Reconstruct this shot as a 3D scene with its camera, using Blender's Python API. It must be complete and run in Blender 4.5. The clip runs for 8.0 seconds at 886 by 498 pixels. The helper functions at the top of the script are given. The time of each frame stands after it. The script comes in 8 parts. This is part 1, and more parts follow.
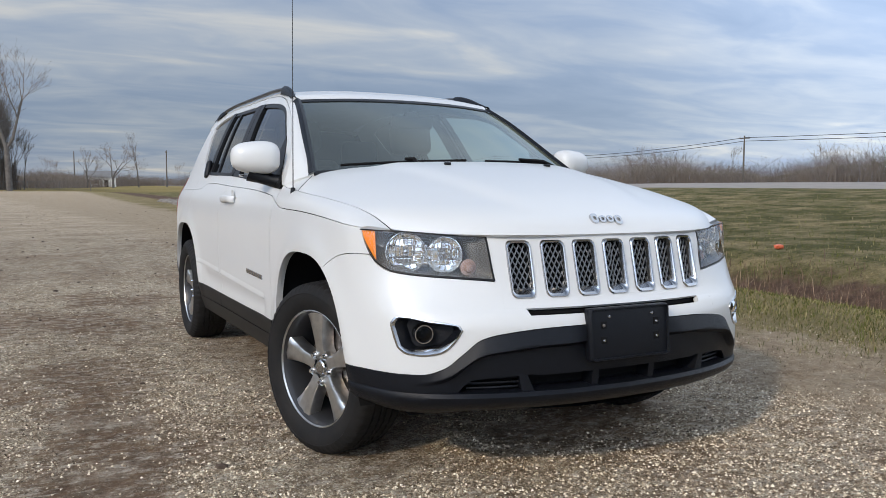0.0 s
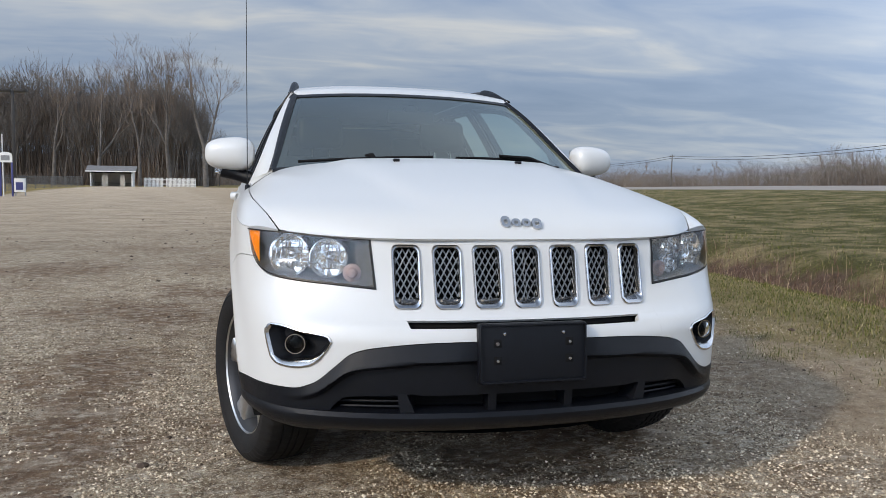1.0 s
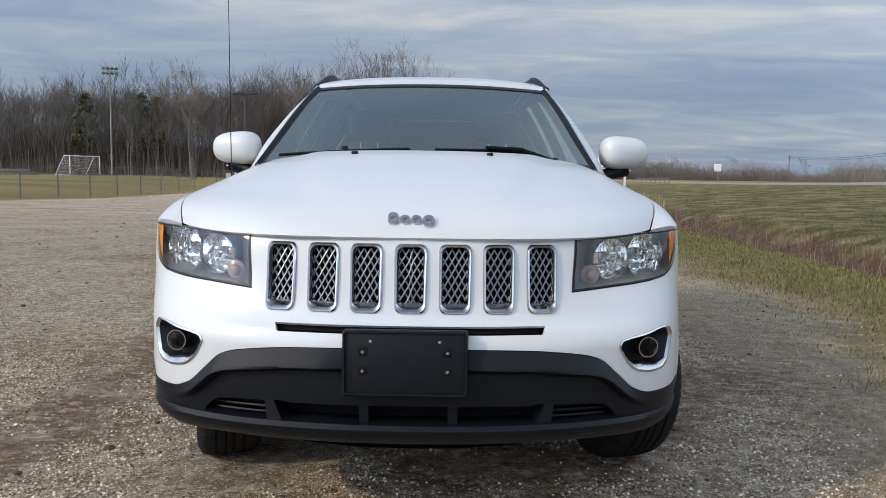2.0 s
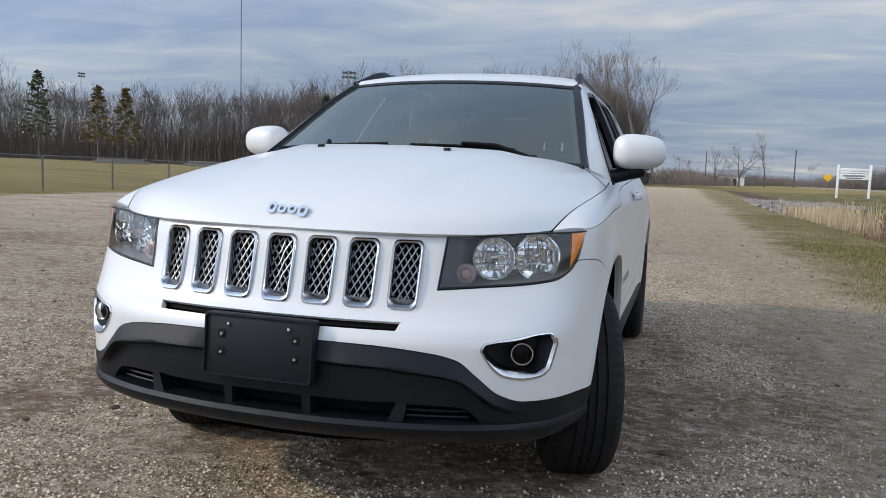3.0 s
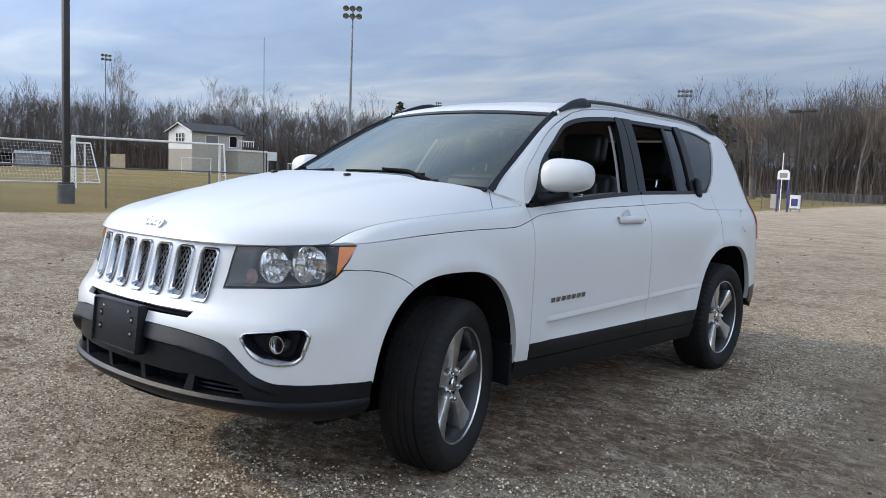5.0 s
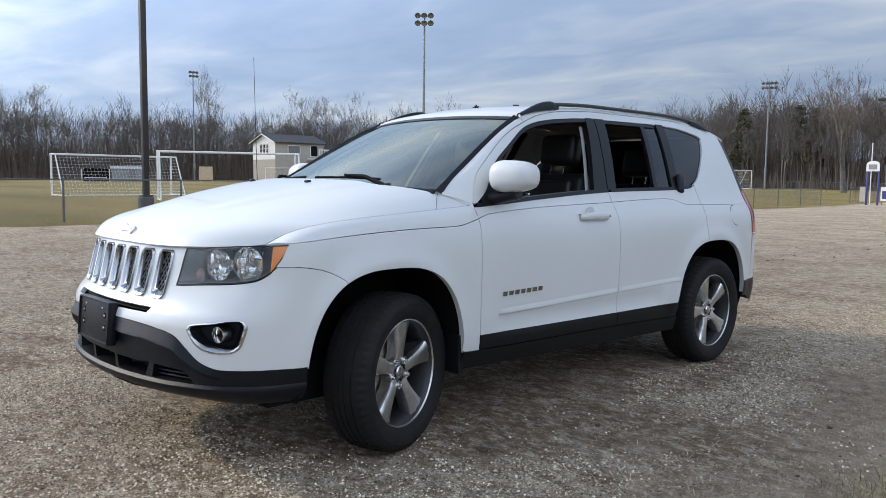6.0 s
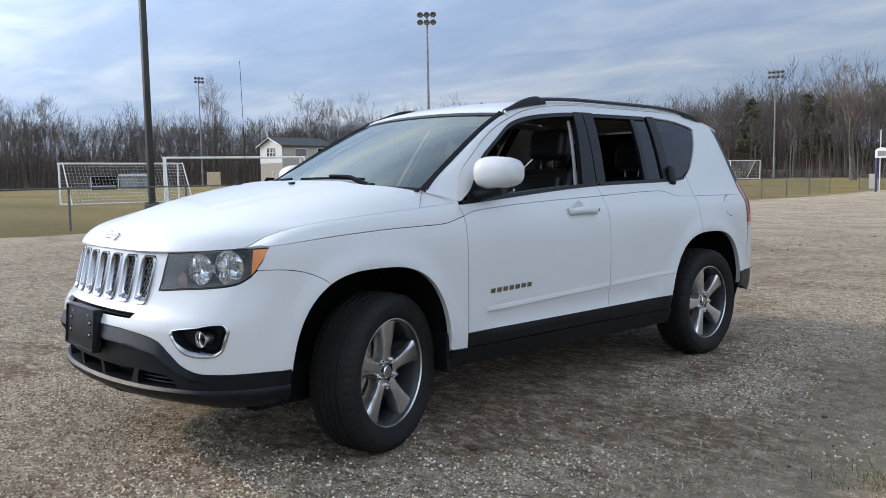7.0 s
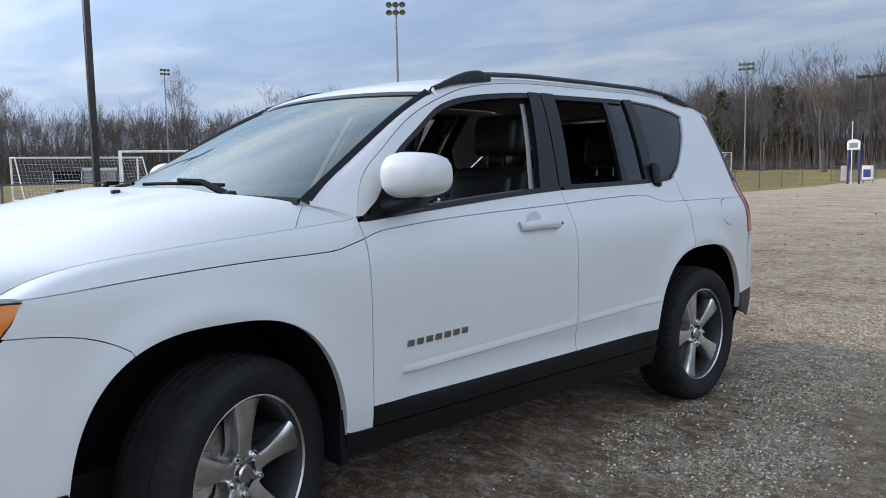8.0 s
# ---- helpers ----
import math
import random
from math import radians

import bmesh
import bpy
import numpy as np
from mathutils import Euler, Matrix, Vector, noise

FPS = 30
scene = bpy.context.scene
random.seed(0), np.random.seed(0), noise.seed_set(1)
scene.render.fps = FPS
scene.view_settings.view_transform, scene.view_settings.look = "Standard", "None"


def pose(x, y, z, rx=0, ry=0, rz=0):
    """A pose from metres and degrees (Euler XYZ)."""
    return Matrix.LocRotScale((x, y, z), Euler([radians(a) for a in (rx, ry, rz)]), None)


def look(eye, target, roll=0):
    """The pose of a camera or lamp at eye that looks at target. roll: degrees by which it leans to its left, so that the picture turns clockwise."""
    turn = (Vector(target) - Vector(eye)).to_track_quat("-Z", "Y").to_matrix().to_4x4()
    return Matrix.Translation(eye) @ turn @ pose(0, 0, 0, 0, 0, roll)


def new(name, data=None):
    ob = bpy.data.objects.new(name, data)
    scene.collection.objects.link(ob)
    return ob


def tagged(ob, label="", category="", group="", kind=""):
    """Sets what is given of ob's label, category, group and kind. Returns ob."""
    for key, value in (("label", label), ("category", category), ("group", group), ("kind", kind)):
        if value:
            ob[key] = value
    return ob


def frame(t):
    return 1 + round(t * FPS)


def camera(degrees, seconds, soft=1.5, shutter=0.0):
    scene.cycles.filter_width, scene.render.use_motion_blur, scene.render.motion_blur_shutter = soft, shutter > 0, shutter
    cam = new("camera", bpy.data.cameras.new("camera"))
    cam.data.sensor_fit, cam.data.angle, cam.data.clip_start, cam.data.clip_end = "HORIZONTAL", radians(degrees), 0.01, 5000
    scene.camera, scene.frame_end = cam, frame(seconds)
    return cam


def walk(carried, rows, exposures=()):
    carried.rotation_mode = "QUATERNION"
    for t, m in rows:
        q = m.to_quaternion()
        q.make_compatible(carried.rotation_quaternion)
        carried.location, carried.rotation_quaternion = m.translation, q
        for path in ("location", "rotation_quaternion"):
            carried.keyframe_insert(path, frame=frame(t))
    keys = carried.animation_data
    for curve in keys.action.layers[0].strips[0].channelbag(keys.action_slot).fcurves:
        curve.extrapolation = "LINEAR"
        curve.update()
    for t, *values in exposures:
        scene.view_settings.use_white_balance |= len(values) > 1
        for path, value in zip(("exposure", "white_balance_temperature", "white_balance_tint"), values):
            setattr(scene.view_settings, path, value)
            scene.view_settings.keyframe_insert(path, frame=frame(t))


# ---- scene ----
cam = camera(58.5, 8.0, soft=0.8)
PATH = [
    (0, (-1.78, -3.0, 1.056), (-0.868, -1.227, 0.895), 0.3),
    (0.5, (-1.309, -3.063, 1.054), (-0.581, -1.208, 0.888), 0.7),
    (1, (-0.853, -3.091, 1.059), (-0.347, -1.163, 0.893), 0.8),
    (1.2, (-0.665, -3.075, 1.06), (-0.253, -1.125, 0.891), 0.8),
    (2.3, (0.401, -2.962, 1.068), (0.21, -0.98, 0.879), 1.0),
    (2.5, (0.595, -2.922, 1.057), (0.291, -0.955, 0.869), 1.3),
    (3, (1.07, -2.838, 1.066), (0.505, -0.929, 0.87), 2.2),
    (3.5, (1.531, -2.697, 1.082), (0.727, -0.875, 0.891), 2.7),
    (4, (2.0, -2.621, 1.092), (0.993, -0.904, 0.902), 2.9),
    (4.5, (2.416, -2.491, 1.135), (1.243, -0.881, 0.949), 2.9),
    (4.7, (2.558, -2.44, 1.138), (1.329, -0.872, 0.957), 2.7),
    (5.8, (3.251, -2.096, 1.166), (1.817, -0.713, 0.99), 1.0),
    (6, (3.354, -2.114, 1.158), (1.902, -0.75, 0.984), 0.6),
    (6.5, (3.505, -2.156, 1.158), (2.03, -0.817, 0.983), -0.3),
    (7, (3.42, -2.026, 1.154), (1.951, -0.68, 0.977), -1.0),
    (7.5, (3.119, -1.641, 1.16), (1.678, -0.267, 0.971), -1.2),
    (8, (2.775, -1.083, 1.189), (1.353, 0.309, 0.993), -1.2),
]
EXPOSURES = [(0.0, -0.14, 6850, 8), (2.5, -0.05, 6750, 8), (4.5, 0.08, 6650, 8), (6.5, 0.12, 6650, 8), (8.0, 0.10, 6600, 8)]
walk(cam, [(t, look(eye, target, roll)) for t, eye, target, roll in PATH], EXPOSURES)

# ---- light ----
SUN = Vector((-1.55, -0.9, 1.0)).normalized()          # towards the sun


def make_world():
    world = bpy.data.worlds.new("sky")
    scene.world = world
    world.use_nodes = True
    nt = world.node_tree
    nt.nodes.clear()
    add, link = nt.nodes.new, nt.links.new
    out, bg = add("ShaderNodeOutputWorld"), add("ShaderNodeBackground")
    sky = add("ShaderNodeTexSky")
    sky.sky_type, sky.sun_disc = "NISHITA", False
    sky.sun_elevation, sky.sun_rotation = math.asin(SUN.z), math.atan2(SUN.x, SUN.y)
    sky.air_density, sky.dust_density, sky.ozone_density = 1.0, 1.0, 1.5
    coord, sep = add("ShaderNodeTexCoord"), add("ShaderNodeSeparateXYZ")
    link(coord.outputs["Generated"], sep.inputs[0])
    # project the direction on a flat cloud layer: xy / (z + c)
    zz = add("ShaderNodeMath"); zz.operation = "MAXIMUM"; zz.inputs[1].default_value = 0.0
    link(sep.outputs[2], zz.inputs[0])
    za = add("ShaderNodeMath"); za.operation = "ADD"; za.inputs[1].default_value = 0.10
    link(zz.outputs[0], za.inputs[0])
    comb = add("ShaderNodeCombineXYZ")
    for i in (0, 1):
        dv = add("ShaderNodeMath"); dv.operation = "DIVIDE"
        link(sep.outputs[i], dv.inputs[0]); link(za.outputs[0], dv.inputs[1])
        link(dv.outputs[0], comb.inputs[i])
    mp = add("ShaderNodeMapping")
    mp.inputs["Rotation"].default_value = (0, 0, radians(-35))
    mp.inputs["Scale"].default_value = (0.30, 0.50, 1.0)
    mp.inputs["Location"].default_value = (1.3, 0.4, 0.0)
    link(comb.outputs[0], mp.inputs[0])
    big, fine = add("ShaderNodeTexNoise"), add("ShaderNodeTexNoise")
    big.inputs["Scale"].default_value, big.inputs["Detail"].default_value, big.inputs["Roughness"].default_value = 0.9, 6.0, 0.58
    fine.inputs["Scale"].default_value, fine.inputs["Detail"].default_value, fine.inputs["Distortion"].default_value = 4.2, 8.0, 0.9
    link(mp.outputs[0], big.inputs["Vector"]); link(mp.outputs[0], fine.inputs["Vector"])
    mixn = add("ShaderNodeMix"); mixn.inputs[0].default_value = 0.33
    link(big.outputs["Fac"], mixn.inputs[2]); link(fine.outputs["Fac"], mixn.inputs[3])
    ramp = add("ShaderNodeValToRGB")
    e = ramp.color_ramp.elements
    e[0].position, e[0].color = 0.32, (0.31, 0.435, 0.69, 1)
    e[1].position, e[1].color = 0.68, (1.02, 1.02, 1.02, 1)
    m = ramp.color_ramp.elements.new(0.46); m.color = (0.42, 0.545, 0.80, 1)
    m = ramp.color_ramp.elements.new(0.56); m.color = (0.60, 0.70, 0.89, 1)
    link(mixn.outputs[0], ramp.inputs[0])
    # cloud layer brightness and cover
    cl = add("ShaderNodeVectorMath"); cl.operation = "SCALE"; cl.inputs["Scale"].default_value = CLOUD
    link(ramp.outputs[0], cl.inputs[0])
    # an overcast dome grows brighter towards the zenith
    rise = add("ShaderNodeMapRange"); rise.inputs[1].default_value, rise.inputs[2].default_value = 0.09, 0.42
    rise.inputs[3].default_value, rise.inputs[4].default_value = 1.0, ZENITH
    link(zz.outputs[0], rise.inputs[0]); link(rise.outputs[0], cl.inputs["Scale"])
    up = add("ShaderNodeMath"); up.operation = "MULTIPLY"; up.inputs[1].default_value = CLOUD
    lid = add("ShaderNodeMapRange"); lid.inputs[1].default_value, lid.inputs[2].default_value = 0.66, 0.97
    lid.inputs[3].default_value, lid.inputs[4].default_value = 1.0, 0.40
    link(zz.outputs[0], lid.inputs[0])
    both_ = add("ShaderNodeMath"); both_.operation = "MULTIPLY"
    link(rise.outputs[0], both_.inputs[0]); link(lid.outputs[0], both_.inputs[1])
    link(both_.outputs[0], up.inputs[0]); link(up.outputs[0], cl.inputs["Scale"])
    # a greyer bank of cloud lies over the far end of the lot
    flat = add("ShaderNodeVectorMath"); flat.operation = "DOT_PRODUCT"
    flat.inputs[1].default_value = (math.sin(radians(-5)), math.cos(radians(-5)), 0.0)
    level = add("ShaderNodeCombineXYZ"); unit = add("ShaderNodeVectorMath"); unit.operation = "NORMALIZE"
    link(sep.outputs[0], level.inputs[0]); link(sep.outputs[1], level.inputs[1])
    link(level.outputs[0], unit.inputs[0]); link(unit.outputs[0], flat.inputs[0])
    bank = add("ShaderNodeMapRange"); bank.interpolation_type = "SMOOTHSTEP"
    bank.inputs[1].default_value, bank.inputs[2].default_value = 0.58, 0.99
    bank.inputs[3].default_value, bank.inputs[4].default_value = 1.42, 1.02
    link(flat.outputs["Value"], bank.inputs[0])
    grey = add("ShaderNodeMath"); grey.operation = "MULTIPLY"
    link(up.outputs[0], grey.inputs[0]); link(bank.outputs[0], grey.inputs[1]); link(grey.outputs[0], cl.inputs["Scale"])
    # thin cloud glows round the sun
    near_sun = add("ShaderNodeVectorMath"); near_sun.operation = "DOT_PRODUCT"; near_sun.inputs[1].default_value = SUN
    link(coord.outputs["Generated"], near_sun.inputs[0])
    ahead = add("ShaderNodeMath"); ahead.operation = "MAXIMUM"; ahead.inputs[1].default_value = 0.0
    link(near_sun.outputs["Value"], ahead.inputs[0])
    tight = add("ShaderNodeMath"); tight.operation = "POWER"; tight.inputs[1].default_value = 6.0
    link(ahead.outputs[0], tight.inputs[0])
    glow = add("ShaderNodeMath"); glow.operation = "MULTIPLY_ADD"; glow.inputs[1].default_value, glow.inputs[2].default_value = 3.6, 1.0
    link(tight.outputs[0], glow.inputs[0])
    # the cloud deck is paler over the road side
    split = add("ShaderNodeSeparateXYZ"); link(unit.outputs[0], split.inputs[0])
    road_side = add("ShaderNodeMapRange"); road_side.interpolation_type = "SMOOTHSTEP"
    road_side.inputs[1].default_value, road_side.inputs[2].default_value = 0.60, 1.0
    road_side.inputs[3].default_value, road_side.inputs[4].default_value = 1.0, 1.75
    link(split.outputs[0], road_side.inputs[0])
    pale = add("ShaderNodeMath"); pale.operation = "MULTIPLY"
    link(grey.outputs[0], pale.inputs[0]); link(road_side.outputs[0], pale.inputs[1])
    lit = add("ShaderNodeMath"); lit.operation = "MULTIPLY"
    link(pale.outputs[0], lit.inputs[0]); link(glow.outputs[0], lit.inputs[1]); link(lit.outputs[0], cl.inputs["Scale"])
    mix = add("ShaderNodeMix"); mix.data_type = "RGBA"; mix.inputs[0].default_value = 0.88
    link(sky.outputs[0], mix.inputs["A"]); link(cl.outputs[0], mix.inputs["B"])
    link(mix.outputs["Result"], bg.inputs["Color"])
    bg.inputs["Strength"].default_value = 0.10
    link(bg.outputs[0], out.inputs[0])


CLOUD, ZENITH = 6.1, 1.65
make_world()
lamp = bpy.data.lights.new("sun", "SUN")
lamp.energy, lamp.angle, lamp.color = 2.05, radians(2.5), (1.0, 0.82, 0.58)
sun = new("sun", lamp)
sun.matrix_world = look(SUN * 50, (0, 0, 0))

# ---- materials ----
def mat(name, colour, rough=0.5, metal=0.0, spec=None, coat=0.0, var=0.0, scale=20.0, bump=0.0, bscale=200.0, var2=0.0, scale2=3.0, tint=None):
    """A principled material; var/var2: colour variation at a fine and a coarse scale; bump in metres."""
    m = bpy.data.materials.new(name)
    m.use_nodes = True
    nt = m.node_tree
    b = nt.nodes["Principled BSDF"]
    b.inputs["Base Color"].default_value = (*colour, 1)
    b.inputs["Roughness"].default_value, b.inputs["Metallic"].default_value = rough, metal
    if spec is not None:
        b.inputs["Specular IOR Level"].default_value = spec
    if coat:
        b.inputs["Coat Weight"].default_value, b.inputs["Coat Roughness"].default_value = coat, 0.03
    co = nt.nodes.new("ShaderNodeTexCoord")
    last = None
    for amount, sc in ((var, scale), (var2, scale2)):
        if not amount:
            continue
        n = nt.nodes.new("ShaderNodeTexNoise")
        n.inputs["Scale"].default_value, n.inputs["Detail"].default_value = sc, 5.0
        nt.links.new(co.outputs["Object"], n.inputs["Vector"])
        r = nt.nodes.new("ShaderNodeValToRGB")
        r.color_ramp.elements[0].position, r.color_ramp.elements[1].position = 0.3, 0.7
        lo, hi = 1 - amount, 1 + amount
        t = tint or (1, 1, 1)
        r.color_ramp.elements[0].color = (lo, lo, lo, 1)
        r.color_ramp.elements[1].color = (hi * t[0], hi * t[1], hi * t[2], 1)
        nt.links.new(n.outputs["Fac"], r.inputs[0])
        mul = nt.nodes.new("ShaderNodeMix"); mul.data_type, mul.blend_type = "RGBA", "MULTIPLY"
        mul.inputs[0].default_value = 1.0
        if last is None:
            mul.inputs["A"].default_value = (*colour, 1)
        else:
            nt.links.new(last, mul.inputs["A"])
        nt.links.new(r.outputs[0], mul.inputs["B"])
        last = mul.outputs["Result"]
    if last is not None:
        nt.links.new(last, b.inputs["Base Color"])
    if bump:
        n = nt.nodes.new("ShaderNodeTexNoise")
        n.inputs["Scale"].default_value, n.inputs["Detail"].default_value = bscale, 4.0
        nt.links.new(co.outputs["Object"], n.inputs["Vector"])
        bp = nt.nodes.new("ShaderNodeBump")
        bp.inputs["Distance"].default_value = bump
        nt.links.new(n.outputs["Fac"], bp.inputs["Height"])
        nt.links.new(bp.outputs[0], b.inputs["Normal"])
    return m


def glass(name, tint=(1, 1, 1), gloss=0.03, ior=1.5, dust=0.0, sheen=(1, 1, 1)):
    """A thin pane: clear with a tint, and a mirror-like gloss that grows at grazing angles."""
    m = bpy.data.materials.new(name)
    m.use_nodes = True
    nt = m.node_tree
    nt.nodes.clear()
    out, mix = nt.nodes.new("ShaderNodeOutputMaterial"), nt.nodes.new("ShaderNodeMixShader")
    tr, gl, fr = nt.nodes.new("ShaderNodeBsdfTransparent"), nt.nodes.new("ShaderNodeBsdfGlossy"), nt.nodes.new("ShaderNodeFresnel")
    tr.inputs[0].default_value = (*tint, 1)
    gl.inputs["Roughness"].default_value = gloss
    gl.inputs["Color"].default_value = (*sheen, 1)
    fr.inputs[0].default_value = ior
    nt.links.new(fr.outputs[0], mix.inputs[0]); nt.links.new(tr.outputs[0], mix.inputs[1]); nt.links.new(gl.outputs[0], mix.inputs[2])
    if dust:
        film, over = nt.nodes.new("ShaderNodeBsdfDiffuse"), nt.nodes.new("ShaderNodeMixShader")
        film.inputs[0].default_value = (0.62, 0.665, 0.635, 1)
        over.inputs[0].default_value = dust
        nt.links.new(mix.outputs[0], over.inputs[1]); nt.links.new(film.outputs[0], over.inputs[2])
        nt.links.new(over.outputs[0], out.inputs[0])
    else:
        nt.links.new(mix.outputs[0], out.inputs[0])
    return m


PAINT = mat("white_paint", (0.620, 0.624, 0.614), 0.32, coat=0.4, var2=0.015, scale2=2.0)
CLAD = mat("black_cladding", (0.0050, 0.0060, 0.0088), 0.40, spec=0.24, var=0.12, scale=40, bump=0.0006, bscale=900)
TRIM = mat("satin_black_trim", (0.007, 0.007, 0.008), 0.42, spec=0.3)
SILL_BLACK = mat("black_lower_trim", (0.0045, 0.0048, 0.0055), 0.45, spec=0.3, var=0.2, scale=30)
RUBBER = mat("tyre_rubber", (0.0130, 0.0130, 0.0135), 0.72, spec=0.20, var=0.2, scale=15, bump=0.0005, bscale=400, tint=(1.1, 1.0, 0.9))
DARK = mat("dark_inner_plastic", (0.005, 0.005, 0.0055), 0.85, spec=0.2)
CHROME = mat("chrome", (0.78, 0.79, 0.80), 0.08, 1.0)
SLOT_CHROME = mat("slot_chrome", (0.46, 0.46, 0.465), 0.14, 1.0)
SATIN = mat("satin_chrome", (0.56, 0.555, 0.55), 0.22, 1.0)
BOWL = mat("lamp_reflector_chrome", (0.95, 0.95, 0.94), 0.11, 1.0)
ALLOY = mat("machined_alloy", (0.66, 0.65, 0.63), 0.33, 1.0, var=0.12, scale=30)
ALLOY_DARK = mat("grey_painted_alloy", (0.045, 0.045, 0.048), 0.42, 0.5)
STEEL = mat("brake_steel", (0.28, 0.25, 0.23), 0.4, 0.9, var=0.3, scale=40)
DARK_CHROME = mat("dark_chrome", (0.34, 0.34, 0.35), 0.22, 1.0)
WIRE = mat("grille_wire", (0.26, 0.265, 0.27), 0.35, 0.9)
GLASS = glass("windscreen_glass", (0.34, 0.44, 0.39), 0.012, 2.6, 0.028, (0.92, 1.0, 0.96))
TINTED = glass("tinted_glass", (0.10, 0.11, 0.12))
SMOKED = glass("side_glass", (0.30, 0.34, 0.33), 0.02, 1.7)
CLEAR = glass("lamp_lens", (0.96, 0.97, 0.97), 0.02, 1.55)
FOG_GLASS = glass("fog_lamp_glass", (0.30, 0.31, 0.32), 0.16, 1.25)
AMBER = mat("amber_lens", (0.86, 0.27, 0.012), 0.25, coat=0.5)
RED = mat("red_lens", (0.30, 0.012, 0.02), 0.2, coat=0.6)
LAMP_GREY = mat("lamp_housing_grey", (0.135, 0.138, 0.142), 0.38, 0.3)
LEATHER = mat("black_leather", (0.014, 0.014, 0.015), 0.45, bump=0.001, bscale=150)
CABIN = mat("grey_cabin_plastic", (0.09, 0.088, 0.085), 0.65, var=0.1)
LINER = mat("pale_headliner", (0.45, 0.44, 0.41), 0.9, var=0.1)
PALE = mat("pale_cabin_trim", (0.38, 0.37, 0.35), 0.7)


def part(name, data, material, parent=None, label="", smooth=True):
    """Links a bmesh or a (verts, faces) pair as one mesh object under a parent."""
    me = bpy.data.meshes.new(name)
    if isinstance(data, bmesh.types.BMesh):
        data.to_mesh(me)
        data.free()
    else:
        me.from_pydata([tuple(v) for v in data[0]], [], [tuple(f) for f in data[1]])
    me.validate()
    for p in me.polygons:
        p.use_smooth = smooth
    if smooth:
        me.set_sharp_from_angle(angle=radians(38))
    me.materials.append(material)
    ob = new(name, me)
    if parent is not None:
        ob.parent = parent
    if label:
        tagged(ob, label)
    return ob


def thing(name, label, category, group="", kind="", at=(0, 0, 0), turn=0.0):
    e = new(name)
    e.empty_display_size = 0.1
    e.matrix_basis = pose(*at, 0, 0, turn)
    return tagged(e, label, category, group, kind)


def pchip(points):
    """A monotone cubic through (x, y) points, as a function of x."""
    p = np.array(points, float)
    x, y = p[:, 0], p[:, 1]
    h, dl = np.diff(x), np.diff(y) / np.diff(x)
    m = np.zeros(len(x))
    for i in range(1, len(x) - 1):
        if dl[i - 1] * dl[i] > 0:
            w1, w2 = 2 * h[i] + h[i - 1], h[i] + 2 * h[i - 1]
            m[i] = (w1 + w2) / (w1 / dl[i - 1] + w2 / dl[i])
    m[0], m[-1] = dl[0], dl[-1]

    def f(q):
        q = min(max(q, x[0]), x[-1])
        i = int(min(max(np.searchsorted(x, q) - 1, 0), len(h) - 1))
        t = (q - x[i]) / h[i]
        return float((1 + 2 * t) * (1 - t) ** 2 * y[i] + t * (1 - t) ** 2 * h[i] * m[i] + t * t * (3 - 2 * t) * y[i + 1] + t * t * (t - 1) * h[i] * m[i + 1])
    return f


def lerp(a, b, t):
    return a + (b - a) * t


def spaced(a, b, n):
    return [lerp(a, b, i / n) for i in range(n + 1)]


def smooth01(a, b, v):
    t = min(max((v - a) / (b - a), 0.0), 1.0)
    return t * t * (3 - 2 * t)


def join(*pairs):
    vs, fs = [], []
    for v, f in pairs:
        k = len(vs)
        vs += list(v)
        fs += [tuple(i + k for i in q) for q in f]
    return vs, fs


def flip_x(pair):
    return [(-v[0], v[1], v[2]) for v in pair[0]], [tuple(reversed(f)) for f in pair[1]]


def grid(fn, us, vs):
    """A sheet of quads: fn(u, v) over the lists us and vs."""
    n = len(vs)
    verts = [fn(u, v) for u in us for v in vs]
    return verts, [(i * n + j, (i + 1) * n + j, (i + 1) * n + j + 1, i * n + j + 1) for i in range(len(us) - 1) for j in range(n - 1)]


def box(x0, x1, y0, y1, z0, z1):
    v = [(x, y, z) for x in (x0, x1) for y in (y0, y1) for z in (z0, z1)]
    return v, [(0, 1, 3, 2), (4, 6, 7, 5), (0, 4, 5, 1), (2, 3, 7, 6), (0, 2, 6, 4), (1, 5, 7, 3)]


def soft_box(x0, x1, y0, y1, z0, z1, r=0.01, seg=2):
    bm = bmesh.new()
    bmesh.ops.create_cube(bm, size=1.0)
    for v in bm.verts:
        v.co = Vector((lerp(x0, x1, v.co.x + .5), lerp(y0, y1, v.co.y + .5), lerp(z0, z1, v.co.z + .5)))
    bmesh.ops.bevel(bm, geom=bm.edges[:] + bm.verts[:], offset=r, segments=seg, affect="EDGES", profile=0.5)
    return pair_of(bm)


def pair_of(bm):
    bm.verts.index_update()
    out = [tuple(v.co) for v in bm.verts], [tuple(v.index for v in f.verts) for f in bm.faces]
    bm.free()
    return out


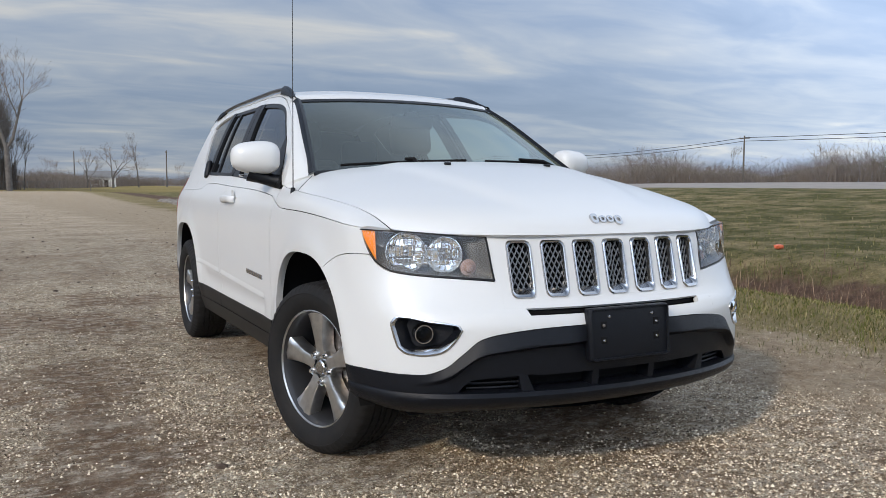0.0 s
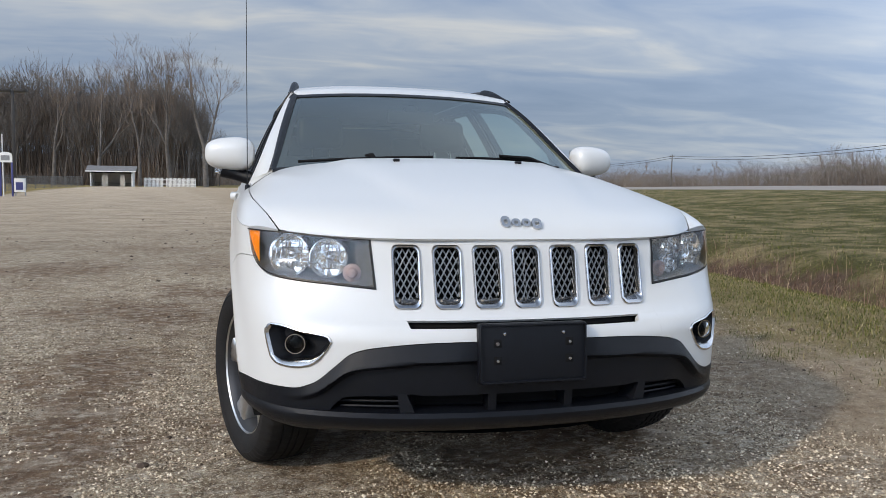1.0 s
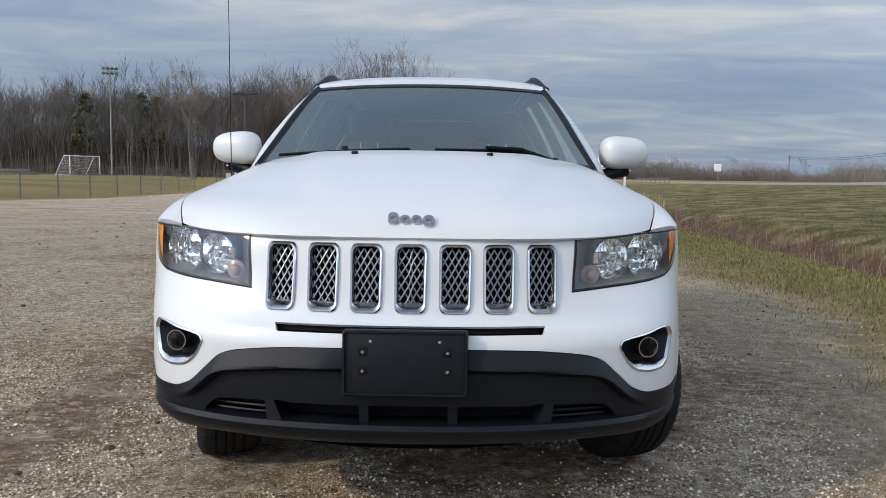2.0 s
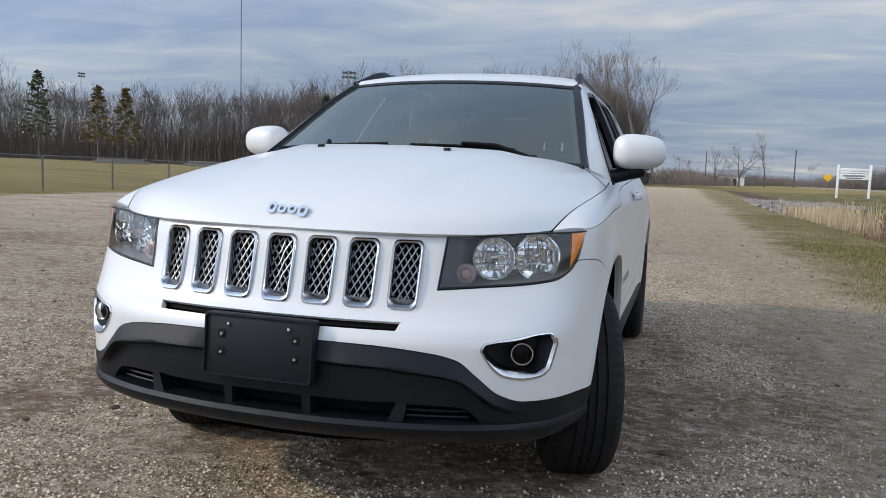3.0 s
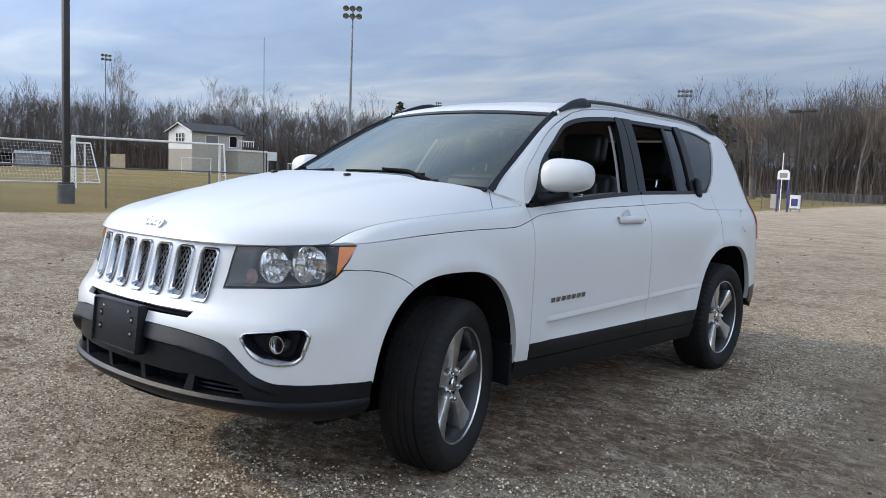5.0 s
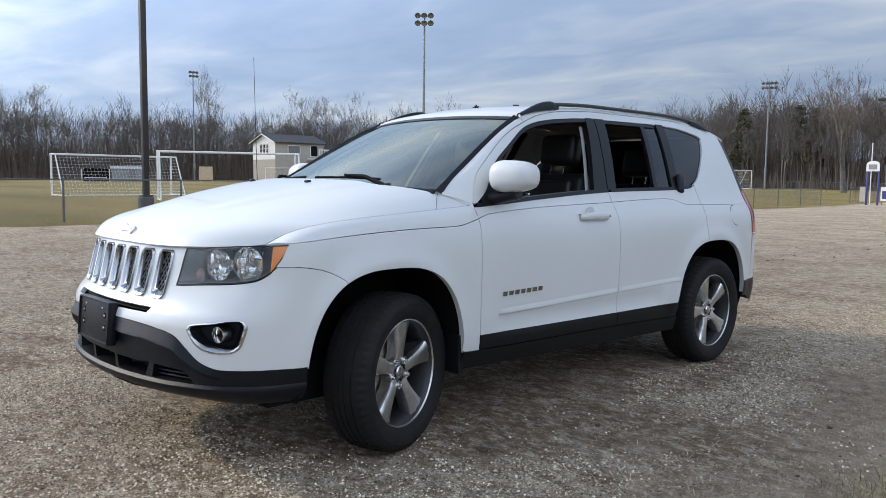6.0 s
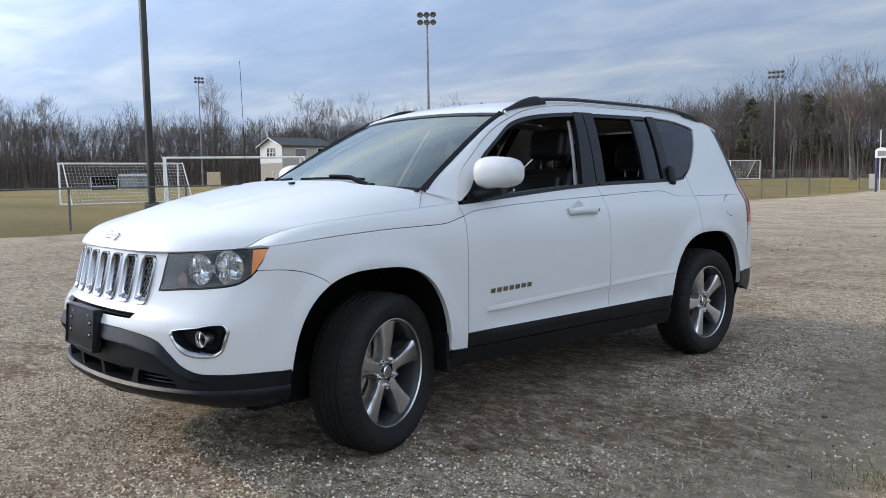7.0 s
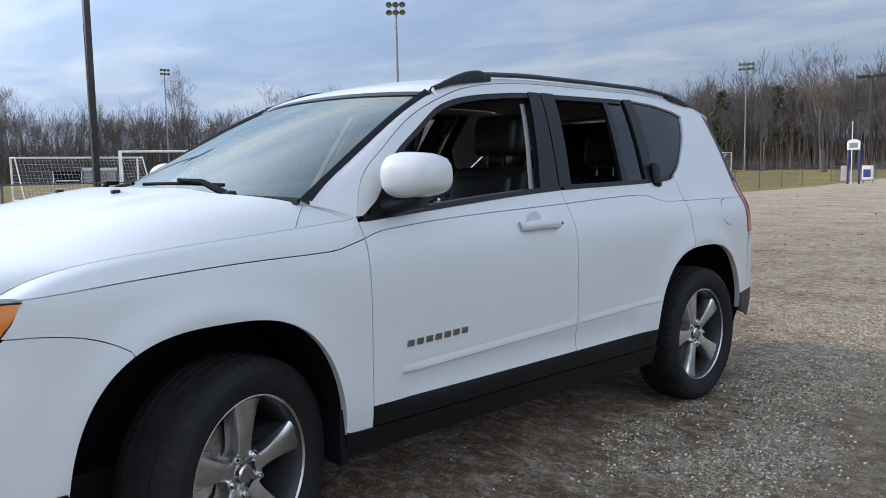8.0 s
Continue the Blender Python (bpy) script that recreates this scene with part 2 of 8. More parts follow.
def tube(points, radius, n=8, close=True):
    """A tube along points; radius: a number or one for each point."""
    pts = [Vector(p) for p in points]
    rs = radius if isinstance(radius, (list, tuple)) else [radius] * len(pts)
    verts, faces = [], []
    side = None
    for i, p in enumerate(pts):
        d = (pts[min(i + 1, len(pts) - 1)] - pts[max(i - 1, 0)]).normalized()
        if side is None:
            side = d.cross(Vector((0, 0, 1)) if abs(d.z) < 0.9 else Vector((1, 0, 0))).normalized()
        side = (side - d * side.dot(d)).normalized()
        up = d.cross(side)
        for k in range(n):
            a = 2 * math.pi * k / n
            verts.append(tuple(p + (side * math.cos(a) + up * math.sin(a)) * rs[i]))
    for i in range(len(pts) - 1):
        for k in range(n):
            a, b = i * n + k, i * n + (k + 1) % n
            faces.append((a, b, b + n, a + n))
    if close:
        faces += [tuple(reversed(range(n))), tuple(range((len(pts) - 1) * n, len(pts) * n))]
    return verts, faces


def lathe(profile, n=48, axis="x"):
    """Turns (r, a) profile points round an axis; a runs along it."""
    verts, faces = [], []
    for k in range(n):
        c, s = math.cos(2 * math.pi * k / n), math.sin(2 * math.pi * k / n)
        for r, a in profile:
            verts.append((a, r * c, r * s) if axis == "x" else ((r * c, r * s, a) if axis == "z" else (r * c, a, r * s)))
    m = len(profile)
    for k in range(n):
        for j in range(m - 1):
            a, b = k * m + j, ((k + 1) % n) * m + j
            faces.append((a, b, b + 1, a + 1))
    return verts, faces


def moved(pair, m):
    return [tuple(m @ Vector(v)) for v in pair[0]], pair[1]


def solid(ob, thick=0.014, offset=-1.0):
    s = ob.modifiers.new("thickness", "SOLIDIFY")
    s.thickness, s.offset = thick, offset
    e = ob.modifiers.new("crisp", "EDGE_SPLIT")
    e.split_angle = radians(40)
    return ob

# ---- ground ----
LOT_X0, LOT_X1 = -16.6, 3.0            # the gravel lies between the fence and the grass verge


def wobble(x, y, s, seed=0.0):
    return noise.noise(Vector((x * s + seed, y * s - seed, seed * 0.7)))


def ditch_mid(y):
    return 6.6 + 0.25 * math.sin(y * 0.13)


def ground_z(x, y):
    """Height of the ground: level lot, sunken ditch along the verge, bank up to the road."""
    z = 0.15 * smooth01(30, 95, y) * (1 - smooth01(2, 9, x)) + 0.25 * smooth01(22, 45, -x) * smooth01(20, 45, y) + 0.15 * smooth01(60, 140, -x)
    # the field's edge lies in a shallow swale
    z -= 0.25 * smooth01(8, 15, -x) * (1 - smooth01(19, 34, -x)) * smooth01(20, 38, y) * (1 - smooth01(48, 74, y))
    d = x - ditch_mid(y)
    open_end = 1 - smooth01(35, 44, y)
    z -= open_end * 0.62 * math.exp(-abs(d / 1.25) ** 2.6)
    z += smooth01(0.8, 24.0, d) * (0.95 - 0.55 * smooth01(25, 95, y))
    z += 0.34 * smooth01(30.5, 39.0, x) * (1 - smooth01(60, 130, y))
    return z


# the last four ellipses paint the car's shade into the ground colour
DAMP_AND_SHADE = ((-1.55, 0.45, 0.30, 0.75), (-1.66, -0.05, 0.28, 0.45), (-1.75, 3.6, 0.8, 0.5), (-1.1, 4.6, 0.6, 0.4), (-1.6, 1.6, 0.35, 0.6), (-1.4, 3.3, 0.5, 0.4), (-3.1, 6.7, 1.2, 0.5),
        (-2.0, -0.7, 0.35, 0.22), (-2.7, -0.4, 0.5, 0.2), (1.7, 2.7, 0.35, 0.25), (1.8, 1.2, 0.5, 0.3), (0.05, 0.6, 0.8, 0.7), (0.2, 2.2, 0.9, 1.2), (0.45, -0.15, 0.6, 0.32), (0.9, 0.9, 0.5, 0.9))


def damp_and_shade(x, y):
    """Where the lot is bare damp mud, with the shade painted round the car, 0 to 1."""
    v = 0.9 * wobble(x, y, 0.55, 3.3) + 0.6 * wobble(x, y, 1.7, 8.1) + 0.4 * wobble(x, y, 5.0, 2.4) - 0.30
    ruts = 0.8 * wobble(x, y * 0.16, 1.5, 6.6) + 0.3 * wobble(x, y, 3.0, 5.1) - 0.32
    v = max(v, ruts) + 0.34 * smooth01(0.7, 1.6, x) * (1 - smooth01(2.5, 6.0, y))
    for cx, cy, a, b in DAMP_AND_SHADE:
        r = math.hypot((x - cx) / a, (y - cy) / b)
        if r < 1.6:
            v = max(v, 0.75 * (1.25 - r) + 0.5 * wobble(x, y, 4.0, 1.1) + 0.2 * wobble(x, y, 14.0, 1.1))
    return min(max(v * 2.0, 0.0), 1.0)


def ground_sheet():
    def steps(stops):
        out = [stops[0][0]]
        for (a, _), (b, n) in zip(stops, stops[1:]):
            out += [lerp(a, b, (i + 1) / n) for i in range(n)]
        return out
    xs = steps([(-2600, 0), (-600, 6), (-160, 11), (-22, 23), (-8, 14), (-2, 40), (4.2, 90), (10, 50), (30, 20), (60, 6), (300, 8), (2600, 6)])
    ys = steps([(-2600, 0), (-400, 6), (-40, 12), (-6, 17), (-3.2, 20), (6, 130), (16, 40), (50, 34), (130, 20), (500, 10), (2600, 6)])

    def at(x, y):
        z = ground_z(x, y)
        if -9 < x < 10 and -7 < y < 17:
            z += 0.010 * wobble(x, y, 0.9) + 0.008 * wobble(x, y, 3.1, 4.2) + 0.006 * wobble(x, y, 9.0, 1.7)
            tyre = min(math.hypot(x - sx * 0.76, y - wy) for sx in (-1, 1) for wy in (0, 2.634))
            if tyre < 0.6:
                z = lerp(0.0, z, smooth01(0.25, 0.6, tyre))
        return (x, y, z)
    return grid(at, xs, ys)


def ground_material():
    m = bpy.data.materials.new("gravel_and_grass")
    m.use_nodes = True
    nt = m.node_tree
    b = nt.nodes["Principled BSDF"]
    b.inputs["Roughness"].default_value = 0.95
    b.inputs["Specular IOR Level"].default_value = 0.2
    add, link = nt.nodes.new, nt.links.new
    geo, sep = add("ShaderNodeNewGeometry"), add("ShaderNodeSeparateXYZ")
    link(geo.outputs["Position"], sep.inputs[0])

    def tex(scale, detail=5.0, rough=0.6, stretch=None, dist=0.0):
        n = add("ShaderNodeTexNoise")
        n.inputs["Scale"].default_value, n.inputs["Detail"].default_value = scale, detail
        n.inputs["Roughness"].default_value, n.inputs["Distortion"].default_value = rough, dist
        if stretch:
            mp = add("ShaderNodeMapping")
            mp.inputs["Scale"].default_value = stretch
            link(geo.outputs["Position"], mp.inputs[0]); link(mp.outputs[0], n.inputs["Vector"])
        else:
            link(geo.outputs["Position"], n.inputs["Vector"])
        return n.outputs["Fac"]

    def ramp(fac, *stops):
        r = add("ShaderNodeValToRGB")
        e = r.color_ramp.elements
        e[0].position, e[0].color = stops[0][0], (*stops[0][1], 1)
        e[1].position, e[1].color = stops[-1][0], (*stops[-1][1], 1)
        for p, c in stops[1:-1]:
            q = e.new(p); q.color = (*c, 1)
        link(fac, r.inputs[0])
        return r.outputs[0]

    def mixed(fac, a, bb, how="MIX"):
        x = add("ShaderNodeMix"); x.data_type, x.blend_type = "RGBA", how
        if isinstance(fac, float):
            x.inputs[0].default_value = fac
        else:
            link(fac, x.inputs[0])
        link(a, x.inputs["A"]); link(bb, x.inputs["B"])
        return x.outputs["Result"]

    def math_(op, a, bb):
        x = add("ShaderNodeMath"); x.operation = op; x.use_clamp = op == "MULTIPLY"
        for i, v in enumerate((a, bb)):
            if isinstance(v, (int, float)):
                x.inputs[i].default_value = v
            else:
                link(v, x.inputs[i])
        return x.outputs[0]

    def band(value, lo, hi):
        x = add("ShaderNodeMapRange"); x.interpolation_type = "SMOOTHSTEP"
        link(value, x.inputs[0])
        x.inputs[1].default_value, x.inputs[2].default_value = lo, hi
        return x.outputs[0]
    # gravel: two sizes of pale stones lying in brown fines
    def stones(scale, most, few):
        v = add("ShaderNodeTexVoronoi"); v.inputs["Scale"].default_value = scale
        link(geo.outputs["Position"], v.inputs["Vector"])
        hue = add("ShaderNodeSeparateColor"); link(v.outputs["Color"], hue.inputs[0])
        reach = add("ShaderNodeMapRange"); link(hue.outputs[1], reach.inputs[0])
        reach.inputs[1].default_value, reach.inputs[2].default_value = few, 1.0
        reach.inputs[3].default_value, reach.inputs[4].default_value = 0.0, most
        inside = add("ShaderNodeMath"); inside.operation = "SUBTRACT"
        link(reach.outputs[0], inside.inputs[0]); link(v.outputs["Distance"], inside.inputs[1])
        return band(inside.outputs[0], -0.03, 0.07), hue.outputs[0], inside.outputs[0]
    small, small_hue, small_h = stones(150.0, 0.85, 0.0)
    large, large_hue, large_h = stones(74.0, 0.72, 0.25)
    grey = ((0.0, (0.122, 0.088, 0.059)), (0.3, (0.360, 0.280, 0.195)), (0.65, (0.700, 0.582, 0.423)), (1.0, (0.950, 0.896, 0.703)))
    fines = ramp(tex(9.0, 10.0, 0.80), (0.34, (0.111, 0.077, 0.050)), (0.50, (0.350, 0.266, 0.176)), (0.66, (0.594, 0.469, 0.318)))
    bare = ramp(tex(2.4, 7.0, 0.68), (0.34, (0.45, 0.45, 0.45)), (0.58, (1.0, 1.0, 1.0)))
    gravel = mixed(math_("MULTIPLY", small, bare), fines, ramp(small_hue, *grey))
    gravel = mixed(math_("MULTIPLY", large, bare), gravel, ramp(large_hue, *grey))
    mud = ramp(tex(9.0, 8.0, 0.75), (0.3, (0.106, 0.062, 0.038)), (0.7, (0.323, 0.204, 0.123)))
    # mud colour by vertex mask; it also carries the shade painted under the car
    at = add("ShaderNodeAttribute"); at.attribute_name = "damp_shade"
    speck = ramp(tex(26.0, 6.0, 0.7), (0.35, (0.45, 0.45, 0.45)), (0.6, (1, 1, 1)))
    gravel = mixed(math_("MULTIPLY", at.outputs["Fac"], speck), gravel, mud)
    # worn brown patches of every size all over the lot
    worn = ramp(tex(0.62, 10.0, 0.72, dist=0.5), (0.495, (0.0, 0.0, 0.0)), (0.62, (0.80, 0.80, 0.80)))
    gravel = mixed(math_("MULTIPLY", worn, speck), gravel, mud)
    litter = ramp(tex(3.4, 9.0, 0.74, dist=0.4), (0.53, (0.0, 0.0, 0.0)), (0.64, (0.70, 0.70, 0.70)))
    gravel = mixed(litter, gravel, mud)
    bleached = ramp(tex(1.5, 9.0, 0.70, (1.0, 1.6, 1.0)), (0.53, (0.0, 0.0, 0.0)), (0.66, (0.45, 0.45, 0.45)))
    gravel = mixed(math_("MULTIPLY", bleached, speck), gravel, ramp(tex(30.0, 6.0, 0.75), (0.3, (0.42, 0.345, 0.26)), (0.7, (0.86, 0.76, 0.62))))
    # far off the lot turns to tan with brown streaks
    lot_tan = ramp(tex(1.1, 12.0, 0.80, (0.6, 1.2, 1)), (0.34, (0.225, 0.162, 0.106)), (0.48, (0.560, 0.440, 0.305)), (0.66, (0.870, 0.735, 0.545)))
    lot_tan = mixed(math_("MULTIPLY", ramp(tex(7.0, 8.0, 0.75), (0.50, (0, 0, 0)), (0.66, (1, 1, 1))), 0.7), lot_tan, mud)
    far_off = add("ShaderNodeVectorMath"); far_off.operation = "LENGTH"; link(geo.outputs["Position"], far_off.inputs[0])
    gravel = mixed(math_("MULTIPLY", band(far_off.outputs["Value"], 6.0, 20.0), 0.78), gravel, lot_tan)
    # dark clods and pale crusts, a hand across, all over the lot
    clod = ramp(tex(8.5, 9.0, 0.80, (0.8, 1.2, 1)), (0.40, (0.75, 0.75, 0.75)), (0.475, (0.0, 0.0, 0.0)))
    gravel = mixed(clod, gravel, ramp(tex(40.0, 5.0, 0.7), (0.3, (0.085, 0.058, 0.040)), (0.7, (0.235, 0.172, 0.118))))
    crust = ramp(tex(12.0, 9.0, 0.80, (0.8, 1.3, 1)), (0.50, (0.0, 0.0, 0.0)), (0.60, (0.62, 0.62, 0.62)))
    gravel = mixed(crust, gravel, ramp(tex(50.0, 5.0, 0.7), (0.3, (0.54, 0.445, 0.335)), (0.7, (0.95, 0.86, 0.71))))
    # grass: straw and green in clumps
    straw = ramp(tex(30.0, 6.0, 0.7), (0.3, (0.24, 0.175, 0.085)), (0.7, (0.48, 0.375, 0.205)))
    green = ramp(tex(22.0, 6.0, 0.7), (0.3, (0.036, 0.040, 0.010)), (0.7, (0.140, 0.132, 0.036)))
    bank = ramp(tex(0.9, 9.0, 0.72), (0.36, (0.05, 0.05, 0.05)), (0.56, (1, 1, 1)))
    near_straw = add("ShaderNodeMapRange"); link(sep.outputs[0], near_straw.inputs[0])
    near_straw.inputs[1].default_value, near_straw.inputs[2].default_value = 5.0, 8.5
    near_straw.inputs[3].default_value, near_straw.inputs[4].default_value = 0.50, 1.0
    verge = mixed(math_("MULTIPLY", bank, near_straw.outputs[0]), straw, green)
    field = mixed(ramp(tex(0.10, 6.0, 0.6, (0.5, 1.6, 1)), (0.38, (0.0, 0.0, 0.0)), (0.66, (0.55, 0.55, 0.55))),
                  ramp(tex(6.0, 7.0, 0.75), (0.3, (0.22, 0.160, 0.058)), (0.7, (0.41, 0.305, 0.120))), green)
    edge = math_("MULTIPLY_ADD", tex(0.8, 6.0, 0.65), 3.4)
    edge_n = edge.node; edge_n.inputs[2].default_value = -1.7
    shifted = add("ShaderNodeMath"); shifted.operation = "ADD"
    link(sep.outputs[0], shifted.inputs[0]); link(edge, shifted.inputs[1])
    sx = shifted.outputs[0]
    right = band(sx, 2.5, 3.2)
    left = band(sx, -15.5, -16.5)
    brown = ramp(tex(5.0, 7.0, 0.75), (0.3, (0.055, 0.032, 0.024)), (0.7, (0.21, 0.135, 0.092)))
    away = add("ShaderNodeMath"); away.operation = "SUBTRACT"
    link(sx, away.inputs[0]); away.inputs[1].default_value = 6.7
    dist_ = add("ShaderNodeMath"); dist_.operation = "ABSOLUTE"; link(away.outputs[0], dist_.inputs[0])
    verge = mixed(band(dist_.outputs[0], 1.5, 0.9), verge, brown)
    soil = ramp(tex(7.0, 9.0, 0.78), (0.3, (0.19, 0.130, 0.085)), (0.52, (0.46, 0.36, 0.245)), (0.7, (0.66, 0.54, 0.385)))
    away_y = add("ShaderNodeMath"); away_y.operation = "MULTIPLY_ADD"; link(sep.outputs[1], away_y.inputs[0]); away_y.inputs[1].default_value = 0.10; link(sx, away_y.inputs[2])
    gravel = mixed(math_("MULTIPLY", band(away_y.outputs[0], 1.4, 2.6), 0.8), gravel, soil)
    out = mixed(right, gravel, verge)
    out = mixed(left, out, field)
    far_end = band(sep.outputs[1], 92.0, 97.0)
    out = mixed(far_end, out, field)
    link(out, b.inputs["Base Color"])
    bump1, bump2 = add("ShaderNodeBump"), add("ShaderNodeBump")
    bump1.inputs["Distance"].default_value, bump2.inputs["Distance"].default_value = 0.011, 0.016
    heap = add("ShaderNodeMath"); heap.operation = "MAXIMUM"
    link(small_h, heap.inputs[0]); link(large_h, heap.inputs[1])
    link(heap.outputs[0], bump1.inputs["Height"])
    link(tex(40.0, 6.0, 0.7), bump2.inputs["Height"])
    link(bump1.outputs[0], bump2.inputs["Normal"])
    # hummocks and trodden lumps
    bump3 = add("ShaderNodeBump"); bump3.inputs["Distance"].default_value = 0.10
    link(tex(2.6, 9.0, 0.72), bump3.inputs["Height"])
    link(bump2.outputs[0], bump3.inputs["Normal"])
    link(bump3.outputs[0], b.inputs["Normal"])
    return m


GROUND = ground_material()
ground = part("ground", ground_sheet(), GROUND)
tagged(ground, "gravel parking lot with mud patches, straw grass verge and fields", "ground", kind="structure")
damp_shade = ground.data.attributes.new("damp_shade", "FLOAT", "POINT")
damp_shade.data.foreach_set("value", [damp_and_shade(v.co.x, v.co.y) if -18 < v.co.x < 4.5 and -40 < v.co.y < 100 else 0.0 for v in ground.data.vertices])

# ---- the car: shape ----
car = thing("car", "white compact SUV with black lower cladding, parked on gravel", "car")


def dense(points, n=24):
    """A Catmull-Rom line through plan points, sampled finely."""
    p = [Vector(q).to_3d() for q in points]
    p = [p[0] * 2 - p[1]] + p + [p[-1] * 2 - p[-2]]
    out = []
    for i in range(1, len(p) - 2):
        for k in range(n):
            t = k / n
            a, b, c, d = p[i - 1:i + 3]
            out.append(0.5 * (2 * b + (c - a) * t + (2 * a - 5 * b + 4 * c - d) * t * t + (3 * b - a - 3 * c + d) * t ** 3))
    out.append(p[-2])
    return out


# outline of the left half seen from above, from the middle of the nose round to the middle of the tail
PLAN = dense([(0, -0.925), (0.2, -0.915), (0.4, -0.882), (0.55, -0.834), (0.68, -0.764), (0.775, -0.668), (0.832, -0.535), (0.855, -0.38),
              (0.862, -0.15), (0.864, 0.15), (0.862, 0.6), (0.865, 1.2), (0.868, 1.9), (0.872, 2.5), (0.868, 2.9), (0.848, 3.15), (0.79, 3.33),
              (0.66, 3.44), (0.4, 3.50), (0, 3.52)])
PX, PY = np.array([p.x for p in PLAN]), np.array([p.y for p in PLAN])
PS = np.concatenate([[0], np.cumsum(np.hypot(np.diff(PX), np.diff(PY)))])
TX, TY = np.gradient(PX, PS), np.gradient(PY, PS)
TX[0], TY[0], TX[-1], TY[-1] = 1, 0, -1, 0
NX, NY = TY / np.hypot(TX, TY), -TX / np.hypot(TX, TY)

# how far the skin stands in from that outline at each height: nose, flank, tail
NOSE = pchip([(0.18, -0.14), (0.25, -0.06), (0.32, -0.020), (0.40, -0.006), (0.50, 0.0), (0.59, 0.0), (0.64, -0.016), (0.66, -0.035), (0.694, -0.056), (0.78, -0.080), (0.868, -0.101), (0.905, -0.118), (1.0, -0.20)])
FLANK = pchip([(0.18, -0.08), (0.30, -0.035), (0.36, -0.018), (0.44, -0.008), (0.60, -0.004), (0.78, 0.0), (0.88, -0.004), (0.95, -0.014), (1.0, -0.036), (1.05, -0.066), (1.10, -0.090), (1.30, -0.176), (1.50, -0.282), (1.56, -0.330), (1.62, -0.40)])
TAIL = pchip([(0.18, -0.14), (0.30, -0.05), (0.45, 0.0), (0.62, 0.0), (0.80, -0.03), (0.95, -0.06), (1.05, -0.10), (1.30, -0.24), (1.50, -0.37), (1.56, -0.43), (1.62, -0.52)])


def s_y(y):
    return float(np.interp(y, PY, PS))


def s_x(x):
    k = int(np.argmax(PY > -0.2))
    return float(np.interp(x, PX[:k], PS[:k]))


def door_step(y, z):
    """The pressed-in band along the lower doors."""
    if 0.56 < y < 2.06 and z < 0.56:
        return -0.011 * smooth01(0.56, 0.64, y) * (1 - smooth01(1.93, 2.05, y)) * (1 - smooth01(0.515, 0.533, z)) * smooth01(0.42, 0.47, z)
    return 0.0


def flare(y, z):
    """Slight swelling of the skin round the wheel arches."""
    out = 0.0
    for c, w in ((-0.05, 0.43), (2.60, 0.44)):
        r = math.hypot((y - c) / w, (z - 0.335) / 0.47)
        out += 0.014 * math.exp(-((r - 1.03) / 0.13) ** 2)
    return out * smooth01(0.3, 0.5, z)


def wrap(s, z, off=0.0):
    x, y, nx, ny = (float(np.interp(s, PS, a)) for a in (PX, PY, NX, NY))
    k = math.hypot(nx, ny)
    nx, ny = nx / k, ny / k
    d = (NOSE(z) if ny < 0 else TAIL(z)) * ny * ny + FLANK(z) * nx * nx + off
    if ny < 0:
        # the corners draw in above the bumper, where the headlamps lie
        d -= 4 * nx * nx * ny * ny * 0.030 * smooth01(0.655, 0.80, z)
    if nx > 0.8:
        d += (door_step(y, z) + flare(y, z)) * nx
    return (x + nx * d, y + ny * d, z)


ARCH = ((-0.048, 0.412), (2.604, 0.428))


def arch(y, which):
    """Height of a wheel arch's edge above y, or 0 outside it."""
    c, w = ARCH[which]
    q = abs(y - c) / w
    return 0.0 if q >= 1 else 0.335 + 0.458 * (1 - q ** 2.9) ** (1 / 2.3)


def arch_cols(which):
    c, w = ARCH[which]
    return [c - w * math.cos(math.pi * i / 44) for i in range(45)]


def columns(a, b, n):
    """Plan positions along the flank from y = a to b, packed where the arches rise."""
    ys = set(round(v, 4) for v in spaced(a, b, n))
    for w in (0, 1):
        for v in arch_cols(w):
            if a < v < b:
                ys.add(round(v, 4))
    ys = sorted(ys)
    keep = [ys[0]]
    for v in ys[1:]:
        if v - keep[-1] > 0.0015:
            keep.append(v)
    keep[-1] = b
    return keep


def skin(ys, lo, hi, rows=12, off=0.0, nose=False):
    """A sheet of the car's skin: columns at ys (or at x when nose), between the heights lo and hi."""
    verts, faces = [], []
    n = rows + 1
    for v in ys:
        s = s_x(v) if nose else s_y(v)
        a, b = lo(v), hi(v)
        b = max(b, a + 0.0005)
        verts += [wrap(s, lerp(a, b, j / rows), off) for j in range(n)]
    for i in range(len(ys) - 1):
        faces += [(i * n + j, (i + 1) * n + j, (i + 1) * n + j + 1, i * n + j + 1) for j in range(rows)]
    return verts, faces


def both(pair):
    return join(pair, flip_x(pair))


def sided(name, pair, material, parent, label="", thick=0.014):
    """The same part on both sides of the car; pair: the left one."""
    obs = []
    for p in (pair, flip_x(pair)):
        o = part(name, p, material, parent, label)
        if thick:
            solid(o, thick)
        obs.append(o)
    return obs


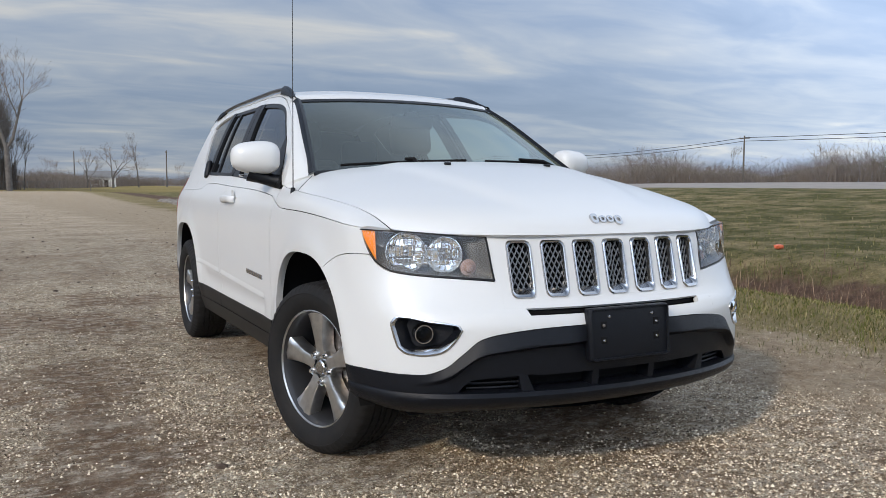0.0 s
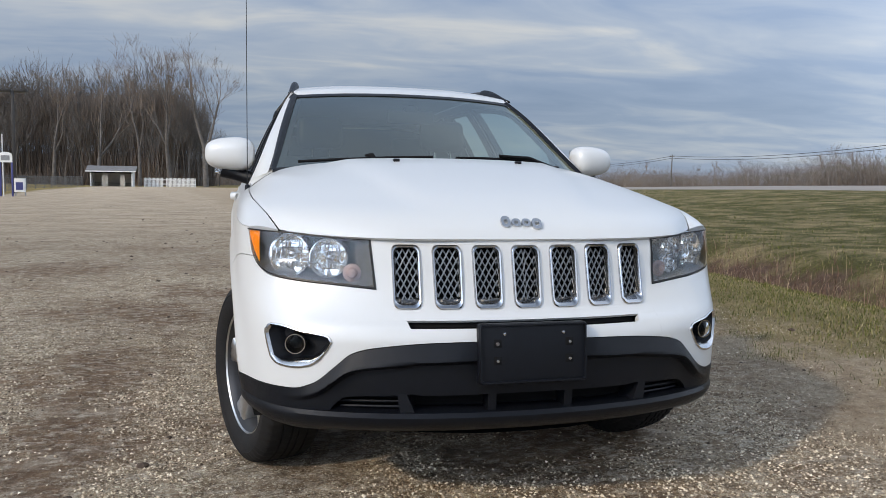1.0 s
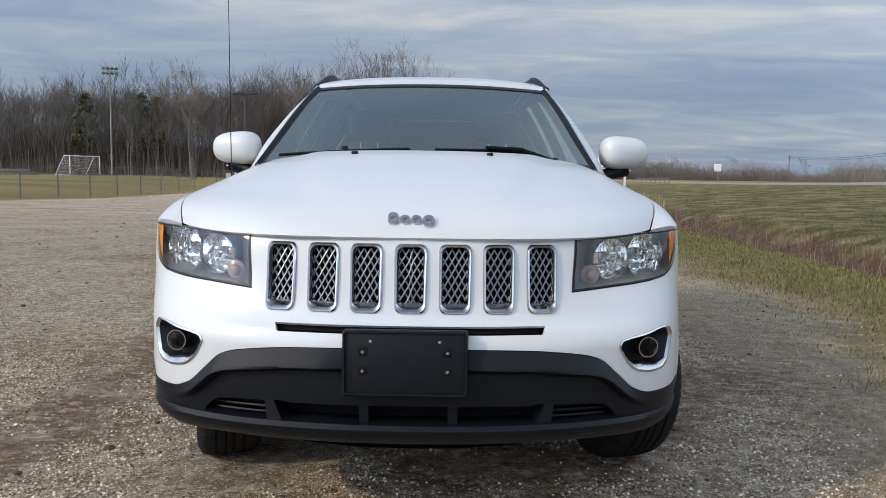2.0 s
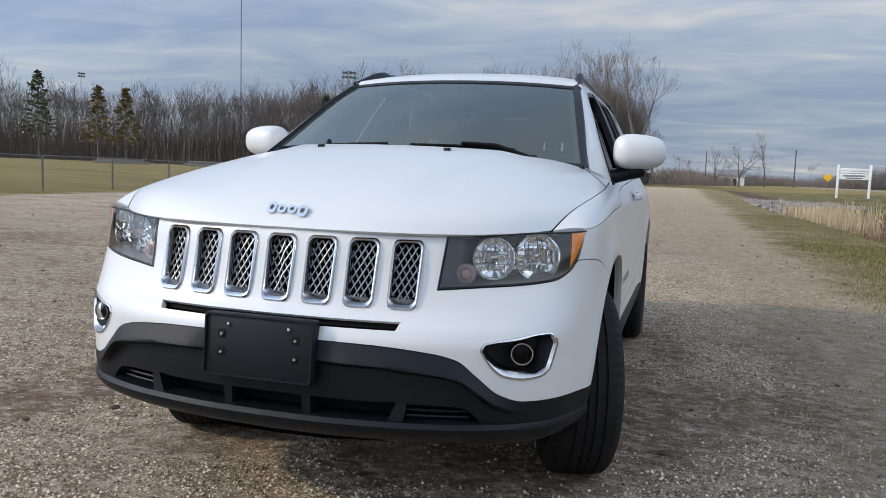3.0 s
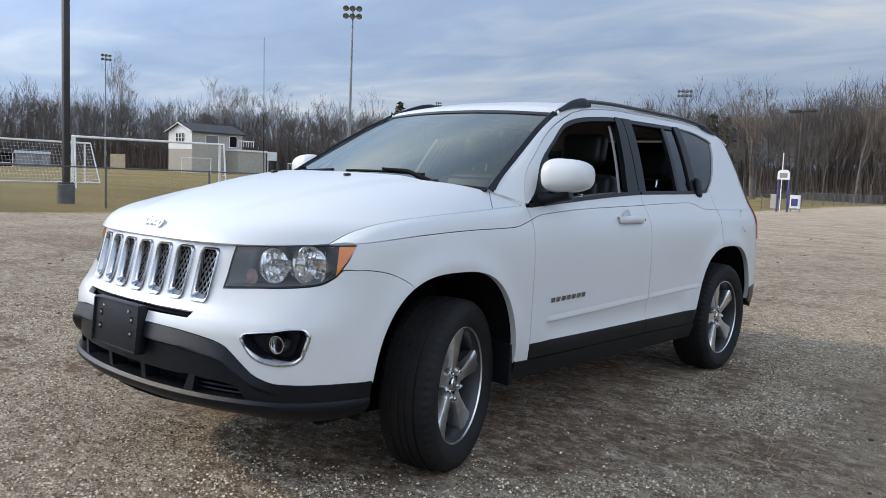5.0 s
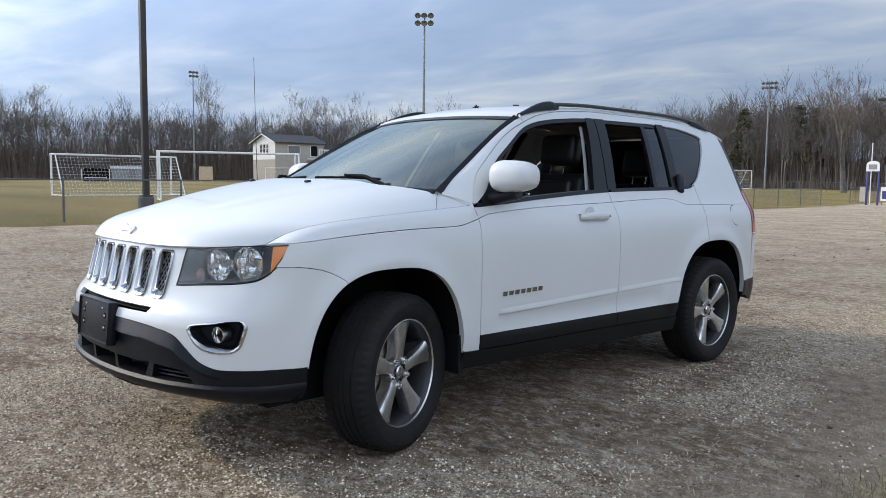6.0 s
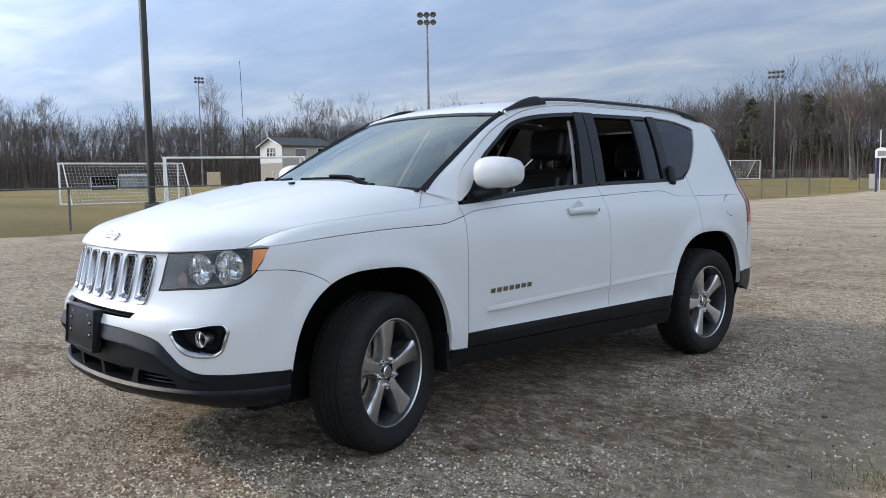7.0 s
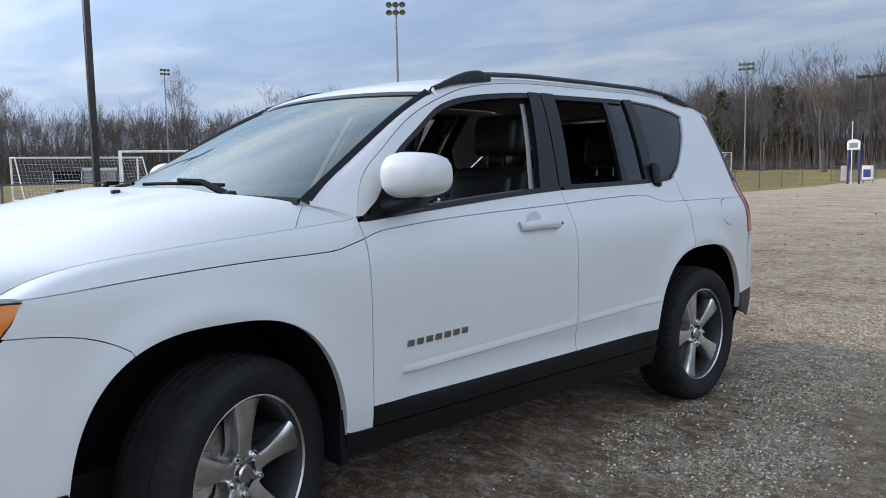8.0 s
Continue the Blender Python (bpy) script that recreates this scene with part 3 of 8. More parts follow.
# ---- lines of the body ----
GAP = 0.0015
CREASE = pchip([(-0.52, 0.914), (-0.23, 0.937), (0.06, 0.950), (0.33, 0.955), (0.46, 0.980), (0.56, 1.004), (1.545, 1.045), (2.12, 1.060), (2.20, 1.052), (2.30, 1.026), (2.4, 1.021), (3.3, 1.015)])
WAIST = pchip([(0.46, 1.045), (1.58, 1.113), (2.40, 1.131), (2.48, 1.143), (2.57, 1.183), (2.66, 1.257), (2.80, 1.405), (2.825, 1.448), (2.86, 1.453)])          # lower edge of the side windows
LIGHT_TOP = pchip([(0.50, 1.052), (0.58, 1.10), (0.70, 1.237), (0.86, 1.345), (1.04, 1.444), (1.18, 1.478), (1.33, 1.497), (1.61, 1.516), (2.30, 1.520), (2.55, 1.510), (2.74, 1.482), (2.81, 1.464), (2.835, 1.452), (2.86, 1.450)])
SEAM = pchip([(0.45, 1.010), (0.474, 1.052), (0.545, 1.175), (0.665, 1.268), (0.864, 1.394), (1.03, 1.462), (1.195, 1.512), (1.45, 1.548), (1.745, 1.562), (2.52, 1.558), (2.62, 1.552), (2.72, 1.53)])
ROOF_E = pchip([(0.95, 1.478), (1.05, 1.513), (1.2, 1.545), (1.45, 1.570), (1.745, 1.580), (2.5, 1.575), (2.9, 1.535), (3.1, 1.487), (3.2, 1.455)])
ROOF_C = pchip([(0.93, 1.508), (1.05, 1.545), (1.2, 1.575), (1.45, 1.596), (1.8, 1.605), (2.4, 1.600), (2.8, 1.575), (3.1, 1.530), (3.22, 1.505)])
SILL = pchip([(0.36, 0.385), (0.49, 0.377), (1.5, 0.362), (2.2, 0.345)])
DOOR_DARK = pchip([(0.36, 0.450), (0.5, 0.447), (2.2, 0.433)])
CLAD_TOP = pchip([(0, 0.602), (0.3, 0.596), (0.47, 0.580), (0.53, 0.563), (0.58, 0.520), (0.64, 0.468), (0.70, 0.447), (0.80, 0.444), (0.87, 0.442)])     # by x
LAMP_LO = pchip([(0.455, 0.741), (0.60, 0.752), (0.72, 0.760), (0.785, 0.772), (0.812, 0.800), (0.827, 0.855), (0.835, 0.90)])                 # by x along the outline
NOSE_TOP = pchip([(0, 0.889), (0.45, 0.890), (0.72, 0.899), (0.85, 0.905)])


def shell_low(y):
    a = max(arch(y, 0), arch(y, 1))
    return max(0.30, a + 0.02 if a else 0.0)


def skin_s(ss, lo, hi, rows=12, off=0.0):
    """Like skin(), with columns at arc lengths; lo and hi are functions of the outline's x and y."""
    verts, faces = [], []
    n = rows + 1
    for s in ss:
        x, y = float(np.interp(s, PS, PX)), float(np.interp(s, PS, PY))
        a, b = lo(x, y), hi(x, y)
        b = max(b, a + 0.0005)
        verts += [wrap(s, lerp(a, b, j / rows), off) for j in range(n)]
    for i in range(len(ss) - 1):
        faces += [(i * n + j, (i + 1) * n + j, (i + 1) * n + j + 1, i * n + j + 1) for j in range(rows)]
    return verts, faces


# ---- inner shell, so that the gaps between the panels are dark ----
cols = columns(-0.47, 3.1, 60)
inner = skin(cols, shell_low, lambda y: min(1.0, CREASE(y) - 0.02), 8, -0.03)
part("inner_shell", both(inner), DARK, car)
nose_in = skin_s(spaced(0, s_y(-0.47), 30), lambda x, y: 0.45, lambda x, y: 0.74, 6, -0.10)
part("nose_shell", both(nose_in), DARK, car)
part("underbody", box(-0.62, 0.62, -0.50, 3.2, 0.24, 0.40), DARK, car)
# unseen tray and axle, added to keep light off the ground below the nose
part("shade_tray", grid(lambda x, y: (x, y + 0.27 * (abs(x) / 0.6) ** 2.5 * (-0.5 - y) / 0.36, lerp(0.245, 0.305, (-0.5 - y) / 0.36)), spaced(-0.60, 0.60, 8), spaced(-0.86, -0.50, 6)), DARK, car, "black tray added under the engine to shade the ground")
part("front_axle", tube([(-0.60, 0.02, 0.27), (-0.3, 0.05, 0.24), (0.3, 0.05, 0.24), (0.60, 0.02, 0.27)], 0.035, 8), DARK, car)

# ---- front bumper with openings for the fog lamps ----
FOG_HI = pchip([(0.586, 0.594), (0.594, 0.608), (0.615, 0.614), (0.68, 0.624), (0.74, 0.634), (0.760, 0.634), (0.773, 0.612)])
FOG_LO = pchip([(0.586, 0.592), (0.600, 0.566), (0.624, 0.535), (0.65, 0.518), (0.70, 0.509), (0.735, 0.513), (0.757, 0.533), (0.773, 0.606)])
SIDE_SEAM = pchip([(-0.60, 0.826), (-0.50, 0.825), (-0.42, 0.815), (-0.36, 0.797), (-0.30, 0.765), (-0.28, 0.75)])


def bumper_top(x, y):
    if x < 0.452 and y < -0.5:
        return 0.636 if x < 0.366 else lerp(0.636, 0.657, smooth01(0.366, 0.380, x))
    if y < -0.5:
        return min(LAMP_LO(x), 0.826) - GAP
    return min(SIDE_SEAM(y), 0.826) - GAP


def bumper_low(x, y):
    return arch(y, 0) + 0.001 if y > -0.458 else CLAD_TOP(x) + 0.001


xs_a = [s_x(v) for v in spaced(0, 0.362, 20) + spaced(0.366, 0.382, 4) + spaced(0.395, 0.4519, 5)] + [s_x(v) for v in spaced(0.4521, 0.586, 14)]
xs_f = [s_x(v) for v in spaced(0.586, 0.773, 28)]
xs_b = [s_y(v) for v in columns(float(np.interp(s_x(0.773), PS, PY)) + 0.004, -0.292, 30)]


def bumper_bands(x, y):
    """Heights of the rows of one column: below, across and above the fog lamp opening."""
    a, b = bumper_low(x, y), bumper_top(x, y)
    b = max(b, a + 0.004)
    lo, hi = lerp(a, b, 0.45), lerp(a, b, 0.47)
    if y < -0.40:
        k = smooth01(0.52, 0.586, x) * (1 - smooth01(0.773, 0.83, x))
        xc = min(max(x, 0.586), 0.773)
        lo, hi = lerp(lo, FOG_LO(xc), k), lerp(hi, max(FOG_HI(xc), FOG_LO(xc) + 0.001), k)
    return spaced(a, lo, 8) + spaced(lo, hi, 2)[1:] + spaced(hi, b, 10)[1:]


verts, faces, all_s = [], [], xs_a + xs_f[1:] + xs_b
seam_i = min(range(len(all_s) - 1), key=lambda q: abs(all_s[q] - s_x(0.4519)))
f0, f1 = len(xs_a) - 1, len(xs_a) + len(xs_f) - 2
for s in all_s:
    x, y = float(np.interp(s, PS, PX)), float(np.interp(s, PS, PY))
    verts += [wrap(s, z) for z in bumper_bands(x, y)]
n = 21
for i in range(len(all_s) - 1):
    for j in range(n - 1):
        if not (f0 <= i < f1 and 8 <= j < 10) and not (i == seam_i and j >= 8):
            faces.append((i * n + j, (i + 1) * n + j, (i + 1) * n + j + 1, i * n + j + 1))
bm = bmesh.new()
me_tmp = bpy.data.meshes.new("tmp")
vv, ff = both((verts, faces))
me_tmp.from_pydata(vv, [], ff)
bm.from_mesh(me_tmp)
bpy.data.meshes.remove(me_tmp)
bmesh.ops.remove_doubles(bm, verts=[v for v in bm.verts if abs(v.co.x) < 0.0005], dist=0.0004)
solid(part("front_bumper", bm, PAINT, car, "smooth white painted bumper cover"), 0.02)

# ---- grille panel with seven slots ----
SLOTS = [(k * 0.1290, 0.0465 - 0.0010 * abs(k)) for k in range(-3, 4)]
SLOT_LO, SLOT_HI = 0.691, 0.872


def nose_at(x, z, off=0.0):
    s = s_x(abs(x))
    p = wrap(s, z, off)
    return (math.copysign(p[0], x) if x else 0.0, p[1], p[2])


def lean_x(x, z):
    """The outer slots lean: their feet stand a little nearer the middle."""
    t = min(max((z - SLOT_LO) / (SLOT_HI - SLOT_LO), 0.0), 1.0)
    return x - x * 0.028 * (1 - t) * (1 - smooth01(0.433, 0.4515, abs(x)))


def slot_at(x, z, off=0.0):
    return nose_at(lean_x(x, z), z, off)


gx = [-0.452]
for c, h in SLOTS:
    gx += spaced(gx[-1], c - h + 0.004, 3)[1:] + spaced(c - h + 0.004, c + h - 0.004, 6)[1:]
gx += spaced(gx[-1], 0.452, 4)[1:]
def grille_rows(x):
    return spaced(0.657, SLOT_LO + 0.004, 4) + spaced(SLOT_LO + 0.004, SLOT_HI - 0.004, 12)[1:] + spaced(SLOT_HI - 0.004, NOSE_TOP(abs(x)), 3)[1:]
verts = [slot_at(x, z) for x in gx for z in grille_rows(x)]
n = 20
faces = []
for i in range(len(gx) - 1):
    xm = (gx[i] + gx[i + 1]) / 2
    inside = any(abs(xm - c) < h - 0.004 for c, h in SLOTS)
    faces += [(i * n + j, (i + 1) * n + j, (i + 1) * n + j + 1, i * n + j + 1) for j in range(n - 1) if not (inside and 4 <= j < 16)]
grille = part("grille_panel", (verts, faces), PAINT, car, "white grille panel with seven upright slots")
solid(grille, 0.012)


def rounded(cx, cz, hw, hz, r, n=5, taper=0.0):
    """Points round a rounded rectangle, anticlockwise; taper narrows the foot."""
    out = []
    for qx, qz, a0 in ((1, 1, 0), (-1, 1, 90), (-1, -1, 180), (1, -1, 270)):
        for i in range(n + 1):
            a = radians(a0 + 90 * i / n)
            px, pz = qx * (hw - r) + r * math.cos(a), qz * (hz - r) + r * math.sin(a)
            px *= 1 - taper * (hz - pz) / (2 * hz)
            out.append((cx + px, cz + pz))
    return out


def slot_frame(c, h):
    cz, hz = (SLOT_LO + SLOT_HI) / 2, (SLOT_HI - SLOT_LO) / 2
    loops = []
    for grow, off, low in ((0.0035, -0.003, 0), (0.0025, 0.0045, 0), (-0.0005, 0.0080, 0), (-0.0045, 0.0065, 0.001), (-0.0070, 0.001, 0.003), (-0.0085, -0.016, 0.015)):
        pts = rounded(c, cz, h + grow, hz + grow, 0.020, 5, 0.05)
        loops.append([slot_at(x, z + low * (1 - smooth01(SLOT_LO, SLOT_LO + 0.05, z)), off) for x, z in pts])
    n = len(loops[0])
    verts = [p for l in loops for p in l]
    faces = []
    for j in range(len(loops) - 1):
        for i in range(n):
            a, b = j * n + i, j * n + (i + 1) % n
            faces.append((a, a + n, b + n, b))
    return verts, faces


def slot_mesh(c, h):
    """Crossed wires set back in a slot."""
    z0, z1, hw, off = SLOT_LO + 0.016, SLOT_HI - 0.004, h - 0.006, -0.018
    w, pitch, slope = 0.0026, 0.026, 1.65
    pairs = []
    for sgn in (1, -1):
        k = -8
        while k < 14:
            za = z0 - hw * slope + k * pitch * 1.3
            ends = []
            for t in spaced(-hw, hw, 8):
                z = za + (t + hw) * slope if sgn > 0 else za + (hw - t) * slope
                ends.append((t, z))
            run = [(t, z) for t, z in ends if z0 <= z <= z1]
            if len(run) > 1:
                pairs.append(tube([slot_at(c + t, z, off + 0.002 * sgn) for t, z in run], w, 5))
            k += 1
    return join(*pairs)


for c, h in SLOTS:
    fr = part("slot_frame", slot_frame(c, h), SLOT_CHROME, grille, "bright chrome slot surround")
    inner_loops = [[slot_at(x, z + low * (1 - smooth01(SLOT_LO, SLOT_LO + 0.05, z)), off) for x, z in rounded(c, (SLOT_LO + SLOT_HI) / 2, h - 0.0086, (SLOT_HI - SLOT_LO) / 2 - 0.0086, 0.018, 5, 0.05)] for off, low in ((-0.016, 0.015), (-0.030, 0.018))]
    m_ = len(inner_loops[0])
    part("slot_wall", (inner_loops[0] + inner_loops[1], [(i, i + m_, (i + 1) % m_ + m_, (i + 1) % m_) for i in range(m_)]), CLAD, fr)
    part("slot_mesh", slot_mesh(c, h), WIRE, grille, "grey wire mesh insert")
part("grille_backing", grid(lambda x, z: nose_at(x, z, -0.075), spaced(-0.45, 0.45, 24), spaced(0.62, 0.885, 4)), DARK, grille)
part("bumper_slot", grid(lambda x, z: nose_at(x, z, -0.03 if z < 0.65 else -0.045), spaced(-0.37, 0.37, 20), spaced(0.635, 0.672, 3)), DARK, car)

# white panel between the grille and the slanting inner end of each headlamp
LAMP_IN0, LAMP_IN1 = 0.474, 0.500


def lamp_inner(t):
    return lerp(LAMP_IN0, LAMP_IN1, t)


def lamp_cheek(k, t):
    x = lerp(0.452, lamp_inner(t) - 0.001, k)
    return wrap(s_x(x), lerp(LAMP_LO(max(x, 0.455)) - GAP, NOSE_TOP(x), t))


sided("lamp_cheek", grid(lamp_cheek, spaced(0, 1, 4), spaced(0, 1, 10)), PAINT, grille)

# ---- hood ----
HOOD_C = pchip([(0, 0.892), (0.02, 0.918), (0.05, 0.942), (0.10, 0.965), (0.26, 1.008), (0.48, 1.060), (0.73, 1.107), (0.88, 1.131), (1, 1.146)])
HOOD_E = pchip([(0, 0.908), (0.03, 0.926), (0.07, 0.947), (0.18, 0.977), (0.4, 1.002), (0.62, 1.017), (0.8, 1.029), (1, 1.042)])
HOOD_X = pchip([(0, 0.722), (0.08, 0.752), (0.2, 0.778), (0.4, 0.796), (0.7, 0.800), (1, 0.787)])


def hood_at(u, v):
    yf = -0.826 + 0.050 * u ** 2 + 0.212 * u ** 4.0
    yr = 0.015 + 0.430 * abs(u) ** 2.6
    zc, ze = HOOD_C(v), HOOD_E(v)
    au = abs(u)
    f = 0.24 * au ** 2 + 0.76 * au ** 8
    z = lerp(zc, ze, f)
    # raised centre panel that widens towards the windscreen
    edge = lerp(0.30, 0.56, v)
    z += 0.012 * (1 - smooth01(edge - 0.05, edge + 0.09, au)) * smooth01(0.06, 0.3, v)
    return (u * HOOD_X(v), lerp(yf, yr, v), z)


us = [math.copysign(1 - (1 - abs(q)) ** 1.5, q) for q in spaced(-1, 1, 72)]
vs = [0, .008, .018, .03, .05, .075] + spaced(0.1, 1, 34)
hood = part("hood", grid(hood_at, us, vs), PAINT, car, "white bonnet with a raised middle panel")
solid(hood, 0.012)
for sx in (-1, 1):
    u = sx * 0.25 / HOOD_X(0.88)
    p = Vector(hood_at(u, 0.885))
    part("washer_nozzle", moved(soft_box(-0.012, 0.012, -0.012, 0.014, -0.004, 0.010, 0.004), Matrix.Translation(p)), TRIM, hood, "small black washer nozzle")
# panel gap across the bonnet's rear corners
for sx in (-1, 1):
    def gap_line(k, w, sx=sx):
        p = Vector(hood_at(sx * lerp(1.0, 0.895, k), lerp(0.80, 1.0, k)))
        return (p.x + w * 0.0016, p.y, p.z + 0.0012)
    part("panel_gap", grid(gap_line, spaced(0, 1, 10), [-1, 1]), TRIM, hood, "dark panel gap")
# brand mark on the nose: four plain bright shapes
for k, (x0, x1, z0, z1) in enumerate(((-0.066, -0.038, -0.018, 0.022), (-0.033, -0.006, -0.016, 0.012), (-0.001, 0.026, -0.016, 0.012), (0.031, 0.062, -0.026, 0.012))):
    def on_hood(px, pz):
        v = 0.045 + (pz - 0.0) * 0.9
        p = Vector(hood_at(px / 0.73, max(v, 0.012)))
        return p
    cx, cz = (x0 + x1) / 2, (z0 + z1) / 2
    base = on_hood(cx, cz)
    m = Matrix.Translation(base + Vector((0, -0.004, 0.002))) @ pose(0, 0, 0, -38)
    hx, hz = (x1 - x0) / 2, (z1 - z0) / 2
    outer, inner_ = rounded(0, 0, hx, hz, min(hx, hz) * 0.8, 4), rounded(0, 0, hx * 0.45, hz * 0.42, min(hx, hz) * 0.3, 4)
    n = len(outer)
    vv = [(x, -0.005, z) for x, z in outer] + [(x, 0.006, z) for x, z in outer] + [(x, -0.005, z) for x, z in inner_] + [(x, 0.006, z) for x, z in inner_]
    ff = []
    for i in range(n):
        j = (i + 1) % n
        ff += [(i, i + n, j + n, j), (2 * n + j, 3 * n + j, 3 * n + i, 2 * n + i), (j, 2 * n + j, 2 * n + i, i)]
    part("badge_mark", moved((vv, ff), m), SATIN, hood, "plain bright metal badge shape")

# ---- upper wing strips and front wings ----
def hood_edge(v, out=0.004):
    p = Vector(hood_at(1.0, v))
    return p + Vector((out, 0, -0.001))


def wing_top(k, t):
    """k along from the lamp to the screen, t down from the bonnet's edge to the crease."""
    a = hood_edge(k)
    y = lerp(-0.530, 0.43, k)
    b = Vector(wrap(s_y(y), CREASE(y) + GAP))
    p = a.lerp(b, t)
    return tuple(p + Vector((0.010, 0, 0.006)) * math.sin(math.pi * t) ** 1.0)


sided("wing_top", grid(lambda k, t: wing_top(k, 1 - t), spaced(0, 1, 30), spaced(0, 1, 8)), PAINT, car)


def wing_low(y):
    a = arch(y, 0)
    if a:
        return a + 0.001
    return SILL(y) if y > 0.3 else 0.76


def wing_lo2(y):
    if y < -0.29:
        return SIDE_SEAM(y) + GAP
    return wing_low(y)


DOOR_F = 0.474
def wing_hi(y):
    x = float(np.interp(s_y(y), PS, PX))
    return min(CREASE(y) - GAP, LAMP_LO(x) - GAP) if x < 0.8345 else CREASE(y) - GAP


wing = skin(columns(-0.572, DOOR_F - GAP, 44), wing_lo2, wing_hi, 18)
# the dark lamp reaches round the corner: start the wing behind it
sided("front_wing", wing, PAINT, car)

# ---- doors ----
def door_gap_rear(z):
    return lerp(1.532, 1.592, (z - 0.37) / 0.68)


def door_panel(y0, y1, lo, hi, n, rows=16):
    return skin(columns(y0, y1, n), lo, hi, rows)


B_LINE = 1.560
front_doors = sided("front_door", door_panel(DOOR_F + GAP, B_LINE - GAP, lambda y: DOOR_DARK(y), lambda y: CREASE(y) - 0.0014, 40, 22), PAINT, car, "white front door")
rear_low = lambda y: max(DOOR_DARK(y), arch(y, 1) + 0.001)
rear_doors = sided("rear_door", door_panel(B_LINE + GAP, 2.498, rear_low, lambda y: CREASE(y) - 0.0014, 40, 22), PAINT, car, "white rear door")
for side, (fd, rd) in enumerate(zip(front_doors, rear_doors)):
    turn = (lambda p: p) if side == 0 else flip_x
    for door, y0, y1 in ((fd, DOOR_F + GAP, B_LINE - GAP), (rd, B_LINE + GAP, 2.498)):
        solid(part("door_top", turn(skin(columns(y0, y1, 30), lambda y: CREASE(y) + 0.0014, lambda y: WAIST(y) - 0.012, 5)), PAINT, door), 0.014)
        solid(part("waist_trim", turn(skin(columns(y0 + 0.02, y1 - (0.0 if y0 < 1 else 0.04), 30), lambda y: WAIST(y) - 0.012, lambda y: WAIST(y) + 0.006, 2, 0.004)), TRIM, door, "black window waist trim"), 0.02)
    solid(part("lower_trim", turn(skin(columns(DOOR_F + GAP, B_LINE - GAP, 20), lambda y: SILL(y) + 0.004, lambda y: DOOR_DARK(y), 4, 0.004)), SILL_BLACK, fd, "black lower door cladding"), 0.02)
    solid(part("lower_trim", turn(skin(columns(B_LINE + GAP, 2.178, 20), lambda y: SILL(y) + 0.004, lambda y: DOOR_DARK(y), 4, 0.004)), SILL_BLACK, rd, "black lower door cladding"), 0.02)
sided("side_sill", skin(columns(0.365, 2.196, 30), lambda y: lerp(0.300, 0.262, (y - 0.365) / 1.83), lambda y: SILL(y) - 0.001, 5, 0.006), SILL_BLACK, car, "black plastic side sill", 0.04)

# ---- rear quarter ----
quarter = skin(columns(2.502, 3.16, 40), lambda y: max(0.50, arch(y, 1) + 0.001) if y < 3.02 else lerp(0.50, 0.52, (y - 3.02)), lambda y: CREASE(y) - 0.0012, 18)
sided("rear_quarter", quarter, PAINT, car)


def pillar_low(y):
    return CREASE(y) + 0.0012


def pillar_high(y):
    return WAIST(y) - 0.004 if y < 2.86 else ROOF_E(y)


sided("rear_pillar", join(skin(columns(2.502, 2.8599, 40), pillar_low, lambda y: WAIST(y) - 0.002, 8), skin(columns(2.86, 3.16, 16), pillar_low, lambda y: ROOF_E(y) - 0.001, 24)), PAINT, car)
sided("door_frame", skin(columns(DOOR_F + GAP, 2.66, 90), lambda y: max(LIGHT_TOP(y), WAIST(y) - 0.006), lambda y: max(SEAM(y) - 0.0018, LIGHT_TOP(y) + 0.004), 6), PAINT, car)
sided("roof_side", skin(columns(1.03, 2.66, 54), lambda y: SEAM(y) + 0.0018, lambda y: ROOF_E(y), 6), PAINT, car)
sided("quarter_header", skin(columns(2.6601, 2.86, 14), lambda y: LIGHT_TOP(y), lambda y: ROOF_E(y), 8), PAINT, car)

# ---- screen pillars, windscreen, roof ----
SCREEN_EDGE = dense([(0.703, 0.325, 1.098), (0.668, 0.48, 1.192), (0.632, 0.65, 1.296), (0.595, 0.83, 1.400), (0.560, 1.01, 1.488)], 12)


def along(line, t):
    q = t * (len(line) - 1)
    i = min(int(q), len(line) - 2)
    return line[i].lerp(line[i + 1], q - i)


def seam_at(t):
    y = lerp(DOOR_F - 0.001, 1.03, t)
    return Vector(wrap(s_y(y), SEAM(y) + 0.0018))


def pillar(t, k):
    a, b = seam_at(t), along(SCREEN_EDGE, t)
    return tuple(a.lerp(b, k) + Vector((0.007, -0.004, 0.004)) * math.sin(math.pi * k))


sided("screen_pillar", grid(pillar, spaced(0, 1, 24), spaced(0, 1, 8)), PAINT, car, "", 0.02)
def foot(k, t):
    """Between the rear end of the upper wing and the door."""
    a = Vector(wing_top(1.0, 1 - t))
    zb = CREASE(DOOR_F) + GAP
    b = Vector(wrap(s_y(DOOR_F - GAP), lerp(zb, SEAM(DOOR_F), t)))
    return tuple(a.lerp(b, k))


def corner_fill(k, t):
    """Between the bonnet's rear corner and the pillar's foot."""
    a = Vector(hood_at(lerp(1.0, 0.885, k), 1.0)) + Vector((0.0, 0.0005, 0.0))
    return tuple(a.lerp(Vector(pillar(0.0, k)), t))


sided("pillar_foot", grid(lambda k, t: foot(k, t), spaced(0, 1, 6), spaced(0, 1, 6)), PAINT, car)
sided("pillar_corner", grid(lambda k, t: corner_fill(k, 1 - t), spaced(0, 1, 8), spaced(0, 1, 4)), PAINT, car)


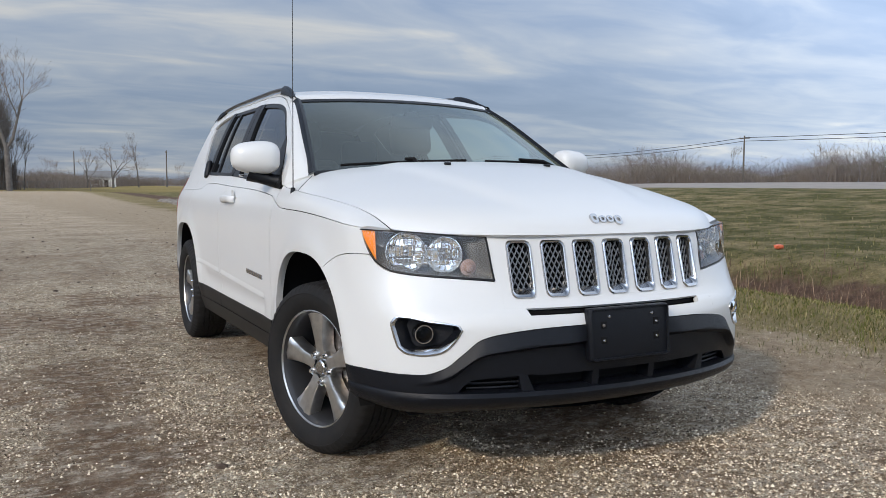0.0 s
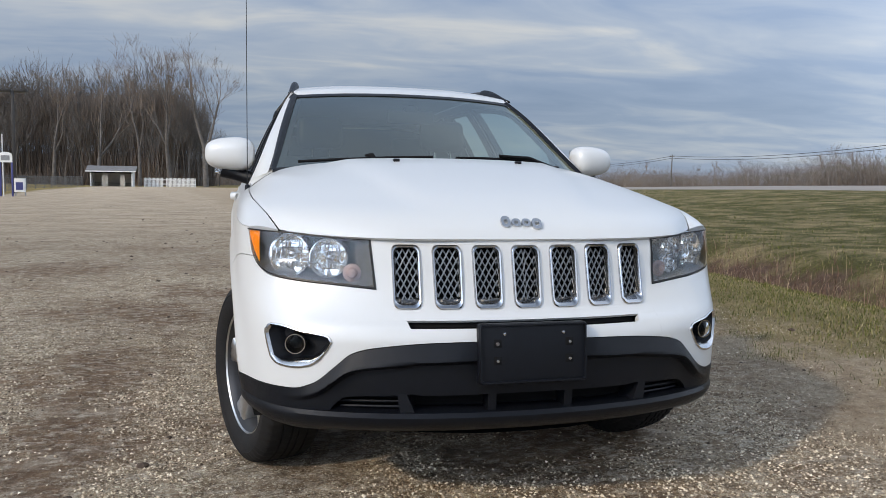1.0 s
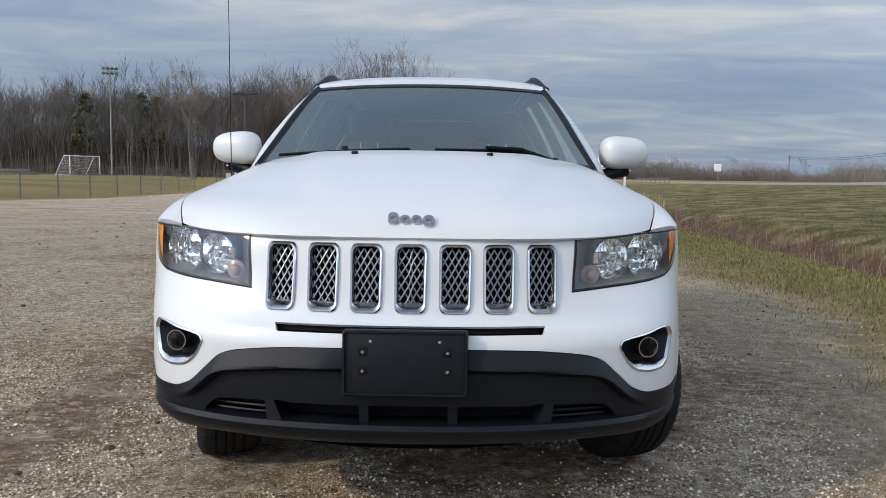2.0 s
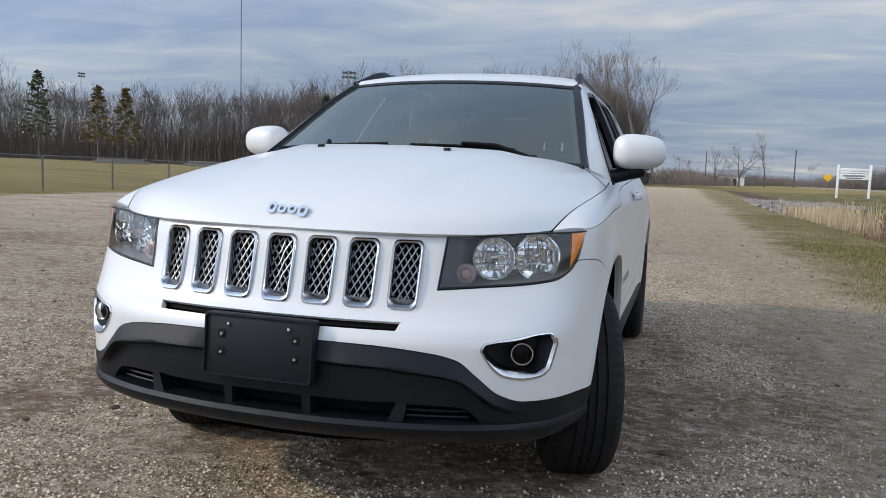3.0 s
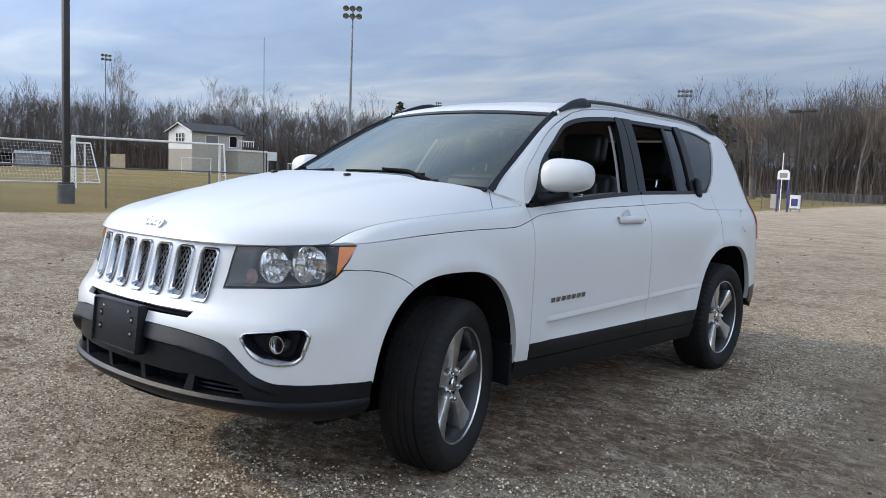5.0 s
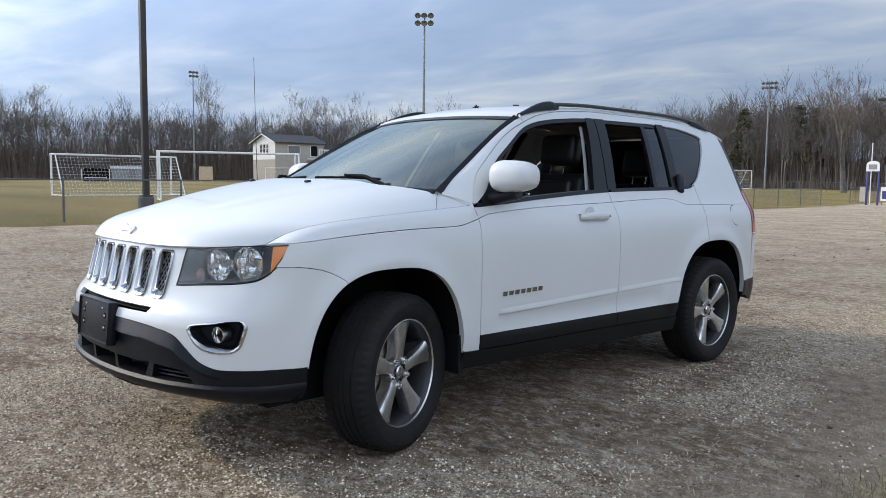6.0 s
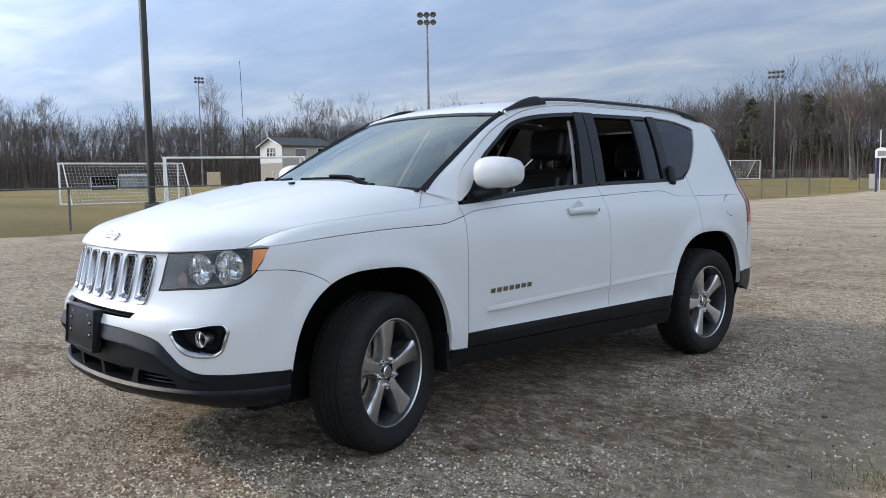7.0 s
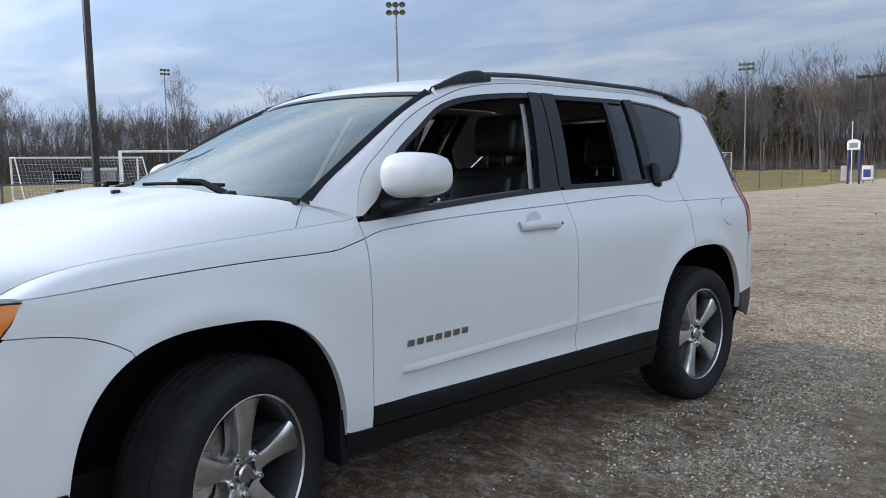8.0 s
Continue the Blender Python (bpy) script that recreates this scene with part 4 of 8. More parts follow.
def screen_at(u, v):
    e = along(SCREEN_EDGE, v)
    yc, zc = lerp(0.10, 0.935, v), lerp(1.122, 1.506, v) + 0.010 * math.sin(math.pi * v)
    k = abs(u) ** 2.2
    return (u * e.x, lerp(yc, e.y, k), lerp(zc, e.z, k))


screen = part("windscreen", grid(lambda u, v: screen_at(u * 0.985, v), spaced(-1, 1, 40), spaced(0, 1, 24)), GLASS, car, "clear windscreen reflecting the sky")
screen.visible_shadow = False
band_ = join(grid(lambda u, v: tuple(Vector(screen_at(u, lerp(0.955, 1.0, v))) + Vector((0, -0.002, 0.003))), spaced(-1, 1, 40), spaced(0, 1, 2)),
             grid(lambda u, v: tuple(Vector(screen_at(u, lerp(-0.02, 0.035, v))) + Vector((0, -0.002, 0.003))), spaced(-1, 1, 40), spaced(0, 1, 2)))
part("screen_border", band_, TRIM, screen, "black ceramic border")
part("cowl", grid(lambda u, t: tuple((Vector(hood_at(u, 1.0)) + Vector((0, -0.02, -0.022))).lerp(Vector(screen_at(u * 1.02, 0.02)) + Vector((0, 0, -0.006)), t)), spaced(-0.97, 0.97, 40), spaced(0, 1, 4)), CLAD, car, "black scuttle panel below the windscreen")


def roof_at(u, y):
    ze = ROOF_E(y) - 0.002
    x = wrap(s_y(y), ze)[0]
    zc = ROOF_C(y)
    return (u * x, y + 0.0, lerp(zc, ze, abs(u) ** 2.6))


def roof_front(u, t):
    a, b = Vector(screen_at(u, 1.0)), Vector(roof_at(u, 1.08))
    p = a.lerp(b, t)
    return tuple(p + Vector((0, 0, 0.008 * math.sin(math.pi * t))))


roof = part("roof", grid(lambda u, k: roof_front(u, k + 1) if k < 0 else roof_at(u, 1.08 + k), spaced(-1, 1, 40), spaced(-1, 0, 6)[:-1] + spaced(0, 2.10, 40)), PAINT, car)
solid(roof, 0.012)

# ---- side glass and black pillars ----
def glaze(y0, y1, lo=0.0, hi=0.0):
    return skin(columns(y0, y1, 40), lambda y: WAIST(y) + 0.002 + lo, lambda y: max(LIGHT_TOP(y) - 0.002 - hi, WAIST(y) + 0.003), 10, -0.012)


def leaning(y0b, y1b, y0t, y1t, off, rows=10):
    """A black upright between the windows, with leaning edges."""
    def f(k, t):
        z0, z1 = WAIST((y0b + y1b) / 2) - 0.002, LIGHT_TOP((y0t + y1t) / 2) + 0.004
        z = lerp(z0, z1, t)
        y = lerp(lerp(y0b, y1b, k), lerp(y0t, y1t, k), t)
        return wrap(s_y(y), z, off)
    return grid(f, spaced(0, 1, 4), spaced(0, 1, rows))


for nm, y0, y1, k in (("front_window", 0.56, 1.66, 0), ("rear_window", 1.60, 2.10, 1)):
    w_ = part(nm, flip_x(glaze(y0, y1)), SMOKED if k == 0 else TINTED, front_doors[1] if k == 0 else rear_doors[1], "closed side window pane")
    w_.visible_shadow = False
quarter_glass = sided("quarter_window", glaze(2.30, 2.856), TINTED, car, "dark tinted rear quarter window", 0.0)
for rd in range(2):
    turn = (lambda p: p) if rd == 0 else flip_x
    g = part("door_window", turn(leaning(2.070, 2.240, 2.180, 2.340, -0.012)), TINTED, rear_doors[rd], "fixed dark rear door pane")
    g.visible_shadow = False


for side in range(2):
    turn = (lambda p: p) if side == 0 else flip_x
    solid(part("window_frame", turn(leaning(1.432, 1.553, 1.600, 1.676, 0.002)), TRIM, front_doors[side], "black door pillar"), 0.03)
    solid(part("window_frame", turn(leaning(1.562, 1.640, 1.684, 1.775, 0.002)), TRIM, rear_doors[side], "black door pillar"), 0.03)
    solid(part("window_bar", turn(leaning(2.040, 2.078, 2.150, 2.190, -0.004)), TRIM, rear_doors[side]), 0.02)
    solid(part("window_frame", turn(leaning(2.235, 2.315, 2.330, 2.410, 0.001)), TRIM, rear_doors[side], "black door pillar"), 0.03)
    # black surround of the glass opening
    solid(part("window_seal", turn(skin(columns(0.56, 2.30, 80), lambda y: max(LIGHT_TOP(y) - 0.022, WAIST(y)), lambda y: LIGHT_TOP(y) + 0.002, 3, -0.003)), TRIM, front_doors[side], "black window seal"), 0.02)
    sail = skin(spaced(0.535, 0.765, 16), lambda y: WAIST(y) - 0.010, lambda y: max(LIGHT_TOP(y) + 0.003, WAIST(y) - 0.004), 8, 0.0045)
    solid(part("mirror_sail", turn(sail), TRIM, front_doors[side], "black triangular mirror mount"), 0.02)
    # black pull on the rear door's window pillar
    grip = Vector(wrap(s_y(2.318), 1.150, 0.012))
    pull = part("pillar_handle", turn(moved(soft_box(-0.016, 0.016, -0.030, 0.030, -0.058, 0.058, 0.014, 3), Matrix.Translation(grip) @ pose(0, 0, 0, -12, -14, 0))), CLAD, rear_doors[side], "black upright handle on the window pillar")
    # white rub strip along the doors
    for door, y0, y1 in ((front_doors[side], 0.60, B_LINE - 0.012), (rear_doors[side], B_LINE + 0.012, 2.20)):
        def strip(y, k, y0=y0, y1=y1):
            e = min(1.0, (y - y0) / 0.04 + 0.05, (y1 - y) / 0.02 + 0.05)
            z, o = ((0.556, 0.0), (0.546, 0.002), (0.536, 0.0042), (0.530, 0.0035), (0.527, 0.0))[k]
            return wrap(s_y(y), z + 0.022 * (y - 0.6), 0.0005 + o * e)
        part("rub_strip", turn(grid(strip, spaced(y0, y1, 30), [4, 3, 2, 1, 0])), PAINT, door, "white moulded rub strip")

# ---- lower front cladding ----


def clad_top(x, y):
    return CLAD_TOP(x) - 0.001


ss_front = [s_x(v) for v in spaced(0, 0.80, 60)] + [s_y(v) for v in spaced(float(np.interp(s_x(0.80), PS, PY)) + 0.01, -0.461, 16)]


def clad_sheet(ss, lo, hi, rows, prof):
    """Cladding with its own profile: prof(height, x) adds to the skin's offset."""
    verts, faces = [], []
    n = rows + 1
    for s in ss:
        x, y = float(np.interp(s, PS, PX)), float(np.interp(s, PS, PY))
        a, b = lo(x, y), max(hi(x, y), lo(x, y) + 0.001)
        verts += [wrap(s, lerp(a, b, j / rows), prof(lerp(a, b, j / rows), x)) for j in range(n)]
    for i in range(len(ss) - 1):
        faces += [(i * n + j, (i + 1) * n + j, (i + 1) * n + j + 1, i * n + j + 1) for j in range(rows)]
    return verts, faces


def clad_profile(z, x):
    # an upper ledge that leans back, then a step in to the face below it
    top = CLAD_TOP(x)
    edge = top - lerp(0.050, 0.02, smooth01(0.45, 0.75, x))
    k = 1 - smooth01(0.55, 0.72, x)
    ledge = lerp(0.009, 0.020, smooth01(0.17, 0.25, x)) * min(1.0, max(0.0, (top - z) / (top - edge)))
    return 0.002 + k * lerp(-0.014, ledge, smooth01(edge - 0.018, edge - 0.002, z))


low_edge = pchip([(0, 0.440), (0.33, 0.438), (0.36, 0.442), (0.40, 0.440), (0.55, 0.430), (0.585, 0.405), (0.60, 0.385), (0.9, 0.385)])
cladding = part("bumper_cladding", both(clad_sheet(ss_front, lambda x, y: low_edge(x), clad_top, 28, clad_profile)), CLAD, car, "grained black plastic lower bumper")
solid(cladding, 0.03)
# lower lip, jutting forward along the bottom
LIP = ((-0.045, 0.392), (0.004, 0.388), (0.016, 0.376), (0.016, 0.362), (0.002, 0.342), (-0.03, 0.322), (-0.10, 0.300))
rows_lip = []
for s in ss_front:
    x = float(np.interp(s, PS, PX))
    k = smooth01(0.5, 0.80, x)
    rows_lip.append([wrap(s, z - 0.004 * k, off * lerp(1.0, 0.55, k) - wrapfix) for (off, z), wrapfix in zip(LIP, (0, 0, 0, 0, 0, 0, 0))])
n = len(LIP)
vv = [p for r in rows_lip for p in r]
ff = [(i * n + j, i * n + j + 1, (i + 1) * n + j + 1, (i + 1) * n + j) for i in range(len(rows_lip) - 1) for j in range(n - 1)]
part("bumper_lip", both((vv, ff)), CLAD, cladding, "black lower bumper lip")
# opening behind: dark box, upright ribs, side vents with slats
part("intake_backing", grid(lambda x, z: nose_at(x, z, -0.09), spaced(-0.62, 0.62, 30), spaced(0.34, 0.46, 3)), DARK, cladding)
part("intake_floor", both(grid(lambda x, t: nose_at(x, 0.388, lerp(-0.10, -0.03, t)), spaced(0.0, 0.60, 16), spaced(0, 1, 2))), CLAD, cladding)
for sx in (-1, 1):
    rib = []
    for t, z in ((0, 0.382), (1, 0.446)):
        rib += [nose_at(sx * 0.122 + dx, z, o) for o in (-0.07, -0.012) for dx in (-0.013, 0.013)]
    part("intake_rib", ([*rib], [(0, 1, 3, 2), (4, 6, 7, 5), (0, 4, 5, 1), (1, 5, 7, 3), (3, 7, 6, 2), (2, 6, 4, 0)]), CLAD, cladding)
    cheek = [nose_at(sx * x, z, o) for x, z, o in ((0.352, 0.385, -0.004), (0.395, 0.385, -0.004), (0.378, 0.444, -0.012), (0.405, 0.444, -0.012), (0.352, 0.385, -0.08), (0.395, 0.385, -0.08), (0.378, 0.444, -0.08), (0.405, 0.444, -0.08))]
    part("vent_cheek", (cheek, [(0, 1, 3, 2), (4, 6, 7, 5), (0, 2, 6, 4), (1, 5, 7, 3)]), CLAD, cladding)
    for z in (0.400, 0.416, 0.432):
        part("vent_slat", moved(tube([nose_at(sx * x, z - 0.012 * (x - 0.40), -0.034) for x in spaced(0.40, 0.572, 8)], 0.0042, 6), Matrix()), CLAD, cladding)

# ---- plate holder ----
def plate_pose():
    return Matrix.Translation((-0.008, -0.939, 0.566)) @ pose(0, 0, 0, -5.0, 0, 0)


holder = part("plate_holder", moved(soft_box(-0.168, 0.168, -0.004, 0.030, -0.088, 0.088, 0.008, 3), plate_pose()), CLAD, car, "empty black front plate holder")
rim_o, rim_i = rounded(0, 0, 0.168, 0.088, 0.010, 4), rounded(0, 0, 0.159, 0.079, 0.008, 4)
n = len(rim_o)
vv = [(x, -0.003, z) for x, z in rim_o] + [(x, -0.011, z) for x, z in rounded(0, 0, 0.165, 0.085, 0.009, 4)] + [(x, -0.011, z) for x, z in rounded(0, 0, 0.161, 0.081, 0.008, 4)] + [(x, -0.003, z) for x, z in rim_i]
ff = [(j * n + i, (j + 1) * n + i, (j + 1) * n + (i + 1) % n, j * n + (i + 1) % n) for j in range(3) for i in range(n)]
part("rim", moved((vv, ff), plate_pose()), CLAD, holder)
for sx in (-1, 1):
    for dz, kind in ((0.030, "slot"), (-0.020, "slot")):
        part("bolt_slot", moved(soft_box(sx * 0.112 - 0.013, sx * 0.112 + 0.013, -0.0055, 0.002, dz - 0.013, dz + 0.013, 0.003), plate_pose()), DARK, holder)
        part("bolt", moved(lathe([(0.0, -0.009), (0.004, -0.009), (0.006, -0.006), (0.006, 0.0)], 10, "y"), plate_pose() @ Matrix.Translation((sx * 0.113, 0, dz - 0.001))), SATIN if dz < 0 or sx > 0 else STEEL, holder)
    part("screw", moved(lathe([(0.0, -0.010), (0.0045, -0.0095), (0.006, -0.006), (0.006, 0.0)], 10, "y"), plate_pose() @ Matrix.Translation((sx * 0.092, 0, 0.058))), SATIN, holder, "bright screw head")

# ---- fog lamps ----
def fog_loop(grow, off):
    c = (0.684, 0.572)
    out = []
    N = 26
    for i in range(N + 1):
        x = lerp(0.5868, 0.7722, i / N)
        out.append((x, FOG_HI(x)))
    for i in range(N, -1, -1):
        x = lerp(0.5868, 0.7722, i / N)
        out.append((x, FOG_LO(x)))
    pts = []
    for x, z in out:
        dx, dz = x - c[0], z - c[1]
        r = math.hypot(dx, dz)
        k = (r + grow) / r
        pts.append(nose_at(min(c[0] + dx * k, 0.80), c[1] + dz * k, off))
    return pts


def loops_mesh(loops, cap=False):
    n = len(loops[0])
    verts = [p for l in loops for p in l]
    faces = [(j * n + i, j * n + (i + 1) % n, (j + 1) * n + (i + 1) % n, (j + 1) * n + i) for j in range(len(loops) - 1) for i in range(n)]
    if cap:
        faces.append(tuple(range((len(loops) - 1) * n, len(loops) * n)))
    return verts, faces


for sx in (1, -1):
    turn = (lambda p: p) if sx > 0 else flip_x
    pocket = part("fog_pocket", turn(loops_mesh([fog_loop(-0.006, -0.001), fog_loop(-0.014, -0.022), fog_loop(-0.024, -0.050)], True)), CLAD, car, "black recessed fog lamp bezel")
    part("bezel_rim", turn(loops_mesh([fog_loop(0.002, -0.003), fog_loop(0.001, 0.003), fog_loop(-0.004, 0.004), fog_loop(-0.008, -0.004)])), SATIN, pocket, "thin chrome bezel rim")
    chrome = []
    ids = list(range(52, 27, -1))
    for grow, off in ((-0.003, 0.0035), (-0.016, -0.006), (-0.024, -0.024)):
        chrome.append([fog_loop(-0.003 + (grow + 0.003) * math.sin(math.pi * q / (len(ids) - 1)) ** 0.7, 0.0035 + (off - 0.0035) * math.sin(math.pi * q / (len(ids) - 1)) ** 0.7)[i] for q, i in enumerate(ids)])
    nn = len(ids)
    cv = [p for l in chrome for p in l]
    cf = [(j * nn + i, j * nn + i + 1, (j + 1) * nn + i + 1, (j + 1) * nn + i) for j in range(2) for i in range(nn - 1)]
    part("bezel_wedge", turn((cv, cf)), SATIN, pocket, "chrome wedge along the bezel's foot")
    c = Vector(nose_at(0.700, 0.578, -0.026))
    aim = Matrix.Translation(c) @ pose(0, 0, 0, 0, 0, 12)
    lampb = part("fog_lamp", turn(moved(lathe([(0.0, 0.012), (0.018, 0.008), (0.027, -0.012), (0.0275, -0.014)], 28, "y"), aim)), ALLOY_DARK, pocket, "round chrome fog lamp reflector")
    part("lamp_ring", turn(moved(lathe([(0.027, -0.006), (0.0275, -0.018), (0.0305, -0.018), (0.032, 0.02)], 28, "y"), aim)), SATIN, lampb)
    lens = part("lens", turn(moved(lathe([(0.0, -0.021), (0.014, -0.019), (0.0285, -0.014)], 28, "y"), aim)), FOG_GLASS, lampb)
    lens.visible_shadow = False

# ---- headlamps ----
def lamp_s(k, t=0.5):
    return lerp(s_x(lamp_inner(t)), s_x(0.835), k)


def lamp_span(s):
    x = float(np.interp(s, PS, PX))
    return LAMP_LO(min(x, 0.835)) + 0.002, NOSE_TOP(x) - 0.001 + 0.006 * smooth01(0.6, 0.83, x)


def lamp_sheet(k0, k1, off, n=30, rows=10, inset=0.0):
    def f(k, t):
        s = lamp_s(k, t)
        a, b = lamp_span(s)
        b = max(b, a + 0.002)
        o = off(k, t) if callable(off) else off
        return wrap(s, lerp(a + min(inset, (b - a) / 3), b - min(inset, (b - a) / 3), t), o)
    return grid(f, spaced(k0, k1, n), spaced(0, 1, rows))


def lamp_depth(k, t):
    """A tray, deep in the middle and shallow at the inner third."""
    return -0.004 - lerp(0.040, 0.105, smooth01(0.12, 0.24, k)) * min(1, 9 * k, 9 * (1 - k)) * min(1, 9 * t, 9 * (1 - t)) * (1 - 0.6 * smooth01(.8, 1, k))


PINK = mat("pink_marker", (0.40, 0.29, 0.27), 0.25)
for sx in (1, -1):
    turn = (lambda p: p) if sx > 0 else flip_x
    lampo = part("headlamp", turn(lamp_sheet(0.0, 1.0, lamp_depth, 48, 20)), LAMP_GREY, car, "headlamp with twin chrome reflectors and amber corner")
    cover = part("lens", turn(lamp_sheet(0.0, 1.0, 0.001, 40, 12)), CLEAR, lampo, "clear plastic lens")
    cover.visible_shadow = False
    part("lens_edge", turn(join(lamp_sheet(0.0, 0.014, 0.0025, 2, 10), grid(lambda k, t: wrap(lamp_s(k, 0), lamp_span(lamp_s(k, 0))[0] + 0.005 * t, 0.0025), spaced(0, 0.93, 30), spaced(0, 1, 2)),
                                grid(lambda k, t: wrap(lamp_s(k, 1), lamp_span(lamp_s(k, 1))[1] - 0.004 * t, 0.0025), spaced(0, 1, 30), spaced(1, 0, 2)))), TRIM, lampo, "black lens edge")
    def amber(k, t):
        kk = lerp(lerp(0.865, 0.885, t), 0.997, k)
        s = lamp_s(kk, t)
        a, b = lamp_span(s)
        return wrap(s, lerp(a + 0.002, max(b - 0.003, a + 0.003), t), -0.003 - 0.006 * (1 - k))
    part("corner_reflector", turn(grid(amber, spaced(0, 1, 8), spaced(0, 1, 14))), AMBER, lampo, "amber side reflector")
    for k, z, r in ((0.345, 0.826, 0.060), (0.690, 0.833, 0.067)):
        c = Vector(wrap(lamp_s(k), z, lerp(-0.036, -0.050, k)))
        turned = lerp(14, 30, k)
        aim = Matrix.Translation(c) @ pose(0, 0, 0, 0, 0, turned)
        bowl = part("reflector", turn(moved(lathe([(0.012, 0.046), (r * 0.35, 0.042), (r * 0.65, 0.028), (r * 0.88, 0.006), (r * 0.97, -0.008), (r, -0.010), (r * 1.03, -0.004), (r * 1.03, 0.03)], 36, "y"), aim)), BOWL, lampo, "round chrome reflector bowl")
        part("bulb_cap", turn(moved(lathe([(0.0, 0.006), (0.008, 0.008), (0.011, 0.014), (0.012, 0.05)], 16, "y"), aim)), SATIN, bowl)
        # stepped facets across the bowl, each at a slightly different slope
        facets = []
        for q in range(-4, 5):
            for p in (-1, 0, 1):
                fx, fz = q * r / 5.0, p * r * 0.55
                if math.hypot(fx, fz) > r * 0.86 or (q == 0 and p == 0):
                    continue
                dep = 0.046 - 0.040 * (math.hypot(fx, fz) / r) ** 2
                facets.append(moved(soft_box(-r / 11, r / 11, -0.003, 0.001, -r * 0.25, r * 0.25, 0.0012, 1), aim @ Matrix.Translation((fx, dep - 0.004, fz)) @ pose(0, 0, 0, -20 * p, 0, 9 * q + (7 if q % 2 else -7))))
        part("facets", turn(join(*facets)), BOWL, bowl)
    # bright ribbed bridge between the bowls
    c = Vector(wrap(lamp_s(0.515), 0.822, -0.062))
    bridge = part("bridge", turn(moved(soft_box(-0.045, 0.045, -0.002, 0.02, -0.040, 0.040, 0.012, 3), Matrix.Translation(c) @ pose(0, 0, 0, 0, 0, 24))), BOWL, lampo)
    for q in range(5):
        part("rib", turn(moved(soft_box(-0.040, 0.040, -0.008, 0.0, -0.002, 0.002, 0.001, 1), Matrix.Translation(c + Vector((0, 0, -0.028 + 0.014 * q))) @ pose(0, 0, 0, 0, 0, 24))), BOWL, bridge)
    c = Vector(wrap(lamp_s(0.15), 0.785, -0.020))
    part("marker_bulb", turn(moved(lathe([(0.0, -0.008), (0.012, -0.004), (0.018, 0.008), (0.028, 0.012)], 18, "y"), Matrix.Translation(c) @ pose(0, 0, 0, 0, 0, 10))), PINK, lampo, "pale pink marker bulb")

# ---- wheels ----
TYRE_R, RIM_R = 0.342, 0.230


def tyre_pair():
    """Tyre about the x axis, outer side to +x, with rain grooves and shoulder blocks."""
    w = 0.108
    prof = [(RIM_R - 0.004, 0.085), (RIM_R + 0.006, 0.096), (0.262, 0.110), (0.290, 0.1125), (0.2965, 0.1118), (0.2980, 0.1138), (0.3010, 0.1130), (0.312, 0.108), (0.326, 0.099), (0.334, 0.088)]
    tread = []
    for a in (0.082, 0.052, 0.050, 0.044, 0.042, 0.018, 0.016, 0.010, 0.008, -0.008, -0.010, -0.016, -0.018, -0.042, -0.044, -0.050, -0.052, -0.082):
        tread.append(a)
    groove = {0.050, 0.044, 0.016, 0.010, -0.010, -0.016, -0.044, -0.050}
    for a in tread:
        crown = TYRE_R - 0.006 * (a / 0.085) ** 2
        prof.append((crown - (0.008 if a in groove else 0.0), a))
    prof += [(r, -a) for r, a in reversed(prof[:10])]
    N = 180
    verts, faces = [], []
    m = len(prof)
    for k in range(N):
        c, s = math.cos(2 * math.pi * k / N), math.sin(2 * math.pi * k / N)
        for j, (r, a) in enumerate(prof):
            if 7 <= j <= 10 or m - 11 <= j <= m - 8:
                r -= 0.006 if k % 3 == 0 else 0.0
            elif a not in groove and abs(a) < 0.06:
                r -= 0.004 if (k + j) % 3 == 0 else 0.0
            verts.append((a, r * c, r * s))
    for k in range(N):
        for j in range(m - 1):
            p, q = k * m + j, ((k + 1) % N) * m + j
            faces.append((p, p + 1, q + 1, q))
    return verts, faces


def spoke_pair():
    """One spoke along +z; the outer face to +x."""
    # r, half width, x of the face's edge, x of its middle ridge
    sect = [(0.045, 0.033, 0.054, 0.060), (0.075, 0.0255, 0.060, 0.066), (0.11, 0.0275, 0.063, 0.070), (0.15, 0.0345, 0.066, 0.073), (0.19, 0.044, 0.069, 0.075), (0.216, 0.053, 0.072, 0.077), (0.222, 0.057, 0.072, 0.077)]
    verts, faces = [], []
    for r, h, xe, xm in sect:
        for y, x in ((-h, xe - 0.055), (-h, xe - 0.004), (-h * 0.92, xe), (-h * 0.35, xm - 0.001), (0, xm - 0.004), (h * 0.35, xm - 0.001), (h * 0.92, xe), (h, xe - 0.004), (h, xe - 0.055)):
            verts.append((x, y, r))
    n = 9
    for i in range(len(sect) - 1):
        for j in range(n - 1):
            faces.append((i * n + j, i * n + j + 1, (i + 1) * n + j + 1, (i + 1) * n + j))
    return verts, [tuple(reversed(f)) for f in faces]


